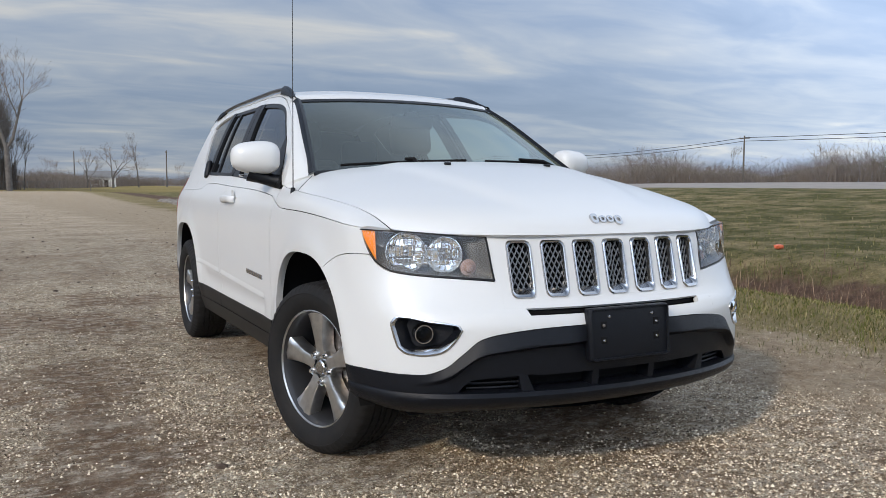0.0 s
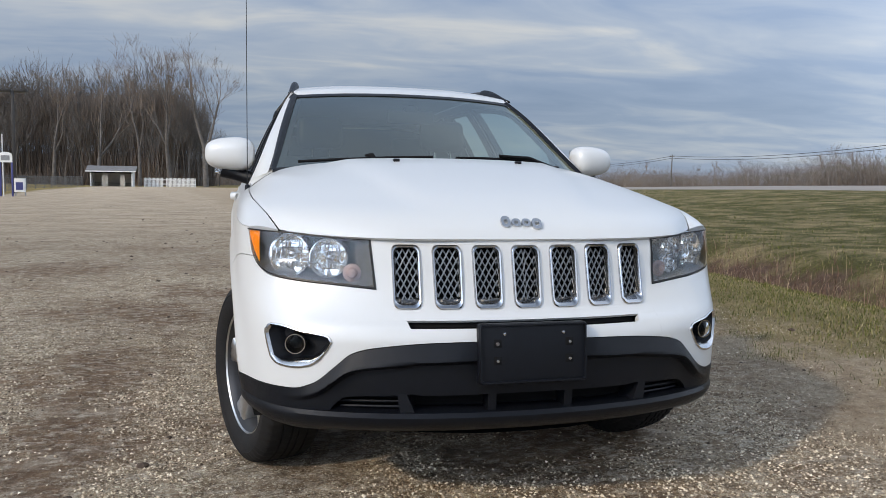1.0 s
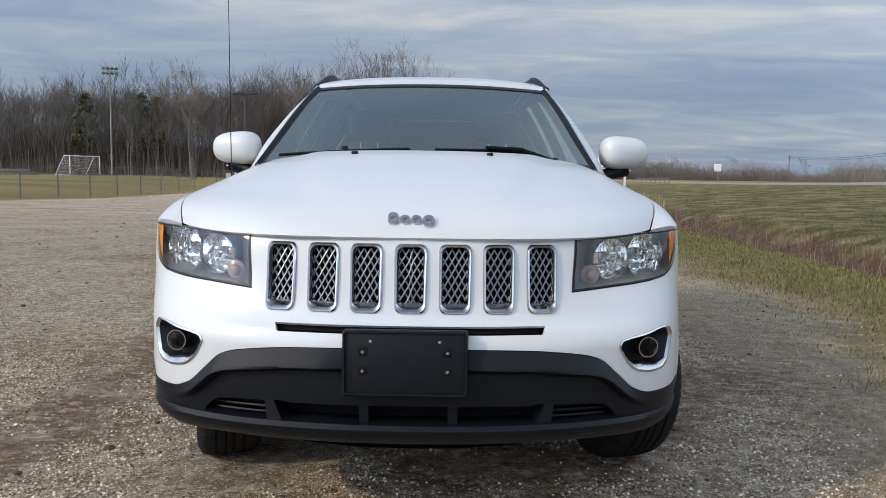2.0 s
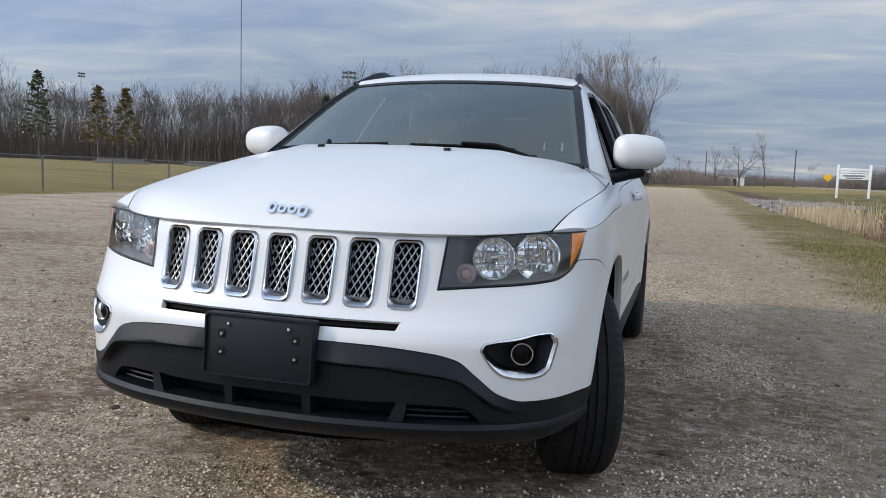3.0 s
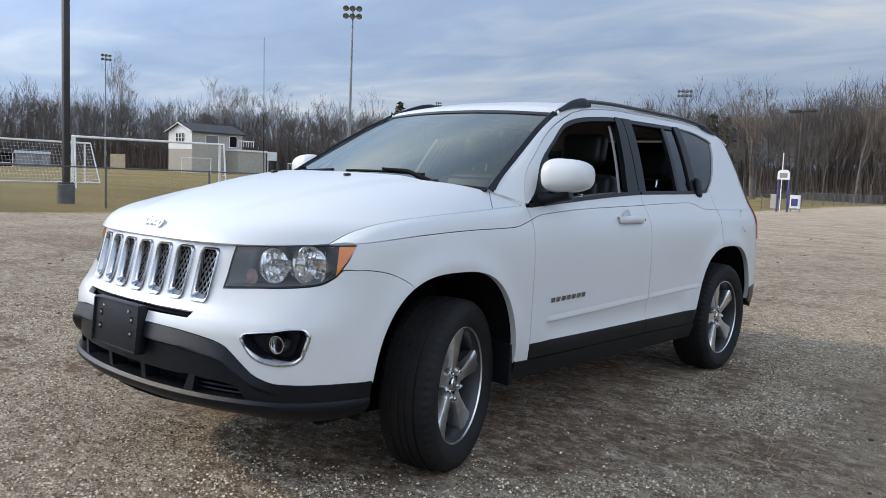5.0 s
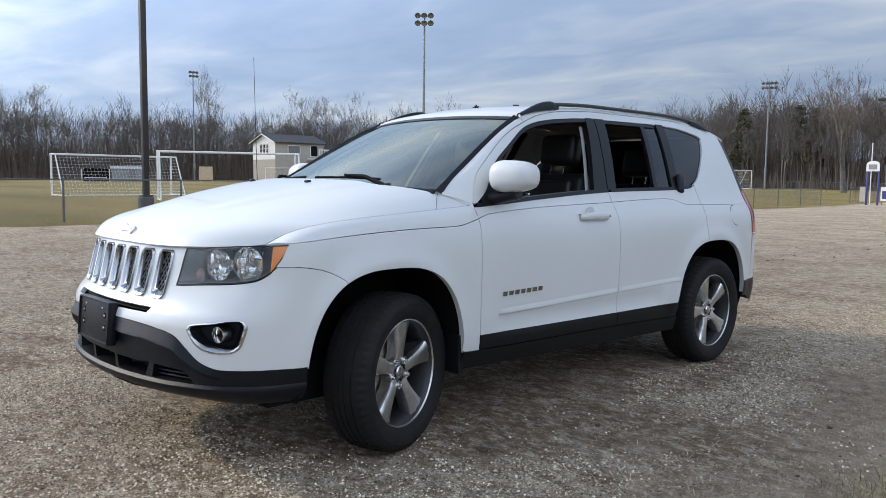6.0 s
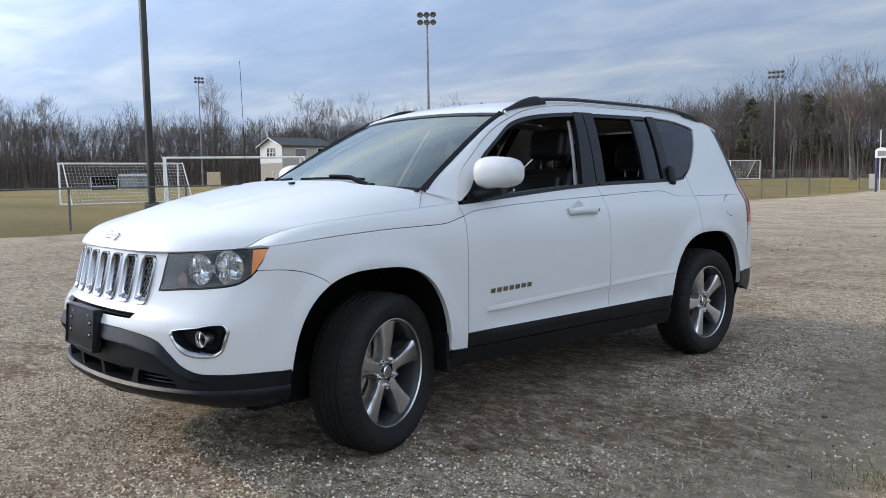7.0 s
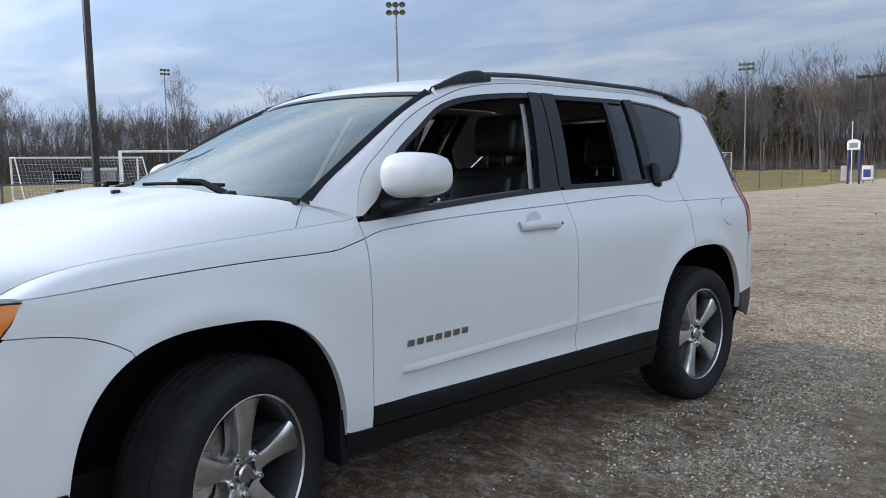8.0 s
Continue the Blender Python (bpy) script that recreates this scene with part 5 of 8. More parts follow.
def wheel(x, y, side, steer, spin):
    """side: 1 left, -1 right. The wheel is built facing +x and turned round for the right side."""
    m = Matrix.Translation((x, y, TYRE_R - 0.007)) @ pose(0, 0, 0, 0, 0, steer + (0 if side > 0 else 180)) @ pose(0, 0, 0, spin, 0, 0)
    hub = part("wheel", lathe([(0.0, 0.046), (0.030, 0.046), (0.05, 0.042), (0.060, 0.030), (0.060, -0.03)], 30), ALLOY, car, "machined five-spoke alloy wheel")
    hub.matrix_basis = m
    part("tyre", tyre_pair(), RUBBER, hub, "worn black road tyre with dusty sidewall")
    part("rim", join(lathe([(RIM_R + 0.001, 0.082), (RIM_R + 0.003, 0.091), (RIM_R - 0.001, 0.092), (RIM_R - 0.0045, 0.086)], 72)), ALLOY, hub, "bright machined rim lip")
    part("barrel", lathe([(RIM_R - 0.0045, 0.086), (RIM_R - 0.012, 0.074), (0.212, 0.058), (0.205, 0.0), (0.205, -0.09)], 60), ALLOY_DARK, hub, "dark grey rim barrel")
    for k in range(5):
        o = part("spoke", spoke_pair(), ALLOY, hub)
        o.matrix_basis = pose(0, 0, 0, 72 * k, 0, 0)
        web = part("spoke_side", moved(soft_box(0.0, 0.048, -0.018, 0.018, 0.05, 0.212, 0.006), pose(0, 0, 0, 0, 0, 0)), ALLOY_DARK, hub)
        web.matrix_basis = pose(0, 0, 0, 72 * k, 0, 0)
        nut = part("lug_nut", lathe([(0.0, 0.074), (0.007, 0.074), (0.010, 0.068), (0.0105, 0.05)], 12), CHROME, hub)
        nut.matrix_basis = pose(0, 0.057 * math.sin(radians(72 * k + 36)), 0.057 * math.cos(radians(72 * k + 36)))
        dish = part("nut_seat", lathe([(0.012, 0.058), (0.017, 0.060), (0.020, 0.052), (0.020, 0.04)], 14), ALLOY, hub)
        dish.matrix_basis = nut.matrix_basis
    part("centre_cap", lathe([(0.0, 0.066), (0.024, 0.065), (0.029, 0.060), (0.030, 0.045)], 30), SATIN, hub, "plain metal centre cap")
    part("brake_disc", lathe([(0.06, -0.02), (0.06, -0.004), (0.145, -0.004), (0.145, -0.022)], 48), STEEL, hub, "rusty steel brake disc")
    cal = part("brake_caliper", soft_box(-0.035, 0.012, -0.055, 0.055, 0.10, 0.165, 0.012), STEEL, hub)
    cal.matrix_basis = pose(0, 0, 0, -spin + (70 if side > 0 else -70), 0, 0)
    part("wheel_back", lathe([(0.0, -0.055), (0.20, -0.055)], 40), DARK, hub)
    return hub


STEER = 17.0
wheel(0.742, 0.022, 1, STEER, -3)
wheel(-0.742, -0.022, -1, STEER, 5)
wheel(0.762, 2.634, 1, 0.0, 17)
wheel(-0.762, 2.634, -1, 0.0, 0)

# wheel wells
for w in (0, 1):
    c, wd = ARCH[w]

    def liner(k, t, c=c, wd=wd, w=w):
        y = c - (wd + 0.012) * math.cos(math.pi * k)
        q = min(abs(y - c) / (wd + 0.013), 0.9999)
        z = 0.335 + 0.475 * (1 - q ** 2.9) ** (1 / 2.3) - (0.10 if k in (0.0, 1.0) else 0.0)
        return (lerp(0.45, wrap(s_y(y), max(z, 0.3))[0] - 0.012, t), y, z)
    sided("wheel_liner", grid(lambda k, t: liner(1 - k, t), spaced(0, 1, 40), spaced(0, 1, 3)), DARK, car, "", 0.0)
    sided("wheel_wall", box(0.44, 0.46, c - wd - 0.02, c + wd + 0.02, 0.25, 0.82), DARK, car, "", 0.0)
    lip_pts = []
    for i in range(61):
        y = c - wd * math.cos(math.pi * i / 60)
        q = min(abs(y - c) / wd, 1)
        lip_pts.append((y, 0.335 + 0.458 * (1 - q ** 2.9) ** (1 / 2.3)))
    if w == 0:
        lip_pts = [(y, max(z, 0.44 if y < 0 else 0.38)) for y, z in lip_pts]
    else:
        lip_pts = [(y, max(z, 0.44 if y < 2.6 else 0.42)) for y, z in lip_pts]
    sided("arch_lip", grid(lambda k, t: (lambda p: (p[0] - 0.028 * t, p[1] + 0.0, p[2] + 0.001 * t))(wrap(s_y(lip_pts[k][0]), lip_pts[k][1] + 0.001)), list(range(60, -1, -1)), [0.0, 0.5, 1.0]), PAINT, car, "", 0.0)
sided("mud_flap", box(0.66, 0.845, 0.345, 0.372, 0.285, 0.46), CLAD, car, "black mud guard behind the front wheel", 0.0)

# ---- roof rails ----
def rail_line(side):
    pts, rad = [], []
    for y in spaced(1.22, 2.92, 26):
        k = (y - 1.22) / 1.70
        x = wrap(s_y(y), ROOF_E(y))[0] + 0.004
        lift = 0.012 * min(1, k / 0.06, (1 - k) / 0.05) + 0.004
        pts.append((side * x, y, ROOF_E(y) + lift))
    return pts


def rail_foot(side, y0, y1, h, front):
    def f(k, a):
        y = lerp(y0, y1, k)
        x = wrap(s_y(y), ROOF_E(y))[0] + 0.002
        q = k if front else 1 - k
        top = h * smooth01(0, 0.72, q) * (1 - 0.55 * smooth01(0.80, 1.0, q))
        w = 0.022 * lerp(0.7, 1.0, smooth01(0, 0.5, q)) * (1 - 0.45 * smooth01(0.82, 1.0, q))
        return (side * (x + w * math.cos(a)), y, ROOF_E(y) - 0.012 + (top + 0.016) * max(0.0, math.sin(a)) ** 0.6)
    return grid(f, spaced(0, 1, 20), [math.pi * i / 10 for i in range(11)])


for side in (1, -1):
    rail = part("roof_rail", tube(rail_line(side), 0.011, 10), mat("dark_rail", (0.05, 0.05, 0.052), 0.35, 0.4) if side > 0 else bpy.data.materials["dark_rail"], car, "dark grey roof rail with black feet")
    part("front_foot", rail_foot(side, 1.03, 1.40, 0.031, True), CLAD, rail)
    part("rear_foot", rail_foot(side, 2.78, 2.99, 0.020, False), CLAD, rail)
    # black moulding down the screen pillar
    strip = []
    for t in spaced(0.0, 1.0, 24):
        e = along(SCREEN_EDGE, t)
        o = Vector(pillar(t, lerp(0.83, 0.66, smooth01(0.0, 0.7, t)))) if t < 0.999 else e + Vector((0.03, 0, -0.01))
        strip.append((e + Vector((-0.012, -0.004, 0.004)), e + Vector((0.006, -0.008, 0.012)), e.lerp(o, 0.55) + Vector((0.004, -0.006, 0.008)), o))
    vv = [(side * p.x, p.y, p.z) for r in strip for p in r]
    ff = [(i * 4 + j, (i + 1) * 4 + j, (i + 1) * 4 + j + 1, i * 4 + j + 1) for i in range(len(strip) - 1) for j in range(3)]
    part("pillar_moulding", (vv, ff if side < 0 else [tuple(reversed(f)) for f in ff]), CLAD, car, "black moulding along the windscreen pillar")

# ---- mirrors ----
def mirror_shell(a, b):
    """Rounded box: a round, b along its width."""
    sgn = lambda v, p: math.copysign(abs(v) ** p, v)
    hx, hy, hz = 0.110, 0.085, 0.074
    ca, sa, cb, sb = math.cos(a), math.sin(a), math.cos(b), math.sin(b)
    x = hx * sgn(sb, 0.70)
    y, z = hy * sgn(cb, 0.62) * sgn(ca, 0.8), hz * sgn(cb, 0.62) * sgn(sa, 0.8)
    if y > 0.035:
        y = 0.035 + (y - 0.035) * 0.15
    z *= 1 - 0.10 * (x / hx)
    return (x, y + 0.012 * x / hx, z)


for side in (1, -1):
    turn = (lambda p: p) if side > 0 else flip_x
    fd = front_doors[0 if side > 0 else 1]
    place = Matrix.Translation((0.893 if side > 0 else 0.876, 0.650, 1.178)) @ pose(0, 0, 0, 0, 0, 10)
    shell = part("door_mirror", turn(moved(grid(mirror_shell, [2 * math.pi * i / 40 for i in range(41)], [-math.pi / 2 + math.pi * i / 24 for i in range(25)]), place)), PAINT, fd, "white door mirror on a black arm")
    part("mirror_glass", turn(moved(grid(lambda u, v: (0.088 * u, 0.050, 0.058 * v * (1 - 0.12 * abs(u))), spaced(-1, 1, 8), spaced(-1, 1, 6)), place)), CHROME, shell, "mirror glass")
    arm = tube([(0.755, 0.60, 1.068), (0.80, 0.625, 1.072), (0.85, 0.645, 1.088), (0.90, 0.66, 1.110)], [0.034, 0.030, 0.030, 0.042], 12)
    part("mirror_arm", turn(moved(arm, Matrix.Diagonal((1, 1, 1, 1)))), CLAD, shell, "black mirror arm")
    part("puddle_lens", turn(moved(soft_box(-0.012, 0.012, -0.006, 0.006, -0.012, 0.0, 0.003), Matrix.Translation((0.93, 0.70, 1.102)))), CHROME, shell)
    # handles
    for door, y0, y1, z in ((fd, 1.214, 1.452, 0.974), (rear_doors[0 if side > 0 else 1], 2.10, 2.32, 0.985)):
        def bar(k, a, y0=y0, y1=y1, z=z):
            y = lerp(y0, y1, k)
            lift = 0.036 * min(1.0, 9 * k + 0.25, 9 * (1 - k) + 0.25)
            p = wrap(s_y(y), z)
            return (p[0] + lift - 0.006 + 0.010 * math.cos(a), y, z + 0.004 * math.sin(math.pi * k) + 0.017 * math.sin(a) * (1 + 0.25 * k))
        if door is fd:
            h = part("door_handle", turn(grid(bar, spaced(0, 1, 18), [2 * math.pi * i / 12 for i in range(13)])), PAINT, door, "white pull handle")
            cup = Vector(wrap(s_y(lerp(y0, y1, 0.42)), z + 0.012, 0.0005))
            part("handle_cup", turn(moved(lathe([(0.0, -0.003), (0.030, -0.001), (0.040, 0.0012), (0.041, 0.0)], 24), Matrix.Translation(cup))), PAINT, h)
            lock = Vector(bar(0.94, 0)) 
            part("lock", turn(moved(lathe([(0.0, 0.003), (0.006, 0.003), (0.008, 0.0)], 14), Matrix.Translation(lock))), SATIN, h)
    # model mark on the door: seven plain bars
    for k in range(7):
        y = 0.618 + k * 0.0425
        z = 0.626 + k * 0.0008
        pts = [wrap(s_y(y + dy), z + dz, o) for o in (0.0, 0.005) for dy, dz in ((0, -0.0105), (0.028, -0.0105), (0.031, 0.0105), (0.003, 0.0105))]
        part("name_bar", turn((pts, [(4, 5, 6, 7), (0, 1, 5, 4), (1, 2, 6, 5), (2, 3, 7, 6), (3, 0, 4, 7)])), DARK_CHROME, fd, "plain dark chrome lettering bar")

# ---- fuel flap (left side), antenna (right wing) ----
cy, cz = 2.905, 0.945
ring_o = [wrap(s_y(cy + 0.075 * math.cos(2 * math.pi * i / 30)), cz + 0.068 * math.sin(2 * math.pi * i / 30), 0.0012) for i in range(30)]
ring_i = [wrap(s_y(cy + 0.071 * math.cos(2 * math.pi * i / 30)), cz + 0.064 * math.sin(2 * math.pi * i / 30), 0.0012) for i in range(30)]
part("fuel_flap_seam", (ring_o + ring_i, [(i, (i + 1) % 30, 30 + (i + 1) % 30, 30 + i) for i in range(7, 23) if not 13 <= i <= 16]), TRIM, car, "dark seam round the fuel flap")
ant = part("antenna", tube([(-0.806, 0.290, 1.02), (-0.806, 0.283, 1.30), (-0.806, 0.272, 1.855)], [0.0024, 0.0019, 0.0014], 6), TRIM, car, "thin black whip antenna")
part("antenna_base", lathe([(0.0, 1.045), (0.010, 1.04), (0.013, 1.0), (0.020, 0.975), (0.0, 0.965)], 14, "z"), CLAD, ant)
bpy.data.objects["antenna_base"].location = (-0.806, 0.290, 0.0)

# ---- tail ----
ss_tail = [s_y(v) for v in spaced(3.16, 3.42, 10)] + [s_y(v) for v in (3.44, 3.47, 3.49, 3.505, 3.515, 3.52)]
solid(part("rear_bumper", both(skin_s([s_y(v) for v in spaced(3.022, 3.155, 8)] + ss_tail, lambda x, y: 0.50, lambda x, y: 0.80 if y > 3.16 else 0.50, 10)), PAINT, car), 0.02)
part("rear_cladding", both(skin_s([s_y(v) for v in spaced(3.022, 3.155, 6)] + ss_tail, lambda x, y: 0.33 + 0.07 * smooth01(3.3, 3.03, y), lambda x, y: 0.50, 6, 0.002)), CLAD, car, "black lower rear bumper")
solid(part("tailgate", both(skin_s(ss_tail, lambda x, y: 0.804, lambda x, y: 1.08 if x < 0.72 else 0.805, 12)), PAINT, car), 0.02)
part("tailgate_upper", both(skin_s(ss_tail, lambda x, y: 1.08, lambda x, y: ROOF_E(min(y, 3.2)) + 0.02, 16)), TRIM, car)
sided("tail_lamp", skin_s([s_y(v) for v in spaced(3.164, 3.40, 12)], lambda x, y: 0.82, lambda x, y: 1.10, 8, 0.004), RED, car, "dark red tail lamp", 0.02)
spoiler = grid(lambda u, t: (u * 0.55, lerp(3.10, 3.30, t) - 0.05 * abs(u) ** 3, ROOF_C(3.1) - 0.020 - 0.03 * t - 0.02 * abs(u) ** 3), spaced(-1, 1, 20), spaced(0, 1, 4))
solid(part("rear_spoiler", spoiler, PAINT, roof), 0.02)

# ---- wipers ----
def wiper(x0, x1, v0, v1, piv):
    a, b = Vector(screen_at(x0, v0)), Vector(screen_at(x1, v1))
    lift = Vector((0, -0.018, 0.022))
    blade = [tuple(a.lerp(b, t) * 1.0 + lift + Vector((0, -0.02, 0.012)) * math.sin(math.pi * t) * 0.3) for t in spaced(0, 1, 10)]
    w = part("wiper", tube(blade, 0.0065, 6), DARK, car, "black windscreen wiper at rest")
    p = Vector(screen_at(*piv)) + Vector((0, -0.03, 0.01))
    mid = a.lerp(b, 0.5) + lift + Vector((0, -0.012, 0.016))
    part("wiper_arm", tube([p, p.lerp(mid, 0.5) + Vector((0, -0.006, 0.020)), mid], [0.013, 0.010, 0.007], 6), DARK, w)
    part("wiper_pivot", moved(lathe([(0.0, 0.02), (0.016, 0.016), (0.019, 0.0)], 12, "z"), Matrix.Translation(p)), TRIM, w)


wiper(-0.86, -0.08, 0.035, 0.055, (-0.42, 0.0))
wiper(0.06, 0.64, 0.050, 0.060, (0.74, 0.01))

# ---- cabin ----
part("cabin_floor", box(-0.74, 0.74, 0.1, 3.1, 0.40, 0.44), DARK, car)
part("headliner", grid(lambda u, y: (u * 0.50, y, roof_at(u * 0.9, y)[2] - 0.035), spaced(1, -1, 12), spaced(1.05, 3.05, 20)), LINER, car, "pale cloth headliner")
sided("door_card", skin(columns(0.55, 2.12, 20), lambda y: 0.45, lambda y: WAIST(y) + 0.002, 6, -0.075), CABIN, car, "", 0.0)
sided("pillar_trim", grid(lambda k, t: tuple(Vector(pillar(k, t)) + Vector((-0.035, 0.02, -0.02))), spaced(0.02, 1, 16), spaced(0, 1, 3)), CABIN, car, "grey inner screen pillar", 0.0)
sided("belt_pillar", grid(lambda k, t: (lambda p: (p[0] - 0.05, p[1], p[2]))(wrap(s_y(lerp(1.420, 1.585, t) + 0.030 * (k - 0.5)), lerp(1.07, 1.47, t))), spaced(0, 1, 2), spaced(0, 1, 8)), PALE, car, "pale inner door pillar", 0.0)
dash = dense([(0, 0.16, 1.085), (0, 0.40, 1.075), (0, 0.62, 1.035), (0, 0.74, 0.96), (0, 0.76, 0.80), (0, 0.72, 0.55)], 6)
part("dashboard", grid(lambda u, k: (u * lerp(0.66, 0.74, k), along(dash, k).y + 0.22 * abs(u) ** 3 * (1 - k), along(dash, k).z - 0.02 * abs(u) ** 4), spaced(-1, 1, 24), spaced(0, 1, 16)), CABIN, car, "grey dashboard")
part("gauge_hood", soft_box(0.20, 0.54, 0.56, 0.74, 1.00, 1.10, 0.035, 4), CABIN, car)
wheel_m = Matrix.Translation((0.36, 0.93, 0.985)) @ pose(0, 0, 0, 65, 0, 0)
ringp = [(0.185 * math.cos(2 * math.pi * i / 40), 0.185 * math.sin(2 * math.pi * i / 40), 0) for i in range(41)]
steering = part("steering_wheel", moved(tube(ringp, 0.016, 10, False), wheel_m), LEATHER, car, "black leather steering wheel")
part("wheel_boss", moved(soft_box(-0.09, 0.09, -0.07, 0.07, -0.03, 0.02, 0.02, 3), wheel_m), LEATHER, steering)
part("wheel_spokes", moved(join(soft_box(-0.18, 0.18, -0.018, 0.018, -0.015, 0.0, 0.006), soft_box(-0.018, 0.018, -0.18, 0.0, -0.015, 0.0, 0.006)), wheel_m), SATIN, steering)


def cushion(x0, x1, y0, y1, z0, z1, lean, r=0.05):
    c = Vector(((x0 + x1) / 2, (y0 + y1) / 2, z0))
    m = Matrix.Translation(c) @ pose(0, 0, 0, -lean, 0, 0) @ Matrix.Translation(-c)
    return moved(soft_box(x0, x1, y0, y1, z0, z1, r, 4), m)


def seat(x, y, wide=0.25, tall=0.60):
    s = part("seat", cushion(x - wide, x + wide, y - 0.50, y + 0.05, 0.48, 0.68, 0), LEATHER, car, "black leather seat with headrest")
    part("seat_back", cushion(x - wide + 0.01, x + wide - 0.01, y - 0.02, y + 0.12, 0.62, 0.62 + tall, 16, 0.055), LEATHER, s)
    part("back_bolster", cushion(x - wide + 0.07, x + wide - 0.07, y - 0.05, y + 0.02, 0.68, 0.58 + tall, 16, 0.03), LEATHER, s)
    hz = 0.62 + tall
    dy = math.tan(radians(16)) * (tall + 0.08)
    part("headrest", cushion(x - 0.135, x + 0.135, y + dy - 0.04, y + dy + 0.07, hz + 0.03, hz + 0.215, 10, 0.045), LEATHER, s)
    for q in (-0.05, 0.05):
        part("headrest_post", tube([(x + q, y + dy - 0.01, hz - 0.05), (x + q, y + dy + 0.015, hz + 0.06)], 0.006, 8), CHROME, s)


seat(0.37, 1.42)
seat(-0.37, 1.42)
seat(0.36, 2.32, 0.27, 0.54)
seat(-0.36, 2.32, 0.27, 0.54)
part("inside_mirror", moved(soft_box(-0.12, 0.12, -0.018, 0.018, -0.034, 0.034, 0.015, 3), Matrix.Translation((0.0, 0.835, 1.385))), DARK, car, "black inside mirror")
part("mirror_stem", tube([(0, 0.835, 1.40), (0, 0.842, 1.445)], 0.010, 8), DARK, car)
part("sensor_pod", soft_box(-0.035, 0.035, 0.815, 0.865, 1.405, 1.440, 0.010), DARK, car)
part("belt_guide", soft_box(0.70, 0.715, 2.28, 2.36, 1.10, 1.20, 0.006), TRIM, car)

# ---- plants ----
BARK = mat("grey_brown_bark", (0.116, 0.104, 0.094), 0.95, var=0.35, scale=3.0, var2=0.2, scale2=0.15)
TWIG = mat("bare_twigs", (0.163, 0.143, 0.128), 0.95, var=0.3, scale=1.0, var2=0.25, scale2=0.06, tint=(1.05, 0.98, 0.92))
NEEDLE = mat("pine_needles", (0.070, 0.082, 0.038), 0.9, var=0.4, scale=2.0)
BRAMBLE = mat("brown_undergrowth", (0.112, 0.095, 0.082), 0.95, var=0.3, scale=1.0, var2=0.3, scale2=0.06, tint=(1.06, 0.98, 0.92))


def limbs(rng, height, radius, levels=6, trunk=0.32, spread=24.0, lean=0.05, tip=0.012, shoots=1, up=0.10):
    """Segments (start, end, r0, r1, level) of a bare deciduous tree: a trunk that forks again and again into rising limbs."""
    out = []

    def shoot(p, d, length, level):
        side = Vector((rng.gauss(0, 1), rng.gauss(0, 1), rng.uniform(0.0, 1.2)))
        d = (d * 0.7 + side.normalized() * 0.8).normalized()
        q = p + d * length * 0.55
        out.append((p, q, tip, tip * 0.8, level))
        out.append((q, q + (d + Vector((0, 0, 0.35))).normalized() * length * 0.45, tip * 0.8, tip * 0.4, level))

    def grow(p, d, length, r, level):
        steps = 4 if level == 0 else (3 if level < 3 else 2)
        r1 = max(r * (0.74 if level == 0 else 0.68), tip * 0.5)
        for i in range(steps):
            d = (d + Vector((rng.gauss(0, 1), rng.gauss(0, 1), rng.gauss(0, 0.5))) * (0.035 if level == 0 else 0.10) + Vector((0, 0, up * (level > 0)))).normalized()
            q = p + d * (length / steps)
            out.append((p, q, lerp(r, r1, i / steps), lerp(r, r1, (i + 1) / steps), level))
            p = q
            if level > 1 or (level == 1 and i):
                for k in range(shoots):
                    shoot(p, d, height * rng.uniform(0.04, 0.11) * (1.0 if level < 5 else 0.7), 9)
        if level >= levels:
            return
        n = 3 if rng.random() < (0.6 if level < 2 else 0.35) else 2
        turn = rng.random() * 6.283
        for k in range(n):
            ang = radians(spread * (rng.uniform(0.15, 0.6) if k == 0 else rng.uniform(0.8, 1.6)))
            a = turn + 6.283 * k / n + rng.gauss(0, 0.3)
            ref = Vector((1, 0, 0)) if abs(d.z) > 0.8 else Vector((0, 0, 1))
            u = d.cross(ref).normalized()
            w = d.cross(u)
            nd = (d * math.cos(ang) + (u * math.cos(a) + w * math.sin(a)) * math.sin(ang)).normalized()
            grow(p, nd, (height * (1 - trunk) * 0.36 if level == 0 else length * 0.75) * rng.uniform(0.7, 1.15), max(r1 * (0.86 if k == 0 else 0.66), tip), level + 1)
    grow(Vector((0, 0, -0.2)), Vector((rng.gauss(0, lean), rng.gauss(0, lean), 1)).normalized(), height * trunk + 0.2, radius, 0)
    return out


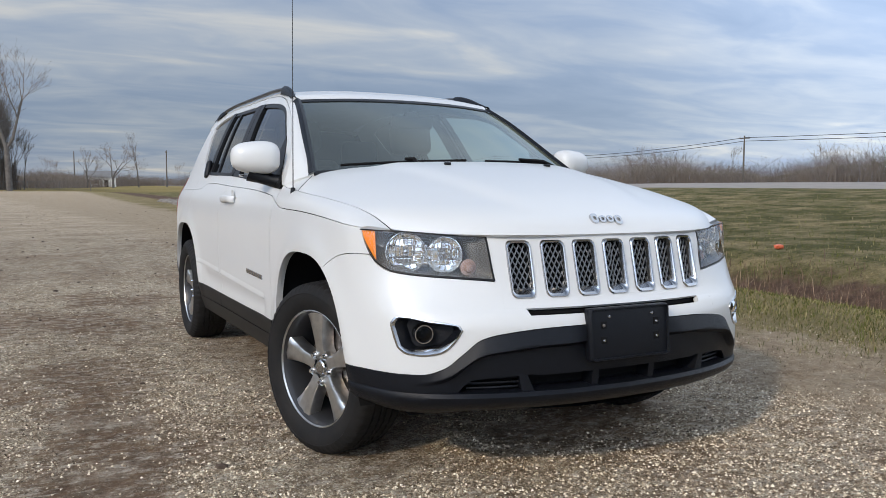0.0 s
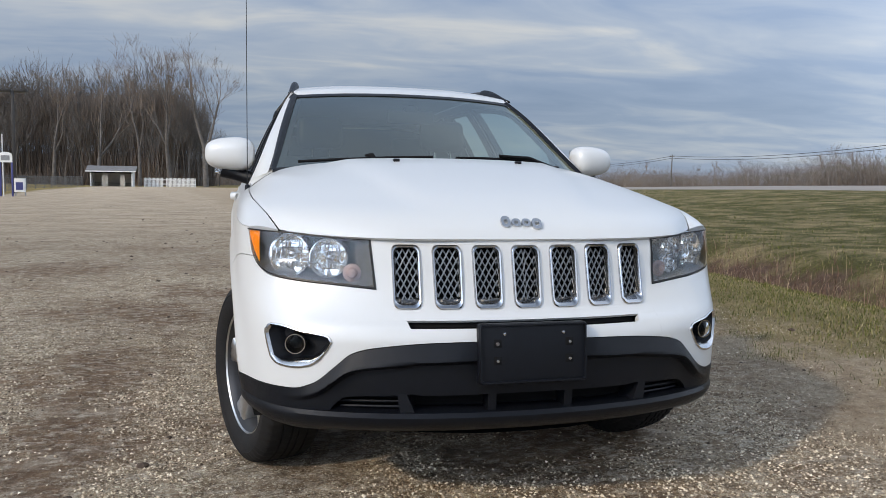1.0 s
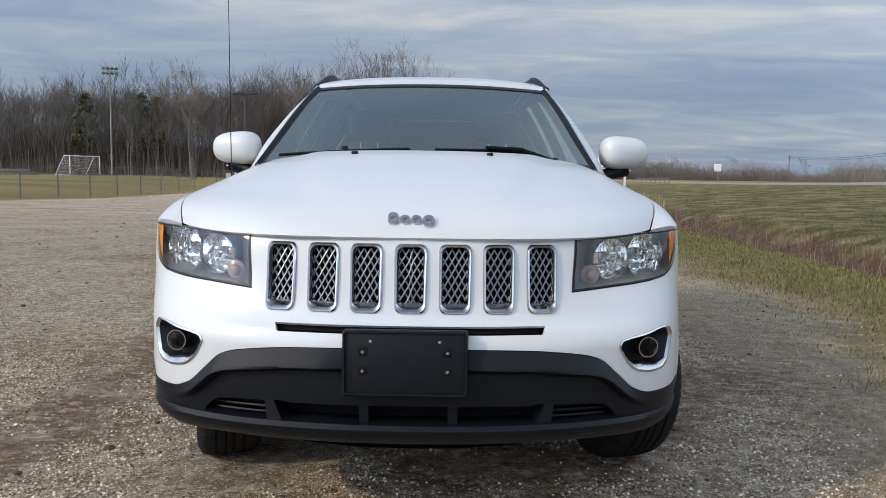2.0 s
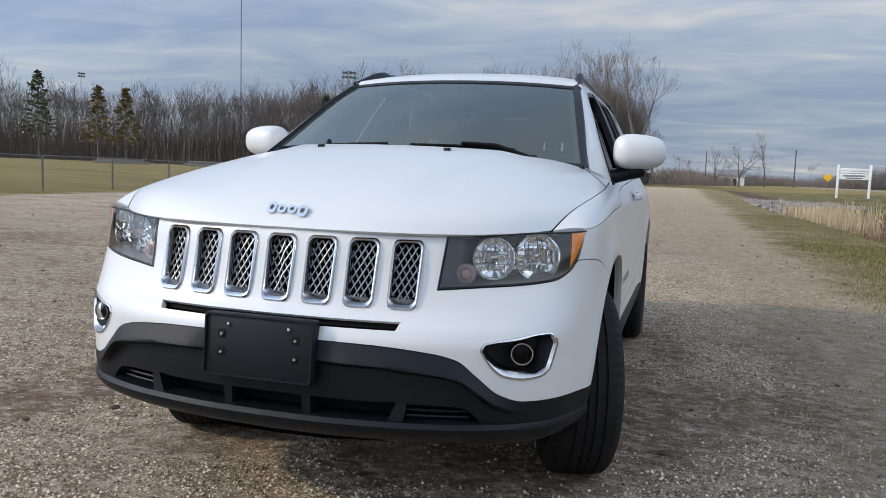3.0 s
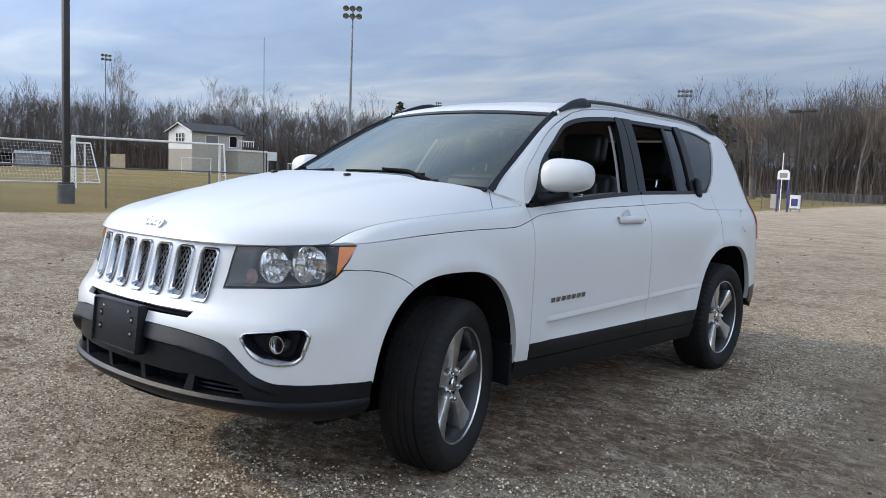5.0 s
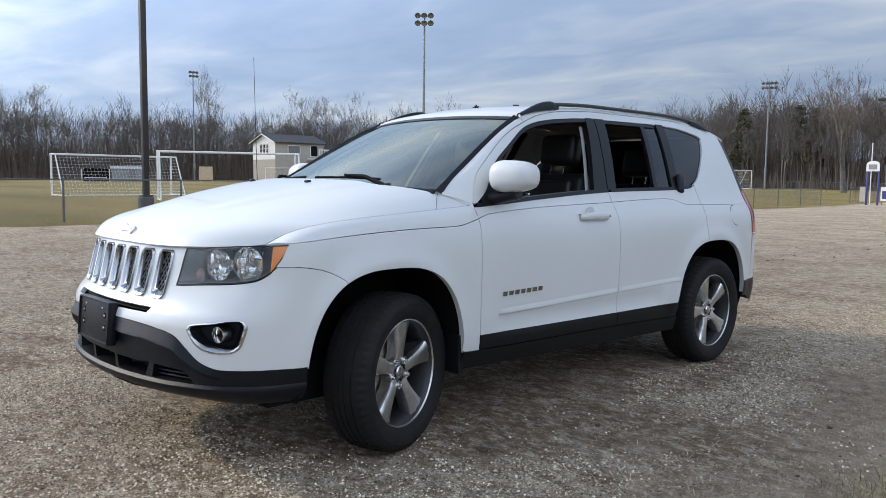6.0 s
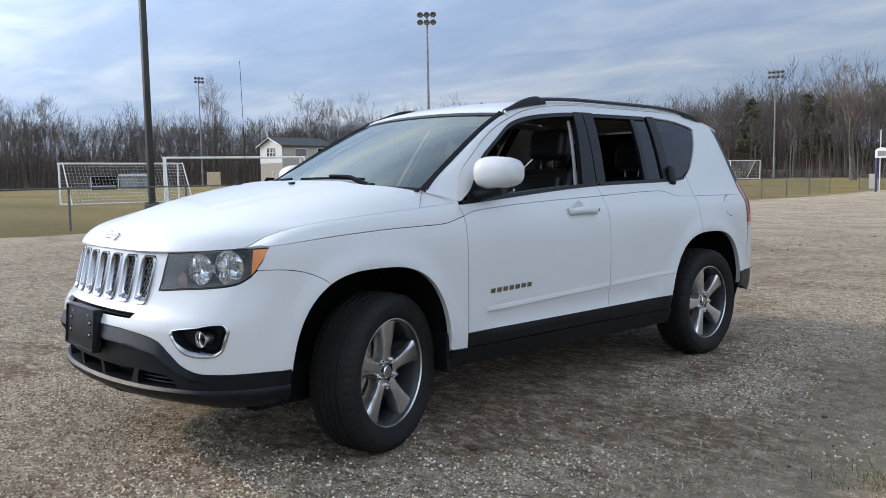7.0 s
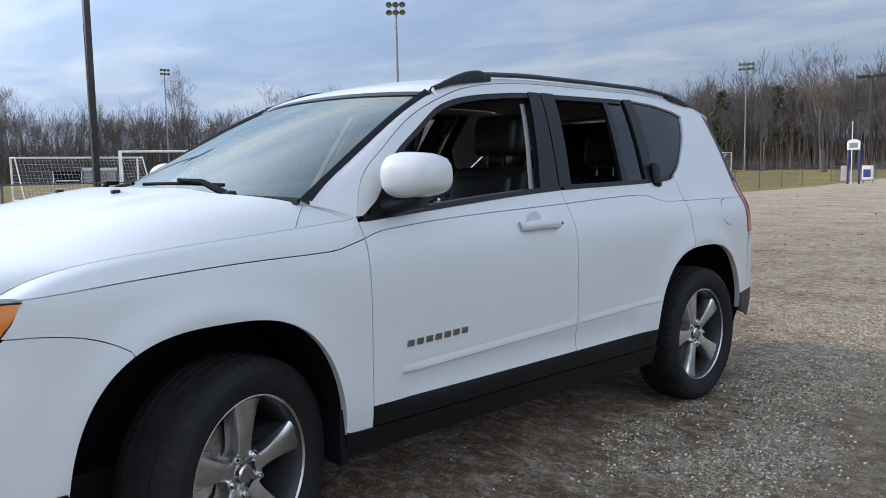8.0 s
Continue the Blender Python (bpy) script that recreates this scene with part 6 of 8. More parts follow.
def prisms(segs, n=3):
    """Arrays of vertices and quads for tapered n-sided segments."""
    a = np.array([s[0][:] for s in segs]); b = np.array([s[1][:] for s in segs])
    r0 = np.array([s[2] for s in segs])[:, None]; r1 = np.array([s[3] for s in segs])[:, None]
    d = b - a
    d /= np.linalg.norm(d, axis=1)[:, None] + 1e-9
    ref = np.where(np.abs(d[:, 2:3]) > 0.9, [[1.0, 0, 0]], [[0, 0, 1.0]])
    u = np.cross(d, ref); u /= np.linalg.norm(u, axis=1)[:, None]
    v = np.cross(d, u)
    m = len(segs)
    verts = np.zeros((m, 2 * n, 3))
    for k in range(n):
        c, s = math.cos(2 * math.pi * k / n), math.sin(2 * math.pi * k / n)
        verts[:, k] = a + (u * c + v * s) * r0
        verts[:, n + k] = b + (u * c + v * s) * r1
    q = np.array([[k, (k + 1) % n, n + (k + 1) % n, n + k] for k in range(n)])
    faces = (np.arange(m)[:, None, None] * 2 * n + q[None]).reshape(-1, 4)
    return verts.reshape(-1, 3), faces


def ribbons(segs, rng):
    """Arrays of vertices and quads: one tapered blade for each fine twig, turned at random."""
    a = np.array([s[0][:] for s in segs]); b = np.array([s[1][:] for s in segs])
    r0 = np.array([s[2] for s in segs])[:, None]; r1 = np.array([s[3] for s in segs])[:, None]
    d = b - a
    d /= np.linalg.norm(d, axis=1)[:, None] + 1e-9
    ref = np.array([[rng.gauss(0, 1), rng.gauss(0, 1), rng.gauss(0, 1)] for s in segs])
    u = np.cross(d, ref); u /= np.linalg.norm(u, axis=1)[:, None] + 1e-9
    verts = np.stack([a - u * r0, a + u * r0, b + u * r1, b - u * r1], 1).reshape(-1, 3)
    return verts, np.arange(4 * len(segs)).reshape(-1, 4)


def with_twigs(segs, fine, rng):
    """Limbs as prisms, the segments of level fine and above as blades."""
    v, f = prisms([s for s in segs if s[4] < fine])
    w, g = ribbons([s for s in segs if s[4] >= fine], rng)
    return np.concatenate([v, w]), np.concatenate([f, g + len(v)])


def big_mesh(name, verts, faces, material, smooth=False):
    """A mesh object from arrays of vertices and of faces with equally many corners."""
    me = bpy.data.meshes.new(name)
    k = faces.shape[1]
    me.vertices.add(len(verts)); me.loops.add(faces.size); me.polygons.add(len(faces))
    me.vertices.foreach_set("co", np.ascontiguousarray(verts, dtype=np.float32).ravel())
    me.loops.foreach_set("vertex_index", np.ascontiguousarray(faces, dtype=np.int32).ravel())
    me.polygons.foreach_set("loop_start", np.arange(0, faces.size, k, dtype=np.int32))
    me.update(calc_edges=True)
    me.validate()
    for p in me.polygons:
        p.use_smooth = smooth
    me.materials.append(material)
    return new(name, me)


def scattered(kinds, places):
    """Joins copies of (verts, faces) kinds at places (kind, x, y, z, turn, scale, stretch)."""
    vs, fs, k = [], [], 0
    for i, x, y, z, turn, sc, st in places:
        v, f = kinds[i]
        c, s = math.cos(turn) * sc, math.sin(turn) * sc
        w = np.empty_like(v)
        w[:, 0] = v[:, 0] * c - v[:, 1] * s + x
        w[:, 1] = v[:, 0] * s + v[:, 1] * c + y
        w[:, 2] = v[:, 2] * sc * st + z
        vs.append(w); fs.append(f + k)
        k += len(v)
    return np.concatenate(vs), np.concatenate(fs)


rng = random.Random(11)
WOOD_KINDS = []
for i in range(12):
    WOOD_KINDS.append(with_twigs(limbs(rng, rng.uniform(13.0, 15.5), rng.uniform(0.10, 0.17), 4, rng.uniform(0.26, 0.45), rng.uniform(14, 24), 0.05, 0.026, 1, 0.14), 2, rng))
EDGE = dense([(-158, -4), (-150, 26), (-138, 60), (-120, 88), (-95, 113), (-62, 110), (-38, 108), (-19, 107), (-7, 106), (-2, 118)], 20)


def wood_spot(depth):
    t = rng.random()
    p = along(EDGE, t)
    q = along(EDGE, min(t + 0.01, 1.0)) - along(EDGE, max(t - 0.01, 0.0))
    out = Vector((-q.y, q.x, 0)).normalized()
    return p + out * depth, t


places = []
for i in range(1050):
    depth = (rng.random() ** 1.2) * 34
    p, t = wood_spot(depth)
    sc = rng.uniform(0.80, 1.06) * (0.62 + 0.38 * smooth01(0, 8, depth)) * (0.96 + 0.10 * wobble(p.x, p.y, 0.06, 5.0))
    places.append((rng.randrange(12), p.x, p.y, ground_z(p.x, p.y) - 0.1, rng.random() * 6.28, sc, rng.uniform(0.95, 1.12)))
woods = big_mesh("woods", *scattered(WOOD_KINDS, places), BARK)
tagged(woods, "dense leafless winter wood of grey-brown trunks behind the field", "woods", kind="stuff")
segs = []
for i in range(105000):
    depth = 1 + rng.random() ** 0.8 * 36
    p, t = wood_spot(depth)
    if rng.random() < 0.25 * smooth01(0.52, 0.66, t):
        continue
    h = rng.uniform(0.8, 2.6) if depth < 4 else rng.uniform(1.5, 5.0) if rng.random() < 0.5 else rng.uniform(4, 11.0)
    h = min(h, lerp(10.0, 5.0, smooth01(0.52, 0.66, t)) * rng.uniform(0.6, 1.0))
    z = ground_z(p.x, p.y)
    r = rng.uniform(0.020, 0.055)
    lean_ = 0.18 if h < 3.5 else 0.11
    top = Vector((p.x + rng.gauss(0, lean_) * h, p.y + rng.gauss(0, lean_) * h, z + h))
    segs.append((Vector((p.x, p.y, z - 0.1)), top, r, r * 0.4, 0))
for i in range(80000):
    # fine twigs high up between the trees
    p, t = wood_spot(2 + rng.random() * 32)
    z = ground_z(p.x, p.y) + rng.uniform(4.5, 12.0) * (1 - 0.12 * rng.random())
    a = Vector((p.x, p.y, z))
    length = rng.uniform(0.9, 2.4)
    segs.append((a, a + Vector((rng.gauss(0, 0.32), rng.gauss(0, 0.32), 1.0)) * length, rng.uniform(0.010, 0.020), 0.006, 0))
thicket = big_mesh("thicket", *ribbons(segs, rng), BRAMBLE)
tagged(thicket, "brown leafless undergrowth filling the wood", "undergrowth", kind="stuff")

# single trees that stand out before the wood
def bare_tree(x, y, height, radius, seed, spread=24.0, trunk=0.30, label="", levels=6, up=0.09):
    r = random.Random(seed)
    segs = limbs(r, height, radius, levels, trunk, spread, 0.04, 0.013, 1, up)
    t = thing("tree", label or "tall leafless deciduous tree with grey forked limbs", "tree", "trees before the wood", at=(x, y, ground_z(x, y)))
    o = big_mesh("trunk", *prisms([s for s in segs if s[4] < 3], 6), BARK, True)
    o.parent = t
    o = big_mesh("crown", *with_twigs([s for s in segs if s[4] >= 3], 5, r), TWIG)
    o.parent = t
    return t


bare_tree(-4.3, 97, 15.9, 0.40, 3, 25, 0.30)
bare_tree(-8.6, 99.5, 15.0, 0.32, 5, 21, 0.34)
bare_tree(-16.8, 99, 13.3, 0.28, 8, 26, 0.26)
bare_tree(-12.0, 98.5, 12.9, 0.25, 9, 22, 0.32)
bare_tree(-29.7, 88.5, 10.6, 0.38, 17, 25, 0.24, "broad leafless tree with wide spreading limbs", 7, 0.05)
bare_tree(-22, 101, 13.3, 0.26, 21, 24, 0.3)
bare_tree(-137, 68, 16.8, 0.26, 30, 17, 0.25)
bare_tree(-128, 84, 14.6, 0.22, 31, 16, 0.3)
bare_tree(-125, 87, 13.8, 0.20, 32, 16, 0.3)
bare_tree(-120, 91, 15.0, 0.22, 34, 17, 0.3)
bare_tree(-152, 42, 16.8, 0.26, 36, 14, 0.3)
bare_tree(-128.5, 28, 15.5, 0.42, 33, 27, 0.14, "broad dense leafless tree at the wood's edge", 7, 0.05)


def pine(x, y, height, seed, needles):
    r = random.Random(seed)
    t = thing("pine_tree", "dark green pine among bare trees" if needles is NEEDLE else "olive brown pine among bare trees", "tree", "pines", at=(x, y, ground_z(x, y)))
    tv, tf = prisms([(Vector((0, 0, -0.2)), Vector((0, 0, height)), 0.18, 0.03, 0)], 6)
    o = big_mesh("trunk", tv, tf, BARK); o.parent = t
    vs, fs = [], []
    for i in range(64):
        f = (i + r.random()) / 64
        z = lerp(height * 0.30, height * 0.985, f)
        reach = ((1 - f) ** 0.75 * height * 0.25 + 0.25) * r.uniform(0.5, 1.1)
        a = i * 2.4 + r.gauss(0, 0.4)
        tip_ = Vector((reach * math.cos(a), reach * math.sin(a), z - 0.16 * reach))
        for q in range(9):
            c = Vector((0, 0, z)).lerp(tip_, r.uniform(0.35, 1.05)) + Vector((r.gauss(0, 0.12), r.gauss(0, 0.12), r.gauss(0, 0.08)))
            w = r.uniform(0.22, 0.48)
            e = Vector((r.gauss(0, 1), r.gauss(0, 1), r.gauss(0, 0.35))).normalized() * w
            g = Vector((r.gauss(0, 1), r.gauss(0, 1), r.gauss(0, 0.6))).normalized() * w * 0.4
            k = len(vs)
            vs += [c - e - g, c + e - g, c + e * 1.2 + g, c - e + g]
            fs.append((k, k + 1, k + 2, k + 3))
    o = big_mesh("crown", np.array([v[:] for v in vs]), np.array(fs), needles); o.parent = t


OLIVE = mat("browned_needles", (0.15, 0.112, 0.045), 0.9, var=0.3, scale=2.0)
for x, y, h, sd, nd in ((-95, 98, 13.8, 1, NEEDLE), (-89, 104, 12.2, 2, OLIVE), (-86, 107, 12.2, 3, OLIVE), (-46, 115, 12.2, 4, NEEDLE), (-53.5, 113.5, 12.0, 5, NEEDLE), (-43.8, 116, 11.8, 6, OLIVE)):
    pine(x, y, h, sd, nd)

# trees standing far off at the end of the lot
bare_tree(12.9, 178, 9.5, 0.30, 41, 34, 0.20, "distant round-crowned leafless tree", 6, 0.03)
bare_tree(18.6, 184, 12.5, 0.20, 42, 17, 0.25, "distant slender leafless tree", 5, 0.12)
bare_tree(8.3, 186, 8.5, 0.18, 43, 24, 0.16, "distant low leafless tree", 5, 0.10)

# far brush beyond the road and at the end of the lot
segs = []
BRUSH = dense([(104, 35), (106, 80), (108, 130), (118, 240), (70, 262), (20, 250), (2, 205), (-8, 150)], 20)
for i in range(36000):
    t = rng.random()
    p = along(BRUSH, t)
    x, y = p.x + rng.uniform(-9, 9), p.y + rng.uniform(-9, 9)
    clump = 0.6 + 0.55 * wobble(x, y, 0.05, 2.2) + 0.25 * wobble(x, y, 0.2, 3.0)
    h = max(0.8, rng.uniform(1.8, 7.0) * max(clump, 0.25) * 1.25)
    if x < 40 and y > 140:
        h *= 0.62
    z = ground_z(x, y) - 0.2
    r = rng.uniform(0.022, 0.055)
    m = Vector((x + rng.gauss(0, 0.3), y + rng.gauss(0, 0.3), z + h * 0.55))
    segs.append((Vector((x, y, z)), m, r, r * 0.7, 0))
    for q in range(2):
        segs.append((m, m + Vector((rng.gauss(0, 0.30), rng.gauss(0, 0.30), rng.uniform(0.3, 0.5))) * h, r * 0.55, r * 0.25, 1))
BRUSHWOOD = mat("pale_brushwood", (0.165, 0.138, 0.118), 0.95, var=0.3, scale=1.0, var2=0.25, scale2=0.06)
brush = big_mesh("far_brush", *ribbons(segs, rng), BRUSHWOOD)
tagged(brush, "distant leafless brush and scrub along the road", "brush", kind="stuff")
places = []
for i in range(30):
    t = rng.random()
    p = along(BRUSH, t)
    places.append((rng.randrange(12), p.x + rng.uniform(-6, 6), p.y + rng.uniform(-6, 6), ground_z(p.x, p.y), rng.random() * 6.28, rng.uniform(0.40, 0.62), 1.0))
far_trees = big_mesh("far_trees", *scattered(WOOD_KINDS, places), TWIG)
tagged(far_trees, "distant small bare trees in the hedgerow", "trees", kind="stuff")

# ---- fences, poles, goals, buildings ----
GALV = mat("galvanised_steel", (0.23, 0.235, 0.24), 0.5, 0.5, var=0.15, scale=6)
FENCE = mat("weathered_fence_steel", (0.125, 0.127, 0.13), 0.6, 0.3, var=0.15, scale=6)
POLE_DARK = mat("dark_bronze_pole", (0.035, 0.032, 0.030), 0.55, 0.3, var=0.2, scale=2)
CONCRETE = mat("dark_concrete", (0.09, 0.088, 0.085), 0.9, var=0.2, scale=6, bump=0.004, bscale=30)
WHITE = mat("weathered_white_paint", (0.72, 0.72, 0.70), 0.6, var=0.08, scale=3)
SIDING = mat("beige_siding", (0.38, 0.35, 0.30), 0.8, var=0.08, scale=2)
SHINGLE = mat("dark_shingles", (0.05, 0.052, 0.056), 0.9, var=0.25, scale=4)
SHED_ROOF = mat("grey_roofing", (0.17, 0.168, 0.165), 0.85, var=0.15, scale=3)
PLY = mat("weathered_plywood", (0.48, 0.38, 0.25), 0.85, var=0.15, scale=3)
NETTING = mat("goal_net", (0.62, 0.62, 0.60), 0.9)
BLUE = mat("blue_post_paint", (0.035, 0.04, 0.16), 0.5)
ASPHALT = mat("pale_asphalt", (0.27, 0.24, 0.21), 0.9, var=0.12, scale=1.0)
STONE = mat("riprap_stone", (0.215, 0.19, 0.16), 0.9, var=0.25, scale=5)


def fence_run(name, label, a, b, step=3.05, high=1.07):
    """Chain-link fence from a to b: posts, top rail and woven wire."""
    a, b = Vector((*a, 0)), Vector((*b, 0))
    d = b - a
    length = d.length
    d.normalize()
    g = lambda s, z: tuple(Vector((a.x + d.x * s, a.y + d.y * s, ground_z(a.x + d.x * s, a.y + d.y * s) + z)))
    f = thing(name, label, "fence", "chain-link fences")
    n = max(1, round(length / step))
    for i in range(n + 1):
        s = length * i / n
        part("fence_post", tube([g(s, -0.1), g(s, high + 0.03)], 0.030, 8), FENCE, f)
    part("top_rail", tube([g(length * i / n, high) for i in range(n + 1)], 0.021, 6), FENCE, f)
    segs, pitch = [], 0.085
    k = int(length / pitch)
    for i in range(-int(high / pitch), k):
        for sgn in (1, -1):
            s0 = i * pitch if sgn > 0 else i * pitch + high
            s1 = s0 + sgn * high
            z0, z1 = 0.03, high
            if s0 < 0 or s1 < 0 or s0 > length or s1 > length:
                continue
            segs.append((Vector(g(s0, z0)), Vector(g(s1, z1)), 0.0022, 0.0022, 0))
    o = big_mesh("wire_mesh", *prisms(segs), FENCE)
    o.parent = f
    return f


fence_run("fence", "galvanised chain-link fence along the sports field", (-17.9, -14), (-17.4, 51))
fence_run("fence", "galvanised chain-link fence beyond the sign posts", (-17.4, 56), (-17.2, 92))
fence_run("fence", "galvanised chain-link fence at the lot's far end", (-6, 104), (4.3, 104))
fence_run("fence", "galvanised chain-link fence before the wood", (-52, 93), (-17.4, 92.5))


def lot_lamp(x, y, high, label, base=True):
    t = thing("lamp_post", label, "lamp post", "lamp posts", at=(x, y, ground_z(x, y)))
    if base:
        part("concrete_base", moved(lathe([(0.0, 0.56), (0.20, 0.56), (0.23, 0.53), (0.24, -0.1)], 20, "z"), Matrix()), CONCRETE, t, "dark concrete footing")
    part("pole", join(soft_box(-0.085, 0.085, -0.085, 0.085, 0.55 if base else -0.1, high, 0.012)), POLE_DARK, t, "square dark bronze pole")
    part("flange", soft_box(-0.16, 0.16, -0.16, 0.16, 0.56, 0.61, 0.01), POLE_DARK, t)
    for sx in (-1, 1):
        arm = part("lamp_head", moved(soft_box(sx * 0.55 - 0.42, sx * 0.55 + 0.42, -0.22, 0.22, high - 0.10, high + 0.10, 0.03), Matrix()), POLE_DARK, t, "flat box lamp head")
        part("lamp_lens", soft_box(sx * 0.55 - 0.30, sx * 0.55 + 0.30, -0.16, 0.16, high - 0.115, high - 0.095, 0.005), CABIN, arm)


lot_lamp(-20.3, 7.75, 8.2, "tall dark lamp post on a round concrete base")
lot_lamp(-16.1, 59.5, 7.25, "dark lamp post with twin box heads", False)


def flood_pole(x, y, top, heads, label, turn):
    t = thing("floodlight_pole", label, "floodlight", "floodlight poles", at=(x, y, ground_z(x, y)), turn=turn)
    h = top - ground_z(x, y)
    part("pole", lathe([(0.0, h), (0.075, h), (0.16, -0.2)], 10, "z"), GALV, t)
    part("control_box", soft_box(-0.2, 0.2, -0.30, -0.10, 2.2, 3.0, 0.02), GALV, t)
    rows = 2
    for r in range(rows):
        z = h - 0.15 - 0.66 * r
        part("crossarm", soft_box(-0.14 - 0.62 * (heads / 2 - 0.5), 0.14 + 0.62 * (heads / 2 - 0.5), -0.05, 0.05, z - 0.05, z + 0.05, 0.01), GALV, t)
        for i in range(heads):
            x0 = (i - (heads - 1) / 2) * 0.58
            part("lamp_head", moved(lathe([(0.0, 0.22), (0.10, 0.2), (0.15, 0.05), (0.28, -0.18), (0.25, -0.19), (0.0, -0.08)], 12, "z"), Matrix.Translation((x0, -0.28, z + 0.05)) @ pose(0, 0, 0, -50, 0, 0)), GALV, t, "round floodlight head")


flood_pole(-50.6, 46.0, 15.9, 3, "tall steel floodlight pole with two lamp rows", 45)
flood_pole(-47.9, 109.0, 15.5, 4, "tall steel floodlight pole before the wood", 200)
flood_pole(-128.5, 61.6, 19.5, 3, "distant steel floodlight pole", 80)
flood_pole(-139.0, 157.5, 21.3, 3, "distant steel floodlight pole over the wood", 60)


def soccer_goal(x, y, turn, wide=7.32, high=2.44, deep=2.0, label="white soccer goal with net", netted=True):
    """Posts at local x = 0 and wide, net towards local +y."""
    t = thing("soccer_goal", label, "goal", "soccer goals", at=(x, y, ground_z(x, y)), turn=turn)
    for px in (0, wide):
        part("goal_post", tube([(px, 0, -0.05), (px, 0, high)], 0.06, 10), WHITE, t)
        part("side_stay", tube([(px, 0.75, high), (px, deep, 0.04)], 0.04, 8), WHITE, t)
        part("top_stay", tube([(px, 0, high), (px, 0.75, high)], 0.04, 8), WHITE, t)
        part("ground_bar", tube([(px, 0, 0.04), (px, deep, 0.04)], 0.04, 8), WHITE, t)
    part("crossbar", tube([(-0.06, 0, high), (wide + 0.06, 0, high)], 0.06, 10), WHITE, t)
    if netted:
        part("back_bar", tube([(0, deep, 0.04), (wide, deep, 0.04)], 0.04, 8), WHITE, t)
    segs = []
    p = 0.20
    n = int(wide / p) if netted else 1
    prof = [(0.0, high), (0.75, high), (deep, 0.05)]
    for i in range(n + 1):
        px = wide * i / n
        for a, b in zip(prof, prof[1:]):
            segs.append((Vector((px, a[0], a[1])), Vector((px, b[0], b[1])), 0.006, 0.006, 0))
    for k in range(13):
        f = k / 12
        y0, z0 = lerp(0.75, deep, f), lerp(high, 0.05, f)
        if netted:
            segs.append((Vector((0, y0, z0)), Vector((wide, y0, z0)), 0.006, 0.006, 0))
        for px in (0, wide):
            segs.append((Vector((px, 0, lerp(high, 0.05, f))), Vector((px, lerp(0.75, deep, f), lerp(high, 0.05, f))), 0.006, 0.006, 0))
    for k in range(4 if netted else 0):
        segs.append((Vector((0, 0.2 * k, high)), Vector((wide, 0.2 * k, high)), 0.006, 0.006, 0))
    o = big_mesh("net", *prisms(segs), NETTING)
    o.parent = t


soccer_goal(-46.6, 20.4, -90, label="white soccer goal with net facing the field")
soccer_goal(-33.4, 21.4, 252, 7.0, deep=1.3, label="white soccer goal with a bare back frame", netted=False)
soccer_goal(-47.3, 95.3, 83, 6.6, label="white soccer goal before the far wood")
soccer_goal(-112, 66, 60, 4.5, 2.4, label="distant white soccer goal by the press box")
soccer_goal(-108, 84, 20, 6.0, 2.2, label="distant white soccer goal behind the press box")


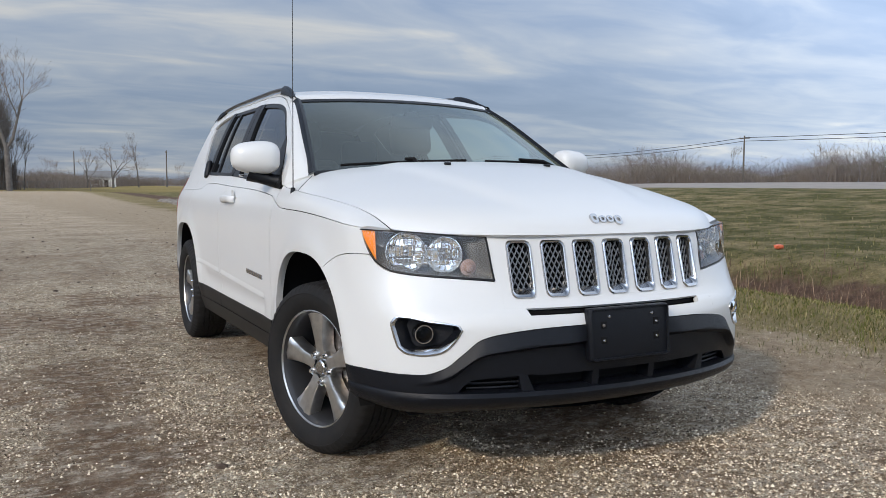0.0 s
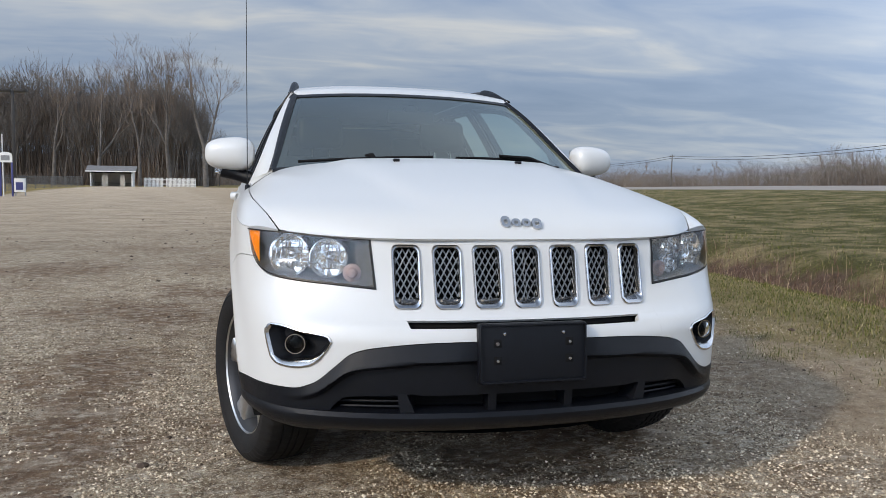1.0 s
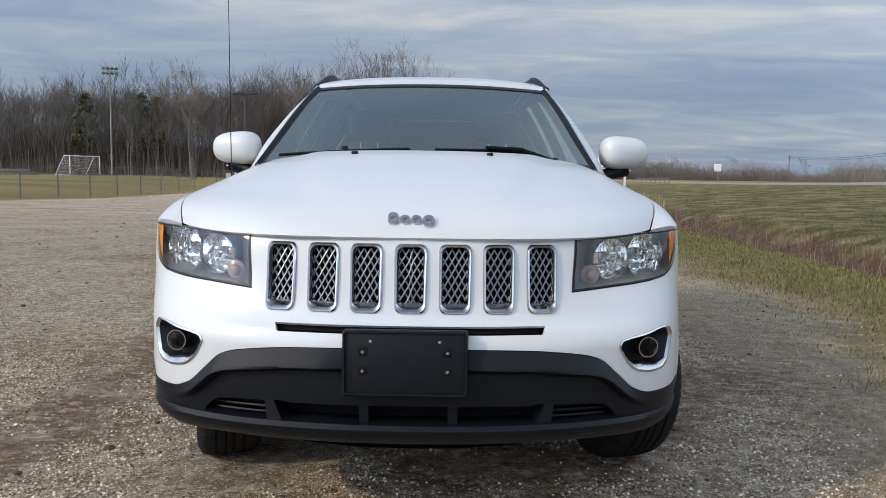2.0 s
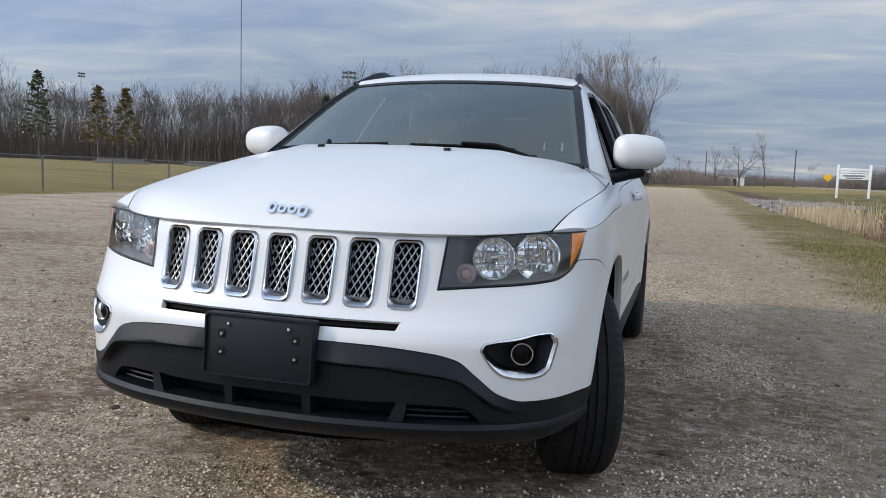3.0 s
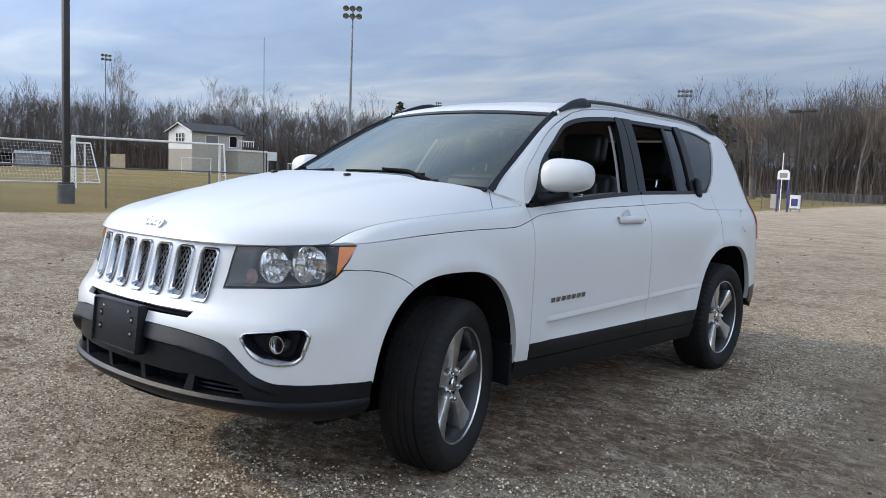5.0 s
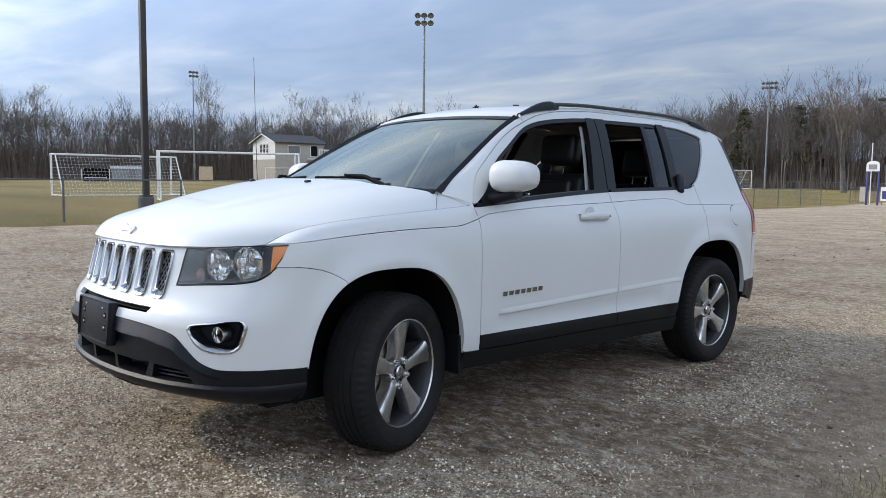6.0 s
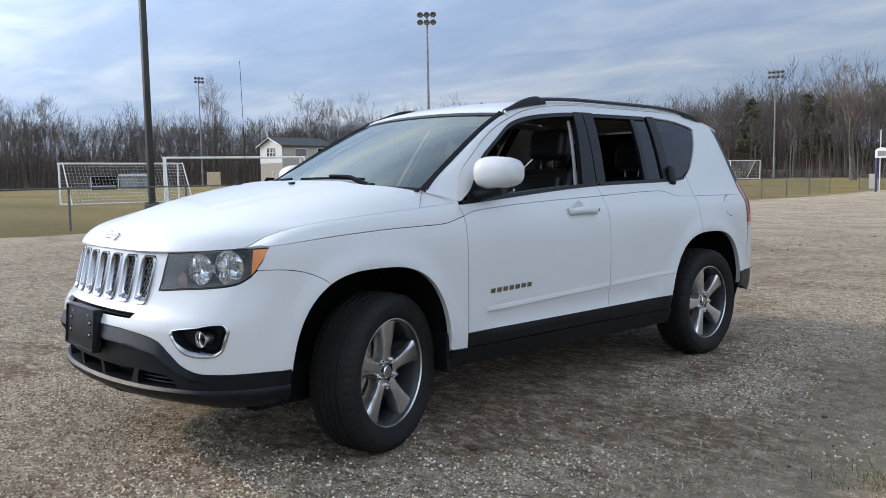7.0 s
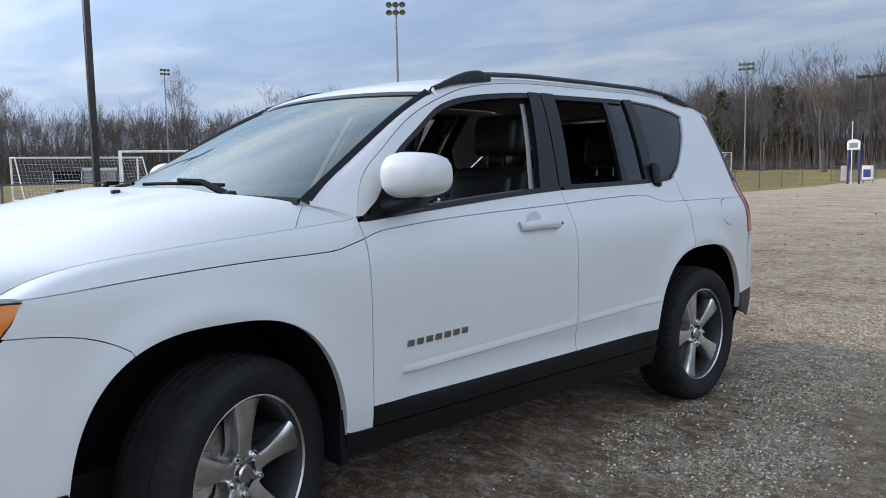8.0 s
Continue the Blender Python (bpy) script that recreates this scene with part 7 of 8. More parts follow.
def press_box(x, y):
    """Two-storey press box; its gable faces -y, its long side +x."""
    z0 = ground_z(x, y)
    b = thing("press_box", "beige two-storey press box with dark gable roof", "building", at=(x, y, z0))
    w, l, h, mid, peak = 7.4, 9.8, 6.9, 3.9, 8.3
    part("lower_wall", box(-w, 0, 0, l, -0.2, mid), SIDING, b, "beige block lower storey", False)
    part("upper_wall", box(-w + 0.05, -0.02, 0.02, l, mid, h), SIDING, b, "", False)
    part("gable_front", ([(-w, -0.03, mid), (-0.0, -0.03, mid), (0, -0.03, h), (-w / 2, -0.03, peak - 0.1), (-w, -0.03, h)], [(0, 1, 2, 3, 4)]), WHITE, b, "white boarded gable", False)
    for sx in (0, 1):
        v = [(-w / 2, -0.5, peak), (-w / 2, l + 0.5, peak), ((0.5 if sx else -w - 0.5), l + 0.5, h - 0.12), ((0.5 if sx else -w - 0.5), -0.5, h - 0.12)]
        r = part("roof", (v, [(0, 1, 2, 3)] if not sx else [(3, 2, 1, 0)]), SHINGLE, b, "dark shingle roof slope", False)
        solid(r, 0.2, 0.0)
        part("fascia", tube([(v[3][0], -0.5, h - 0.15), (-w / 2, -0.5, peak - 0.03)], 0.11, 4), WHITE, b)
    for i in range(3):
        win = part("window", box(-4.9 + i * 0.95, -4.15 + i * 0.95, -0.09, -0.04, 5.0, 6.5), DARK, b, "dark gable window", False)
        part("window_frame", join(*[box(-4.97 + i * 0.95 + a, -4.97 + i * 0.95 + a + 0.08, -0.11, -0.06, 4.95, 6.55) for a in (0.0, 0.40, 0.80)], box(-4.95 + i * 0.95, -4.1 + i * 0.95, -0.11, -0.06, 5.72, 5.80)), WHITE, win, "", False)
    for y0, y1, zz0, zz1 in ((2.6, 4.9, 5.0, 6.3), (7.2, 8.6, 4.6, 6.4)):
        win = part("window", box(0.0, 0.05, y0, y1, zz0, zz1), DARK if y0 > 5 else SHED_ROOF, b, "side window", False)
        part("window_frame", box(-0.02, 0.03, y0 - 0.12, y1 + 0.12, zz0 - 0.12, zz1 + 0.12), WHITE, win, "", False)
    part("annex_wall", box(0.0, 3.4, 6.6, 12.4, -0.2, 3.9), SIDING, b, "lower annex wall", False)
    part("annex_fascia", box(-0.1, 3.6, 6.4, 12.6, 3.9, 4.2), WHITE, b, "white annex fascia", False)
    part("annex_panel", box(3.4, 3.5, 12.6, 14.6, 2.6, 4.1), WHITE, b, "white board beside the annex", False)
    part("annex_post", box(3.3, 3.45, 12.7, 12.85, -0.2, 3.9), WHITE, b, "", False)
    part("balcony_rail", join(box(0.2, 3.3, 9.9, 10.0, 5.6, 5.75), box(3.2, 3.3, 6.8, 10.0, 5.6, 5.75), *[box(3.2, 3.28, 6.8 + k * 0.5, 6.86 + k * 0.5, 4.7, 5.6) for k in range(7)]), WHITE, b, "", False)


press_box(-115.5, 70.0)
board = thing("plywood_board", "weathered plywood backboard standing in the field", "board", at=(-118, 58.5, ground_z(-118, 58.5)), turn=28)
part("panel", box(-1.3, 1.3, -0.05, 0.05, 0.1, 2.5), PLY, board, "", False)
part("leg", box(-1.2, -1.1, 0.05, 0.15, -0.1, 2.4), WHITE, board, "", False)
part("leg", box(1.1, 1.2, 0.05, 0.15, -0.1, 2.4), WHITE, board, "", False)

store = thing("storage_shed", "grey metal storage shed at the wood's edge", "shed", at=(-117.5, 45.5, ground_z(-117.5, 45.5)), turn=70)
part("wall", box(-2.2, 2.2, 0.0, 2.4, -0.1, 2.0), GALV, store, "", False)
solid(part("roof", ([(-2.4, -0.2, 1.98), (2.4, -0.2, 1.98), (2.4, 1.2, 2.35), (-2.4, 1.2, 2.35), (-2.4, 2.6, 1.98), (2.4, 2.6, 1.98)], [(0, 1, 2, 3), (3, 2, 5, 4)]), GALV, store, "", False), 0.06)
part("door", box(0.2, 1.1, -0.06, -0.01, -0.05, 1.75), SHED_ROOF, store, "dark grey door", False)
dug = thing("player_shelter", "dark open player shelter with white frame", "shelter", at=(-119.5, 41.5, ground_z(-119.5, 41.5)), turn=70)
part("back_wall", box(-1.9, 1.9, 1.2, 1.3, -0.1, 1.9), DARK, dug, "", False)
part("roof", box(-2.0, 2.0, -0.1, 1.4, 1.9, 1.98), DARK, dug, "", False)
for x in (-1.95, 1.85):
    part("post", box(x, x + 0.12, -0.1, 0.02, -0.1, 1.9), WHITE, dug, "", False)
part("bench", box(-1.6, 1.6, 0.5, 0.9, 0.5, 0.62), WHITE, dug, "white bench", False)

# dugout shed and picket fence at the lot's far end
shed = thing("shed", "low open-fronted shed with a grey roof", "shed", at=(-17.3, 94.0, ground_z(-15, 94)))
part("back_wall", box(0.0, 5.5, 2.6, 2.75, -0.1, 2.1), SIDING, shed, "", False)
part("side_wall", box(0.0, 0.15, 0.0, 2.6, -0.1, 2.1), WHITE, shed, "", False)
part("side_wall", box(5.35, 5.5, 0.0, 2.6, -0.1, 2.1), WHITE, shed, "", False)
part("front_panel", box(1.5, 2.3, 0.0, 0.1, -0.1, 1.55), SIDING, shed, "pale front panel", False)
part("front_panel", box(3.9, 4.5, 0.0, 0.1, -0.1, 1.55), SIDING, shed, "pale front panel", False)
part("header", box(0.0, 5.5, 0.0, 0.12, 1.75, 2.1), DARK, shed, "", False)
shed_roof = part("roof", ([(-0.5, -0.6, 2.02), (6.0, -0.6, 2.02), (6.0, 1.3, 2.75), (-0.5, 1.3, 2.75), (-0.5, 3.2, 2.1), (6.0, 3.2, 2.1)], [(0, 1, 2, 3), (3, 2, 5, 4)]), SHED_ROOF, shed, "weathered grey roof", False)
solid(shed_roof, 0.08)
part("fascia", box(-0.5, 6.0, -0.66, -0.60, 1.92, 2.06), WHITE, shed, "white fascia", False)
part("bench", box(0.3, 5.2, 1.6, 2.2, 0.4, 0.5), SHED_ROOF, shed, "", False)
shed.matrix_basis = pose(-16.8, 94.0, ground_z(-15, 94)) @ Matrix.Diagonal((0.82, 0.82, 0.86, 1.0))

pick = thing("picket_fence", "white picket fence panels beside the shed", "fence", at=(-11.2, 95.2, ground_z(-9, 95)))
for i in range(40):
    x = i * 0.145
    if 14 < i < 17:
        continue
    v = [(x, 0, -0.05), (x + 0.10, 0, -0.05), (x + 0.10, 0, 0.98), (x + 0.05, 0, 1.10), (x, 0, 0.98)]
    vv = v + [(p[0], 0.025, p[2]) for p in v]
    part("picket", (vv, [(0, 1, 2, 3, 4), (9, 8, 7, 6, 5), (0, 5, 6, 1), (1, 6, 7, 2), (2, 7, 8, 3), (3, 8, 9, 4), (4, 9, 5, 0)]), WHITE, pick, "", False)
for z in (0.3, 0.8):
    part("rail", box(0, 5.8, 0.025, 0.07, z, z + 0.09), WHITE, pick, "", False)

# sign on two blue posts, with a thin pole and a small board beside it
sgn = thing("field_sign", "white sign panel on two dark blue posts", "sign", at=(-15.4, 53.2, ground_z(-15.4, 53.2)), turn=-8)
for x in (0.0, 0.72):
    part("post", soft_box(x - 0.05, x + 0.05, -0.05, 0.05, -0.1, 2.3, 0.01), BLUE, sgn)
arc = [(0.36 + 0.42 * math.cos(a), 2.62 + 0.22 * math.sin(a)) for a in [math.pi * i / 12 for i in range(13)]]
pan = [(-0.06, 2.18), (0.78, 2.18)] + arc
part("panel", ([(x, -0.08, z) for x, z in pan] + [(x, -0.05, z) for x, z in pan], [tuple(range(len(pan))), tuple(reversed(range(len(pan), 2 * len(pan))))] + [(i, i + len(pan), (i + 1) % len(pan) + len(pan), (i + 1) % len(pan)) for i in range(len(pan))]), WHITE, sgn, "pale arched sign panel", False)
part("panel_mark", box(0.10, 0.62, -0.09, -0.082, 2.30, 2.62), GALV, sgn, "grey emblem patch", False)
stick = thing("thin_pole", "thin pale pole beside the sign", "pole", at=(-15.42, 53.9, ground_z(-15.42, 53.9)))
part("pole", tube([(0, 0, -0.1), (0, 0, 4.0)], 0.035, 8), WHITE, stick)
bin_ = thing("notice_board", "small white and blue board near the fence", "board", at=(-14.47, 54.0, ground_z(-14.47, 54)), turn=-8)
part("panel", box(-0.35, 0.35, -0.03, 0.03, 0.25, 1.15), WHITE, bin_, "", False)
part("blue_patch", box(-0.25, 0.2, -0.04, -0.031, 0.4, 0.9), BLUE, bin_, "", False)
for x in (-0.3, 0.3):
    part("leg", box(x - 0.03, x + 0.03, 0.03, 0.09, -0.1, 1.2), GALV, bin_, "", False)
pale = thing("notice_board", "small plain pale board beside the sign posts", "board", at=(-16.05, 54.4, ground_z(-16.05, 54.4)), turn=-8)
part("panel", box(-0.19, 0.19, -0.03, 0.03, 0.18, 1.15), SIDING, pale, "", False)
for x in (-0.14, 0.14):
    part("leg", box(x - 0.03, x + 0.03, 0.03, 0.09, -0.1, 1.1), GALV, pale, "", False)
# pale concrete slabs stacked at the far side of the field
for i, (x, y, l) in enumerate(((-62, 88, 9.5), (-55, 90.5, 5.5), (-73, 84, 7.0))):
    s = thing("concrete_slab", "pale concrete slabs stacked at the field edge", "slab", "stacked slabs", at=(x, y, ground_z(x, y)), turn=32)
    part("slab_layer", soft_box(0, l, 0, 1.6, -0.05, 0.38, 0.03), STONE, s)
    part("slab_layer", soft_box(0.5, l - 0.8, 0.2, 1.5, 0.39, 0.72, 0.03), STONE, s)

# ---- road side ----
ROAD0, ROAD1 = 31.0, 39.5
rv, rf = grid(lambda x, y: (x, y, ground_z(x, y) + 0.05), spaced(ROAD0, ROAD1, 8), spaced(-400, -60, 20) + spaced(-55, 160, 60) + spaced(170, 800, 30))
road = solid(part("road", (rv, rf), ASPHALT), 0.06)
tagged(road, "pale asphalt road on a low grass bank", "road", kind="structure")


def utility_pole(x, y, high, label="dark wooden utility pole with crossarm"):
    t = thing("utility_pole", label, "utility pole", "utility poles", at=(x, y, ground_z(x, y)))
    part("pole", lathe([(0.0, high), (0.11, high), (0.17, -0.3)], 10, "z"), BARK, t)
    part("crossarm", soft_box(-0.06, 0.06, -1.0, 1.0, high - 0.5, high - 0.36, 0.01), BARK, t)
    for y_ in (-0.9, 0.0, 0.9):
        part("insulator", moved(lathe([(0.0, 0.25), (0.05, 0.22), (0.07, 0.05), (0.03, 0.0)], 8, "z"), Matrix.Translation((0, y_, high - 0.36))), GALV, t)
    return Vector((x, y, ground_z(x, y) + high - 0.3))


tops = [utility_pole(x, y, h) for x, y, h in ((96, -70, 8.6), (100, 89, 8.6), (103, 172, 8.4), (112, 262, 8.6), (7, 215, 9.0), (24, 180, 8.0))]
for a, b in zip(tops[:3], tops[1:4]):
    for dz in (0.0, -0.55):
        c = thing("power_line", "thin dark power line between utility poles", "cable", "power lines")
        part("cable", tube([tuple(a.lerp(b, k) + Vector((0, 0, dz - 1.3 * 4 * k * (1 - k)))) for k in spaced(0, 1, 16)], 0.045, 5), TRIM, c)

sb = thing("board_sign", "white timber board sign on two posts", "sign", at=(13.3, 68.5, ground_z(13.3, 68.5)), turn=-4)
for x in (0.0, 2.35):
    part("post", soft_box(x - 0.09, x + 0.09, -0.09, 0.09, -0.2, 2.75, 0.02), WHITE, sb)
part("panel", soft_box(0.1, 2.25, -0.05, 0.05, 1.55, 2.02, 0.02), WHITE, sb, "white lettered panel")
part("panel", soft_box(0.1, 2.25, -0.05, 0.05, 2.25, 2.45, 0.02), WHITE, sb, "white upper rail")
part("panel", soft_box(0.1, 2.25, -0.03, 0.03, 2.08, 2.2, 0.01), WHITE, sb)
part("text_bar", box(0.35, 1.95, -0.058, -0.052, 1.78, 1.92), GALV, sb, "unreadable dark lettering bar", False)
part("text_bar", box(0.6, 1.8, -0.058, -0.052, 1.62, 1.72), GALV, sb, "unreadable dark lettering bar", False)
YELLOW = mat("traffic_yellow", (0.75, 0.42, 0.02), 0.5)


def road_sign(x, y, high, size, material, label, diamond):
    t = thing("road_sign", label, "sign", "road signs", at=(x, y, ground_z(x, y)))
    part("post", box(-0.04, 0.04, 0.0, 0.06, -0.1, high), GALV, t, "", False)
    m = Matrix.Translation((0, -0.03, high - size * 0.5)) @ pose(0, 0, 0, 0, 45 if diamond else 0, 0)
    part("plate", moved(soft_box(-size / 2, size / 2, -0.02, 0.02, -size / 2, size / 2, 0.008), m), material, t)


road_sign(18.6, 106, 2.3, 0.8, YELLOW, "yellow diamond road sign on a post", True)
road_sign(34.8, 101, 2.5, 0.95, WHITE, "pale square road sign on a post", False)
guard = thing("guard_rail", "low grey guard rail by the culvert road", "rail", at=(25.0, 104, ground_z(25, 104)))
for i in range(8):
    part("post", box(i * 0.62, i * 0.62 + 0.10, 0, 0.1, -0.1, 0.72), GALV, guard, "", False)
part("rail", box(0, 4.5, 0.0, 0.06, 0.5, 0.68), GALV, guard, "", False)
hs = thing("far_house", "small white house among distant trees", "house", at=(13.6, 221, ground_z(13.6, 221)))
part("wall", box(-3.5, 3.5, 0, 6, -0.3, 2.6), WHITE, hs, "", False)
part("roof", ([(-4, -0.5, 2.5), (4, -0.5, 2.5), (4, 3, 4.3), (-4, 3, 4.3), (-4, 6.5, 2.5), (4, 6.5, 2.5)], [(0, 1, 2, 3), (3, 2, 5, 4)]), SHED_ROOF, hs, "", False)
part("window", box(-1.6, -0.6, -0.06, 0.0, 0.9, 1.9), DARK, hs, "", False)
part("door", box(0.6, 1.5, -0.06, 0.0, -0.1, 1.9), DARK, hs, "", False)

# culvert: stone slope with a pipe mouth at the ditch's end
r5 = random.Random(5)
def rock(r, sx, sy, sz):
    bm = bmesh.new()
    bmesh.ops.create_icosphere(bm, subdivisions=1, radius=1.0)
    for v in bm.verts:
        v.co = Vector((v.co.x * sx, v.co.y * sy, v.co.z * sz)) * r.uniform(0.75, 1.15)
    return pair_of(bm)


rocks = []
for i in range(420):
    x, y = r5.uniform(4.6, 9.2), r5.uniform(36.5, 46.5)
    s = r5.uniform(0.10, 0.28)
    rocks.append(moved(rock(r5, s, s * r5.uniform(0.7, 1.2), s * 0.6), Matrix.Translation((x, y, ground_z(x, y) + 0.02))))
riprap = part("riprap", join(*rocks), STONE, smooth=False)
tagged(riprap, "pale broken stone slope at the culvert", "stones", kind="stuff")
pipe = thing("culvert_pipe", "dark culvert pipe mouth in the stone slope", "pipe", at=(7.6, 36.2, -0.42))
part("pipe_wall", lathe([(0.42, 0.0), (0.48, 0.0), (0.48, 3.0), (0.42, 3.0), (0.42, 0.0)], 20, "y"), GALV, pipe)
part("pipe_dark", lathe([(0.0, 1.2), (0.42, 1.2)], 20, "y"), DARK, pipe)
bag = thing("orange_bag", "crumpled orange plastic bag lying on the bank", "litter", at=(9.3, 6.2, ground_z(9.3, 6.2)))
part("bag_body", moved(rock(r5, 0.11, 0.08, 0.06), Matrix.Translation((0, 0, 0.04))), mat("orange_plastic", (0.60, 0.13, 0.06), 0.5), bag, "", False)

# ---- reeds, grass, gravel ----
r7 = random.Random(7)


def blades(spots, lean=0.35):
    """Bent three-sided blades: (x, y, height, width, lean, turn)."""
    n = len(spots)
    a = np.array(spots)
    z = np.array([ground_z(x, y) for x, y in a[:, :2]])
    h, w, ln, tn = a[:, 2], a[:, 3], a[:, 4], a[:, 5]
    dx, dy = np.cos(tn), np.sin(tn)
    base = np.stack([a[:, 0], a[:, 1], z - 0.005], 1)
    side = np.stack([-dy, dx, np.zeros(n)], 1) * (w / 2)[:, None]
    mid = base + np.stack([dx * h * ln * 0.35, dy * h * ln * 0.35, h * 0.6], 1)
    tip = base + np.stack([dx * h * ln, dy * h * ln, h * (1 - 0.25 * ln)], 1)
    verts = np.stack([base - side, base + side, mid + side * 0.7, mid - side * 0.7, tip + side * 0.08, tip - side * 0.08], 1).reshape(-1, 3)
    k = np.arange(n)[:, None] * 6
    faces = np.concatenate([k + np.array([[0, 1, 2, 3]]), k + np.array([[3, 2, 4, 5]])])
    return verts, faces


def island_material(name, stops, rough=0.9, spec=0.25):
    """Colour picked at random for each loose piece."""
    m = bpy.data.materials.new(name)
    m.use_nodes = True
    nt = m.node_tree
    b = nt.nodes["Principled BSDF"]
    b.inputs["Roughness"].default_value, b.inputs["Specular IOR Level"].default_value = rough, spec
    g, r = nt.nodes.new("ShaderNodeNewGeometry"), nt.nodes.new("ShaderNodeValToRGB")
    e = r.color_ramp.elements
    e[0].position, e[0].color = stops[0][0], (*stops[0][1], 1)
    e[1].position, e[1].color = stops[-1][0], (*stops[-1][1], 1)
    for p, c in stops[1:-1]:
        q = e.new(p); q.color = (*c, 1)
    nt.links.new(g.outputs["Random Per Island"], r.inputs[0])
    nt.links.new(r.outputs[0], b.inputs["Base Color"])
    return m


GRASS = island_material("verge_grass", [(0, (0.045, 0.055, 0.010)), (0.5, (0.125, 0.130, 0.030)), (0.75, (0.23, 0.20, 0.075)), (1, (0.40, 0.32, 0.17))])
DRY = island_material("dry_grass", [(0, (0.12, 0.076, 0.050)), (0.3, (0.32, 0.235, 0.155)), (0.75, (0.54, 0.43, 0.30)), (1, (0.72, 0.61, 0.45))])
spots = []
while len(spots) < 62000:
    y = r7.uniform(-3.0, 13.0) if r7.random() < 0.8 else r7.uniform(10, 26)
    x = r7.uniform(2.4, 5.6)
    edge = 2.95 + 0.45 * wobble(x, y, 0.8, 1.9) + 0.3 * wobble(x, y, 2.2, 1.2)
    if r7.random() > 0.03 + 0.97 * smooth01(edge - 0.35, edge + 1.0, x):
        continue
    h = r7.uniform(0.02, 0.055) * (1.4 if r7.random() < 0.15 else 1.0)
    spots.append((x, y, h, r7.uniform(0.004, 0.008), r7.uniform(0.2, 1.4), r7.random() * 6.28))
for cx, cy, n, s in ((2.40, 1.06, 150, 0.10), (2.58, 1.32, 110, 0.10), (2.75, 0.4, 200, 0.2), (2.9, -0.3, 200, 0.2)):
    for i in range(n):
        spots.append((r7.gauss(cx, s), r7.gauss(cy, s), r7.uniform(0.02, 0.075), r7.uniform(0.002, 0.004), r7.uniform(0.4, 1.6), r7.random() * 6.28))
while len(spots) < 80000:
    x, y = 8.0 + 16 * r7.random() ** 1.5, r7.uniform(-6, 40)
    spots.append((x, y, r7.uniform(0.04, 0.09), r7.uniform(0.008, 0.016), r7.uniform(0.2, 1.0), r7.random() * 6.28))
tagged(big_mesh("verge_grass", *blades(spots), GRASS), "short green and straw grass on the verge", "grass", kind="stuff")
spots = []
while len(spots) < 52000:
    x, y = r7.gauss(2.35, 0.60), r7.uniform(-1.2, 9.5)
    if x < 1.25 or x > 4.6 or r7.random() > 0.35 + 1.3 * (wobble(x, y, 1.3, 4.4) + 0.25):
        continue
    spots.append((x, y, r7.uniform(0.006, 0.024), r7.uniform(0.0016, 0.0034), r7.uniform(2.0, 4.5), r7.random() * 6.28))
tagged(big_mesh("matted_straw", *blades(spots), DRY), "matted dry grass on the gravel edge", "grass", kind="stuff")
spots = []
while len(spots) < 24000:
    y = r7.uniform(-6, 34)
    x = ditch_mid(y) + r7.gauss(0.10, 0.60)
    spots.append((x, y, r7.uniform(0.08, 0.34) if r7.random() < 0.93 else r7.uniform(0.3, 0.6), r7.uniform(0.004, 0.010), r7.uniform(0.1, 1.0), r7.random() * 6.28))
STALKS = island_material("ditch_stalks", [(0, (0.07, 0.040, 0.030)), (0.7, (0.19, 0.115, 0.080)), (1, (0.46, 0.34, 0.22))])
tagged(big_mesh("ditch_stalks", *blades(spots), STALKS), "dead brown stalks filling the ditch", "stalks", kind="stuff")
spots = []
REEDS = island_material("tall_reeds", [(0, (0.30, 0.22, 0.13)), (0.5, (0.46, 0.36, 0.22)), (1, (0.60, 0.50, 0.33))])
while len(spots) < 3200:
    y = r7.uniform(25, 36)
    x = ditch_mid(y) + r7.gauss(0.2, 0.5)
    spots.append((x, y, r7.uniform(0.5, 0.95) * smooth01(23, 29, y), r7.uniform(0.012, 0.026), r7.uniform(0.05, 0.35), r7.random() * 6.28))
tagged(big_mesh("tall_reeds", *blades(spots), REEDS), "tall straw-coloured reeds in the ditch", "reeds", kind="stuff")

# loose stones lying on the lot
PEBBLE = island_material("gravel_stones", [(0, (0.090, 0.064, 0.044)), (0.3, (0.265, 0.201, 0.138)), (0.62, (0.551, 0.448, 0.318)), (0.9, (0.784, 0.680, 0.513)), (1, (0.933, 0.834, 0.665))], 0.85, 0.3)
rs = np.random.RandomState(4)
gxs, gys = np.arange(-5.4, 3.5, 0.05), np.arange(-3.6, 8.9, 0.05)
damp_shade_map = np.array([[damp_and_shade(x, y) for y in gys] for x in gxs])
straw_map = np.array([[smooth01(1.5, 2.5, x + 0.5 * wobble(x, y, 0.9, 2.0)) for y in gys] for x in gxs])
rise_map = np.array([[ground_z(x, y) + 0.010 * wobble(x, y, 0.9) + 0.008 * wobble(x, y, 3.1, 4.2) + 0.006 * wobble(x, y, 9.0, 1.7) for y in gys] for x in gxs])


def looked_up(table, x, y):
    """Values of a map at points between its nodes."""
    u, v = (x - gxs[0]) / 0.05, (y - gys[0]) / 0.05
    i, j = u.astype(int), v.astype(int)
    u, v = u - i, v - j
    return (table[i, j] * (1 - u) + table[i + 1, j] * u) * (1 - v) + (table[i, j + 1] * (1 - u) + table[i + 1, j + 1] * u) * v


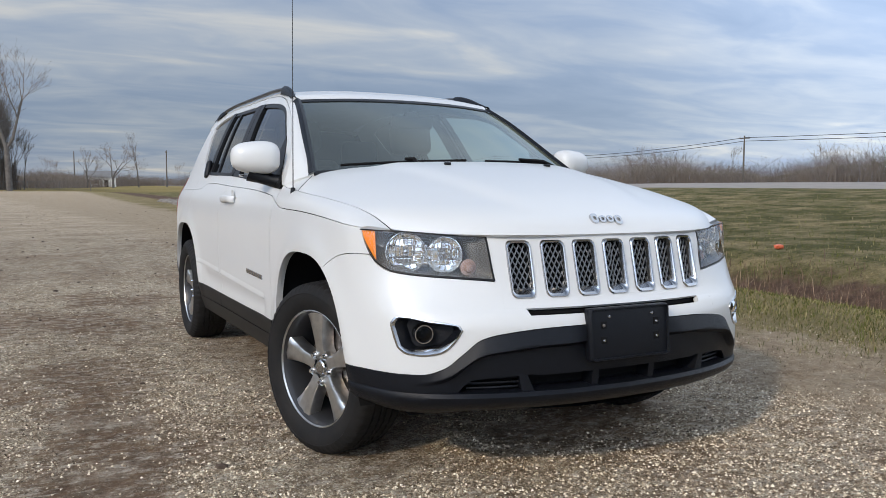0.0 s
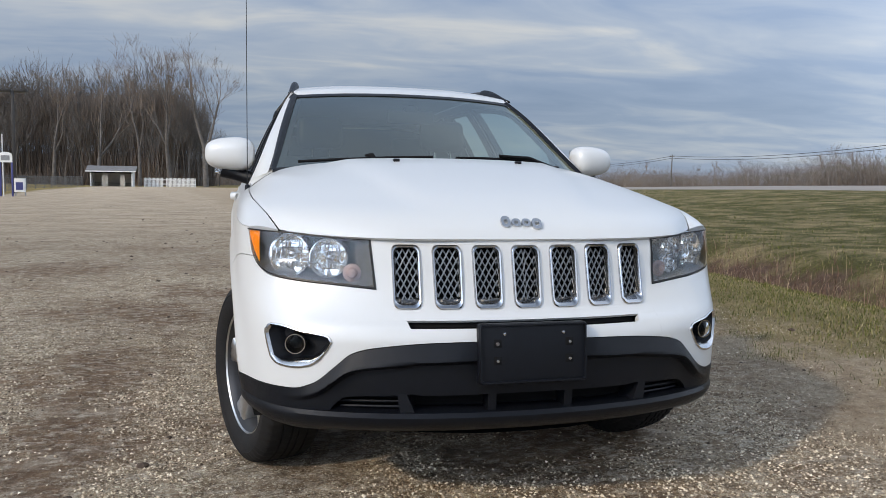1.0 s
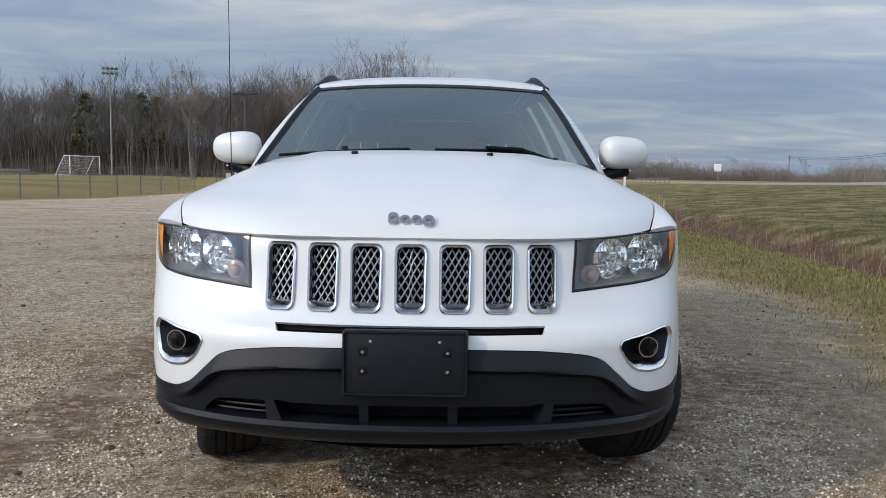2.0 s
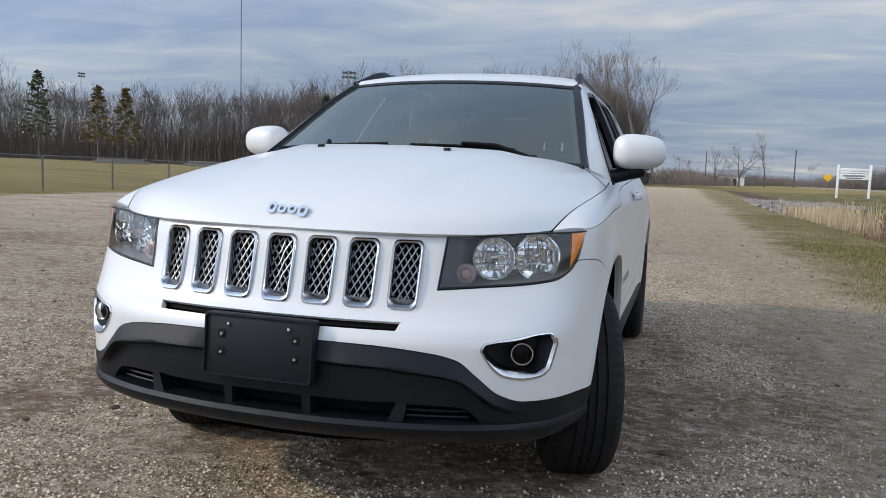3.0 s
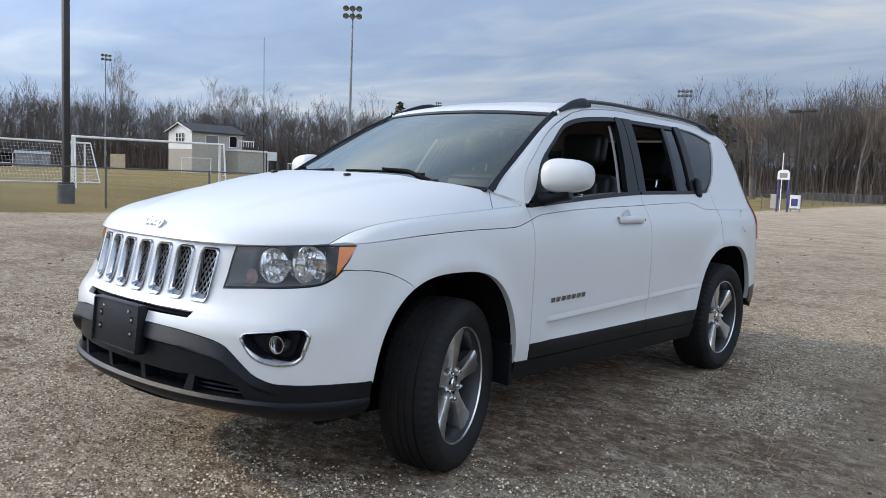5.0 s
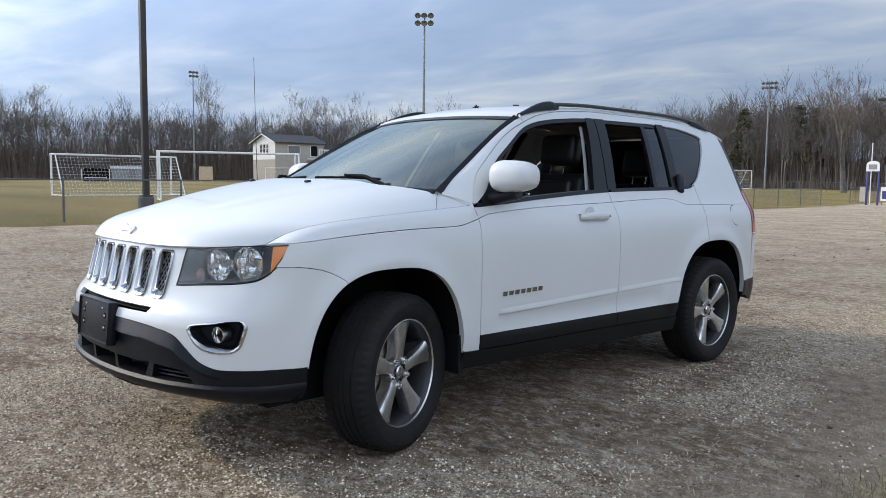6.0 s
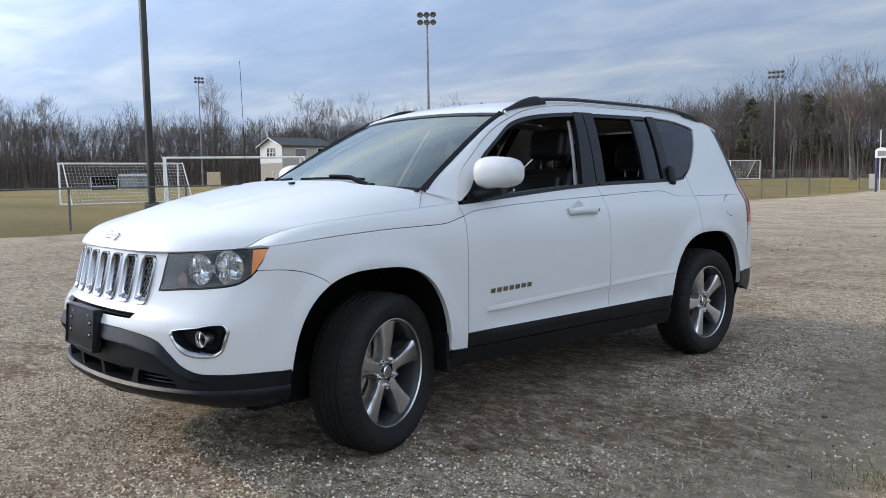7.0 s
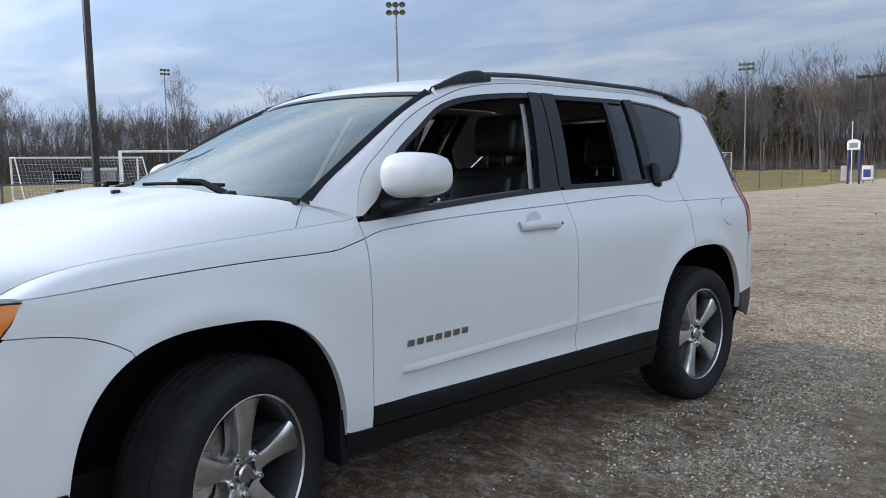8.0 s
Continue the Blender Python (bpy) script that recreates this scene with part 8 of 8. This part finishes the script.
N = 560000
px = rs.uniform(-5.2, 3.3, N); py = -3.4 + 12.0 * rs.rand(N) ** 1.5
chance = np.where((py < 1.5) | (px > 0.8), 1.0, 0.5) * (1 - 0.93 * looked_up(damp_shade_map, px, py)) * (1 - 0.90 * looked_up(straw_map, px, py))
chance *= np.where((np.abs(px) < 0.8) & (py > 0.2) & (py < 3.2), 0.25, 1.0)      # few are needed beneath the car
chance *= np.clip((8.6 - py) / 4.0, 0, 1) * np.clip((px + 5.2) / 1.5, 0, 1)
keep = rs.rand(N) < chance
px, py = px[keep], py[keep]
n = len(px)
size = 0.0028 + 0.0058 * rs.rand(n) ** 2.3
pz = looked_up(rise_map, px, py)
oct_ = np.array([(1, 0, -0.35), (0, 1, -0.35), (-1, 0, -0.35), (0, -1, -0.35), (0, 0, 0.9)], float)
tri = np.array([(0, 1, 4), (1, 2, 4), (2, 3, 4), (3, 0, 4)])
shape = oct_[None] * rs.uniform(0.65, 1.3, (n, 5, 1)) * size[:, None, None]
shape[:, :, 2] *= 0.72
ang = rs.uniform(0, 6.28, n)
tilt = rs.normal(0, 0.35, n)
c, s = np.cos(ang)[:, None], np.sin(ang)[:, None]
ct, st = np.cos(tilt)[:, None], np.sin(tilt)[:, None]
x0, y0, z0 = shape[:, :, 0], shape[:, :, 1], shape[:, :, 2]
x1, z1 = x0 * ct + z0 * st, -x0 * st + z0 * ct
verts = np.stack([x1 * c - y0 * s + px[:, None], x1 * s + y0 * c + py[:, None], z1 + (pz + size * 0.25)[:, None]], 2)
faces = (np.arange(n)[:, None, None] * 5 + tri[None]).reshape(-1, 3)
tagged(big_mesh("gravel_stones", verts.reshape(-1, 3), faces, PEBBLE), "loose grey and tan gravel stones", "gravel", kind="stuff")

# dark clods of soil scattered over the lot
r9 = random.Random(9)
CLOD = mat("dark_soil_clods", (0.075, 0.050, 0.034), 0.95, var=0.3, scale=40)
clods = []
for i in range(520):
    x, y = (r9.uniform(-7.0, 3.4), r9.uniform(-0.8, 13.0)) if r9.random() < 0.6 else (r9.uniform(-15.0, 3.0), r9.uniform(4.0, 30.0))
    if abs(x) < 1.0 and y < 3.6:
        continue
    s_ = r9.uniform(0.005, 0.017) * (1.8 if r9.random() < 0.08 + 0.02 * max(y, 0) else 1.0)
    clods.append(moved(rock(r9, s_, s_ * r9.uniform(0.7, 1.4), s_ * 0.6), Matrix.Translation((x, y, ground_z(x, y) + 0.010 * wobble(x, y, 0.9) + 0.008 * wobble(x, y, 3.1, 4.2) + 0.002))))
tagged(part("soil_clods", join(*clods), CLOD, smooth=False), "dark clods of soil scattered on the gravel", "soil", kind="stuff")
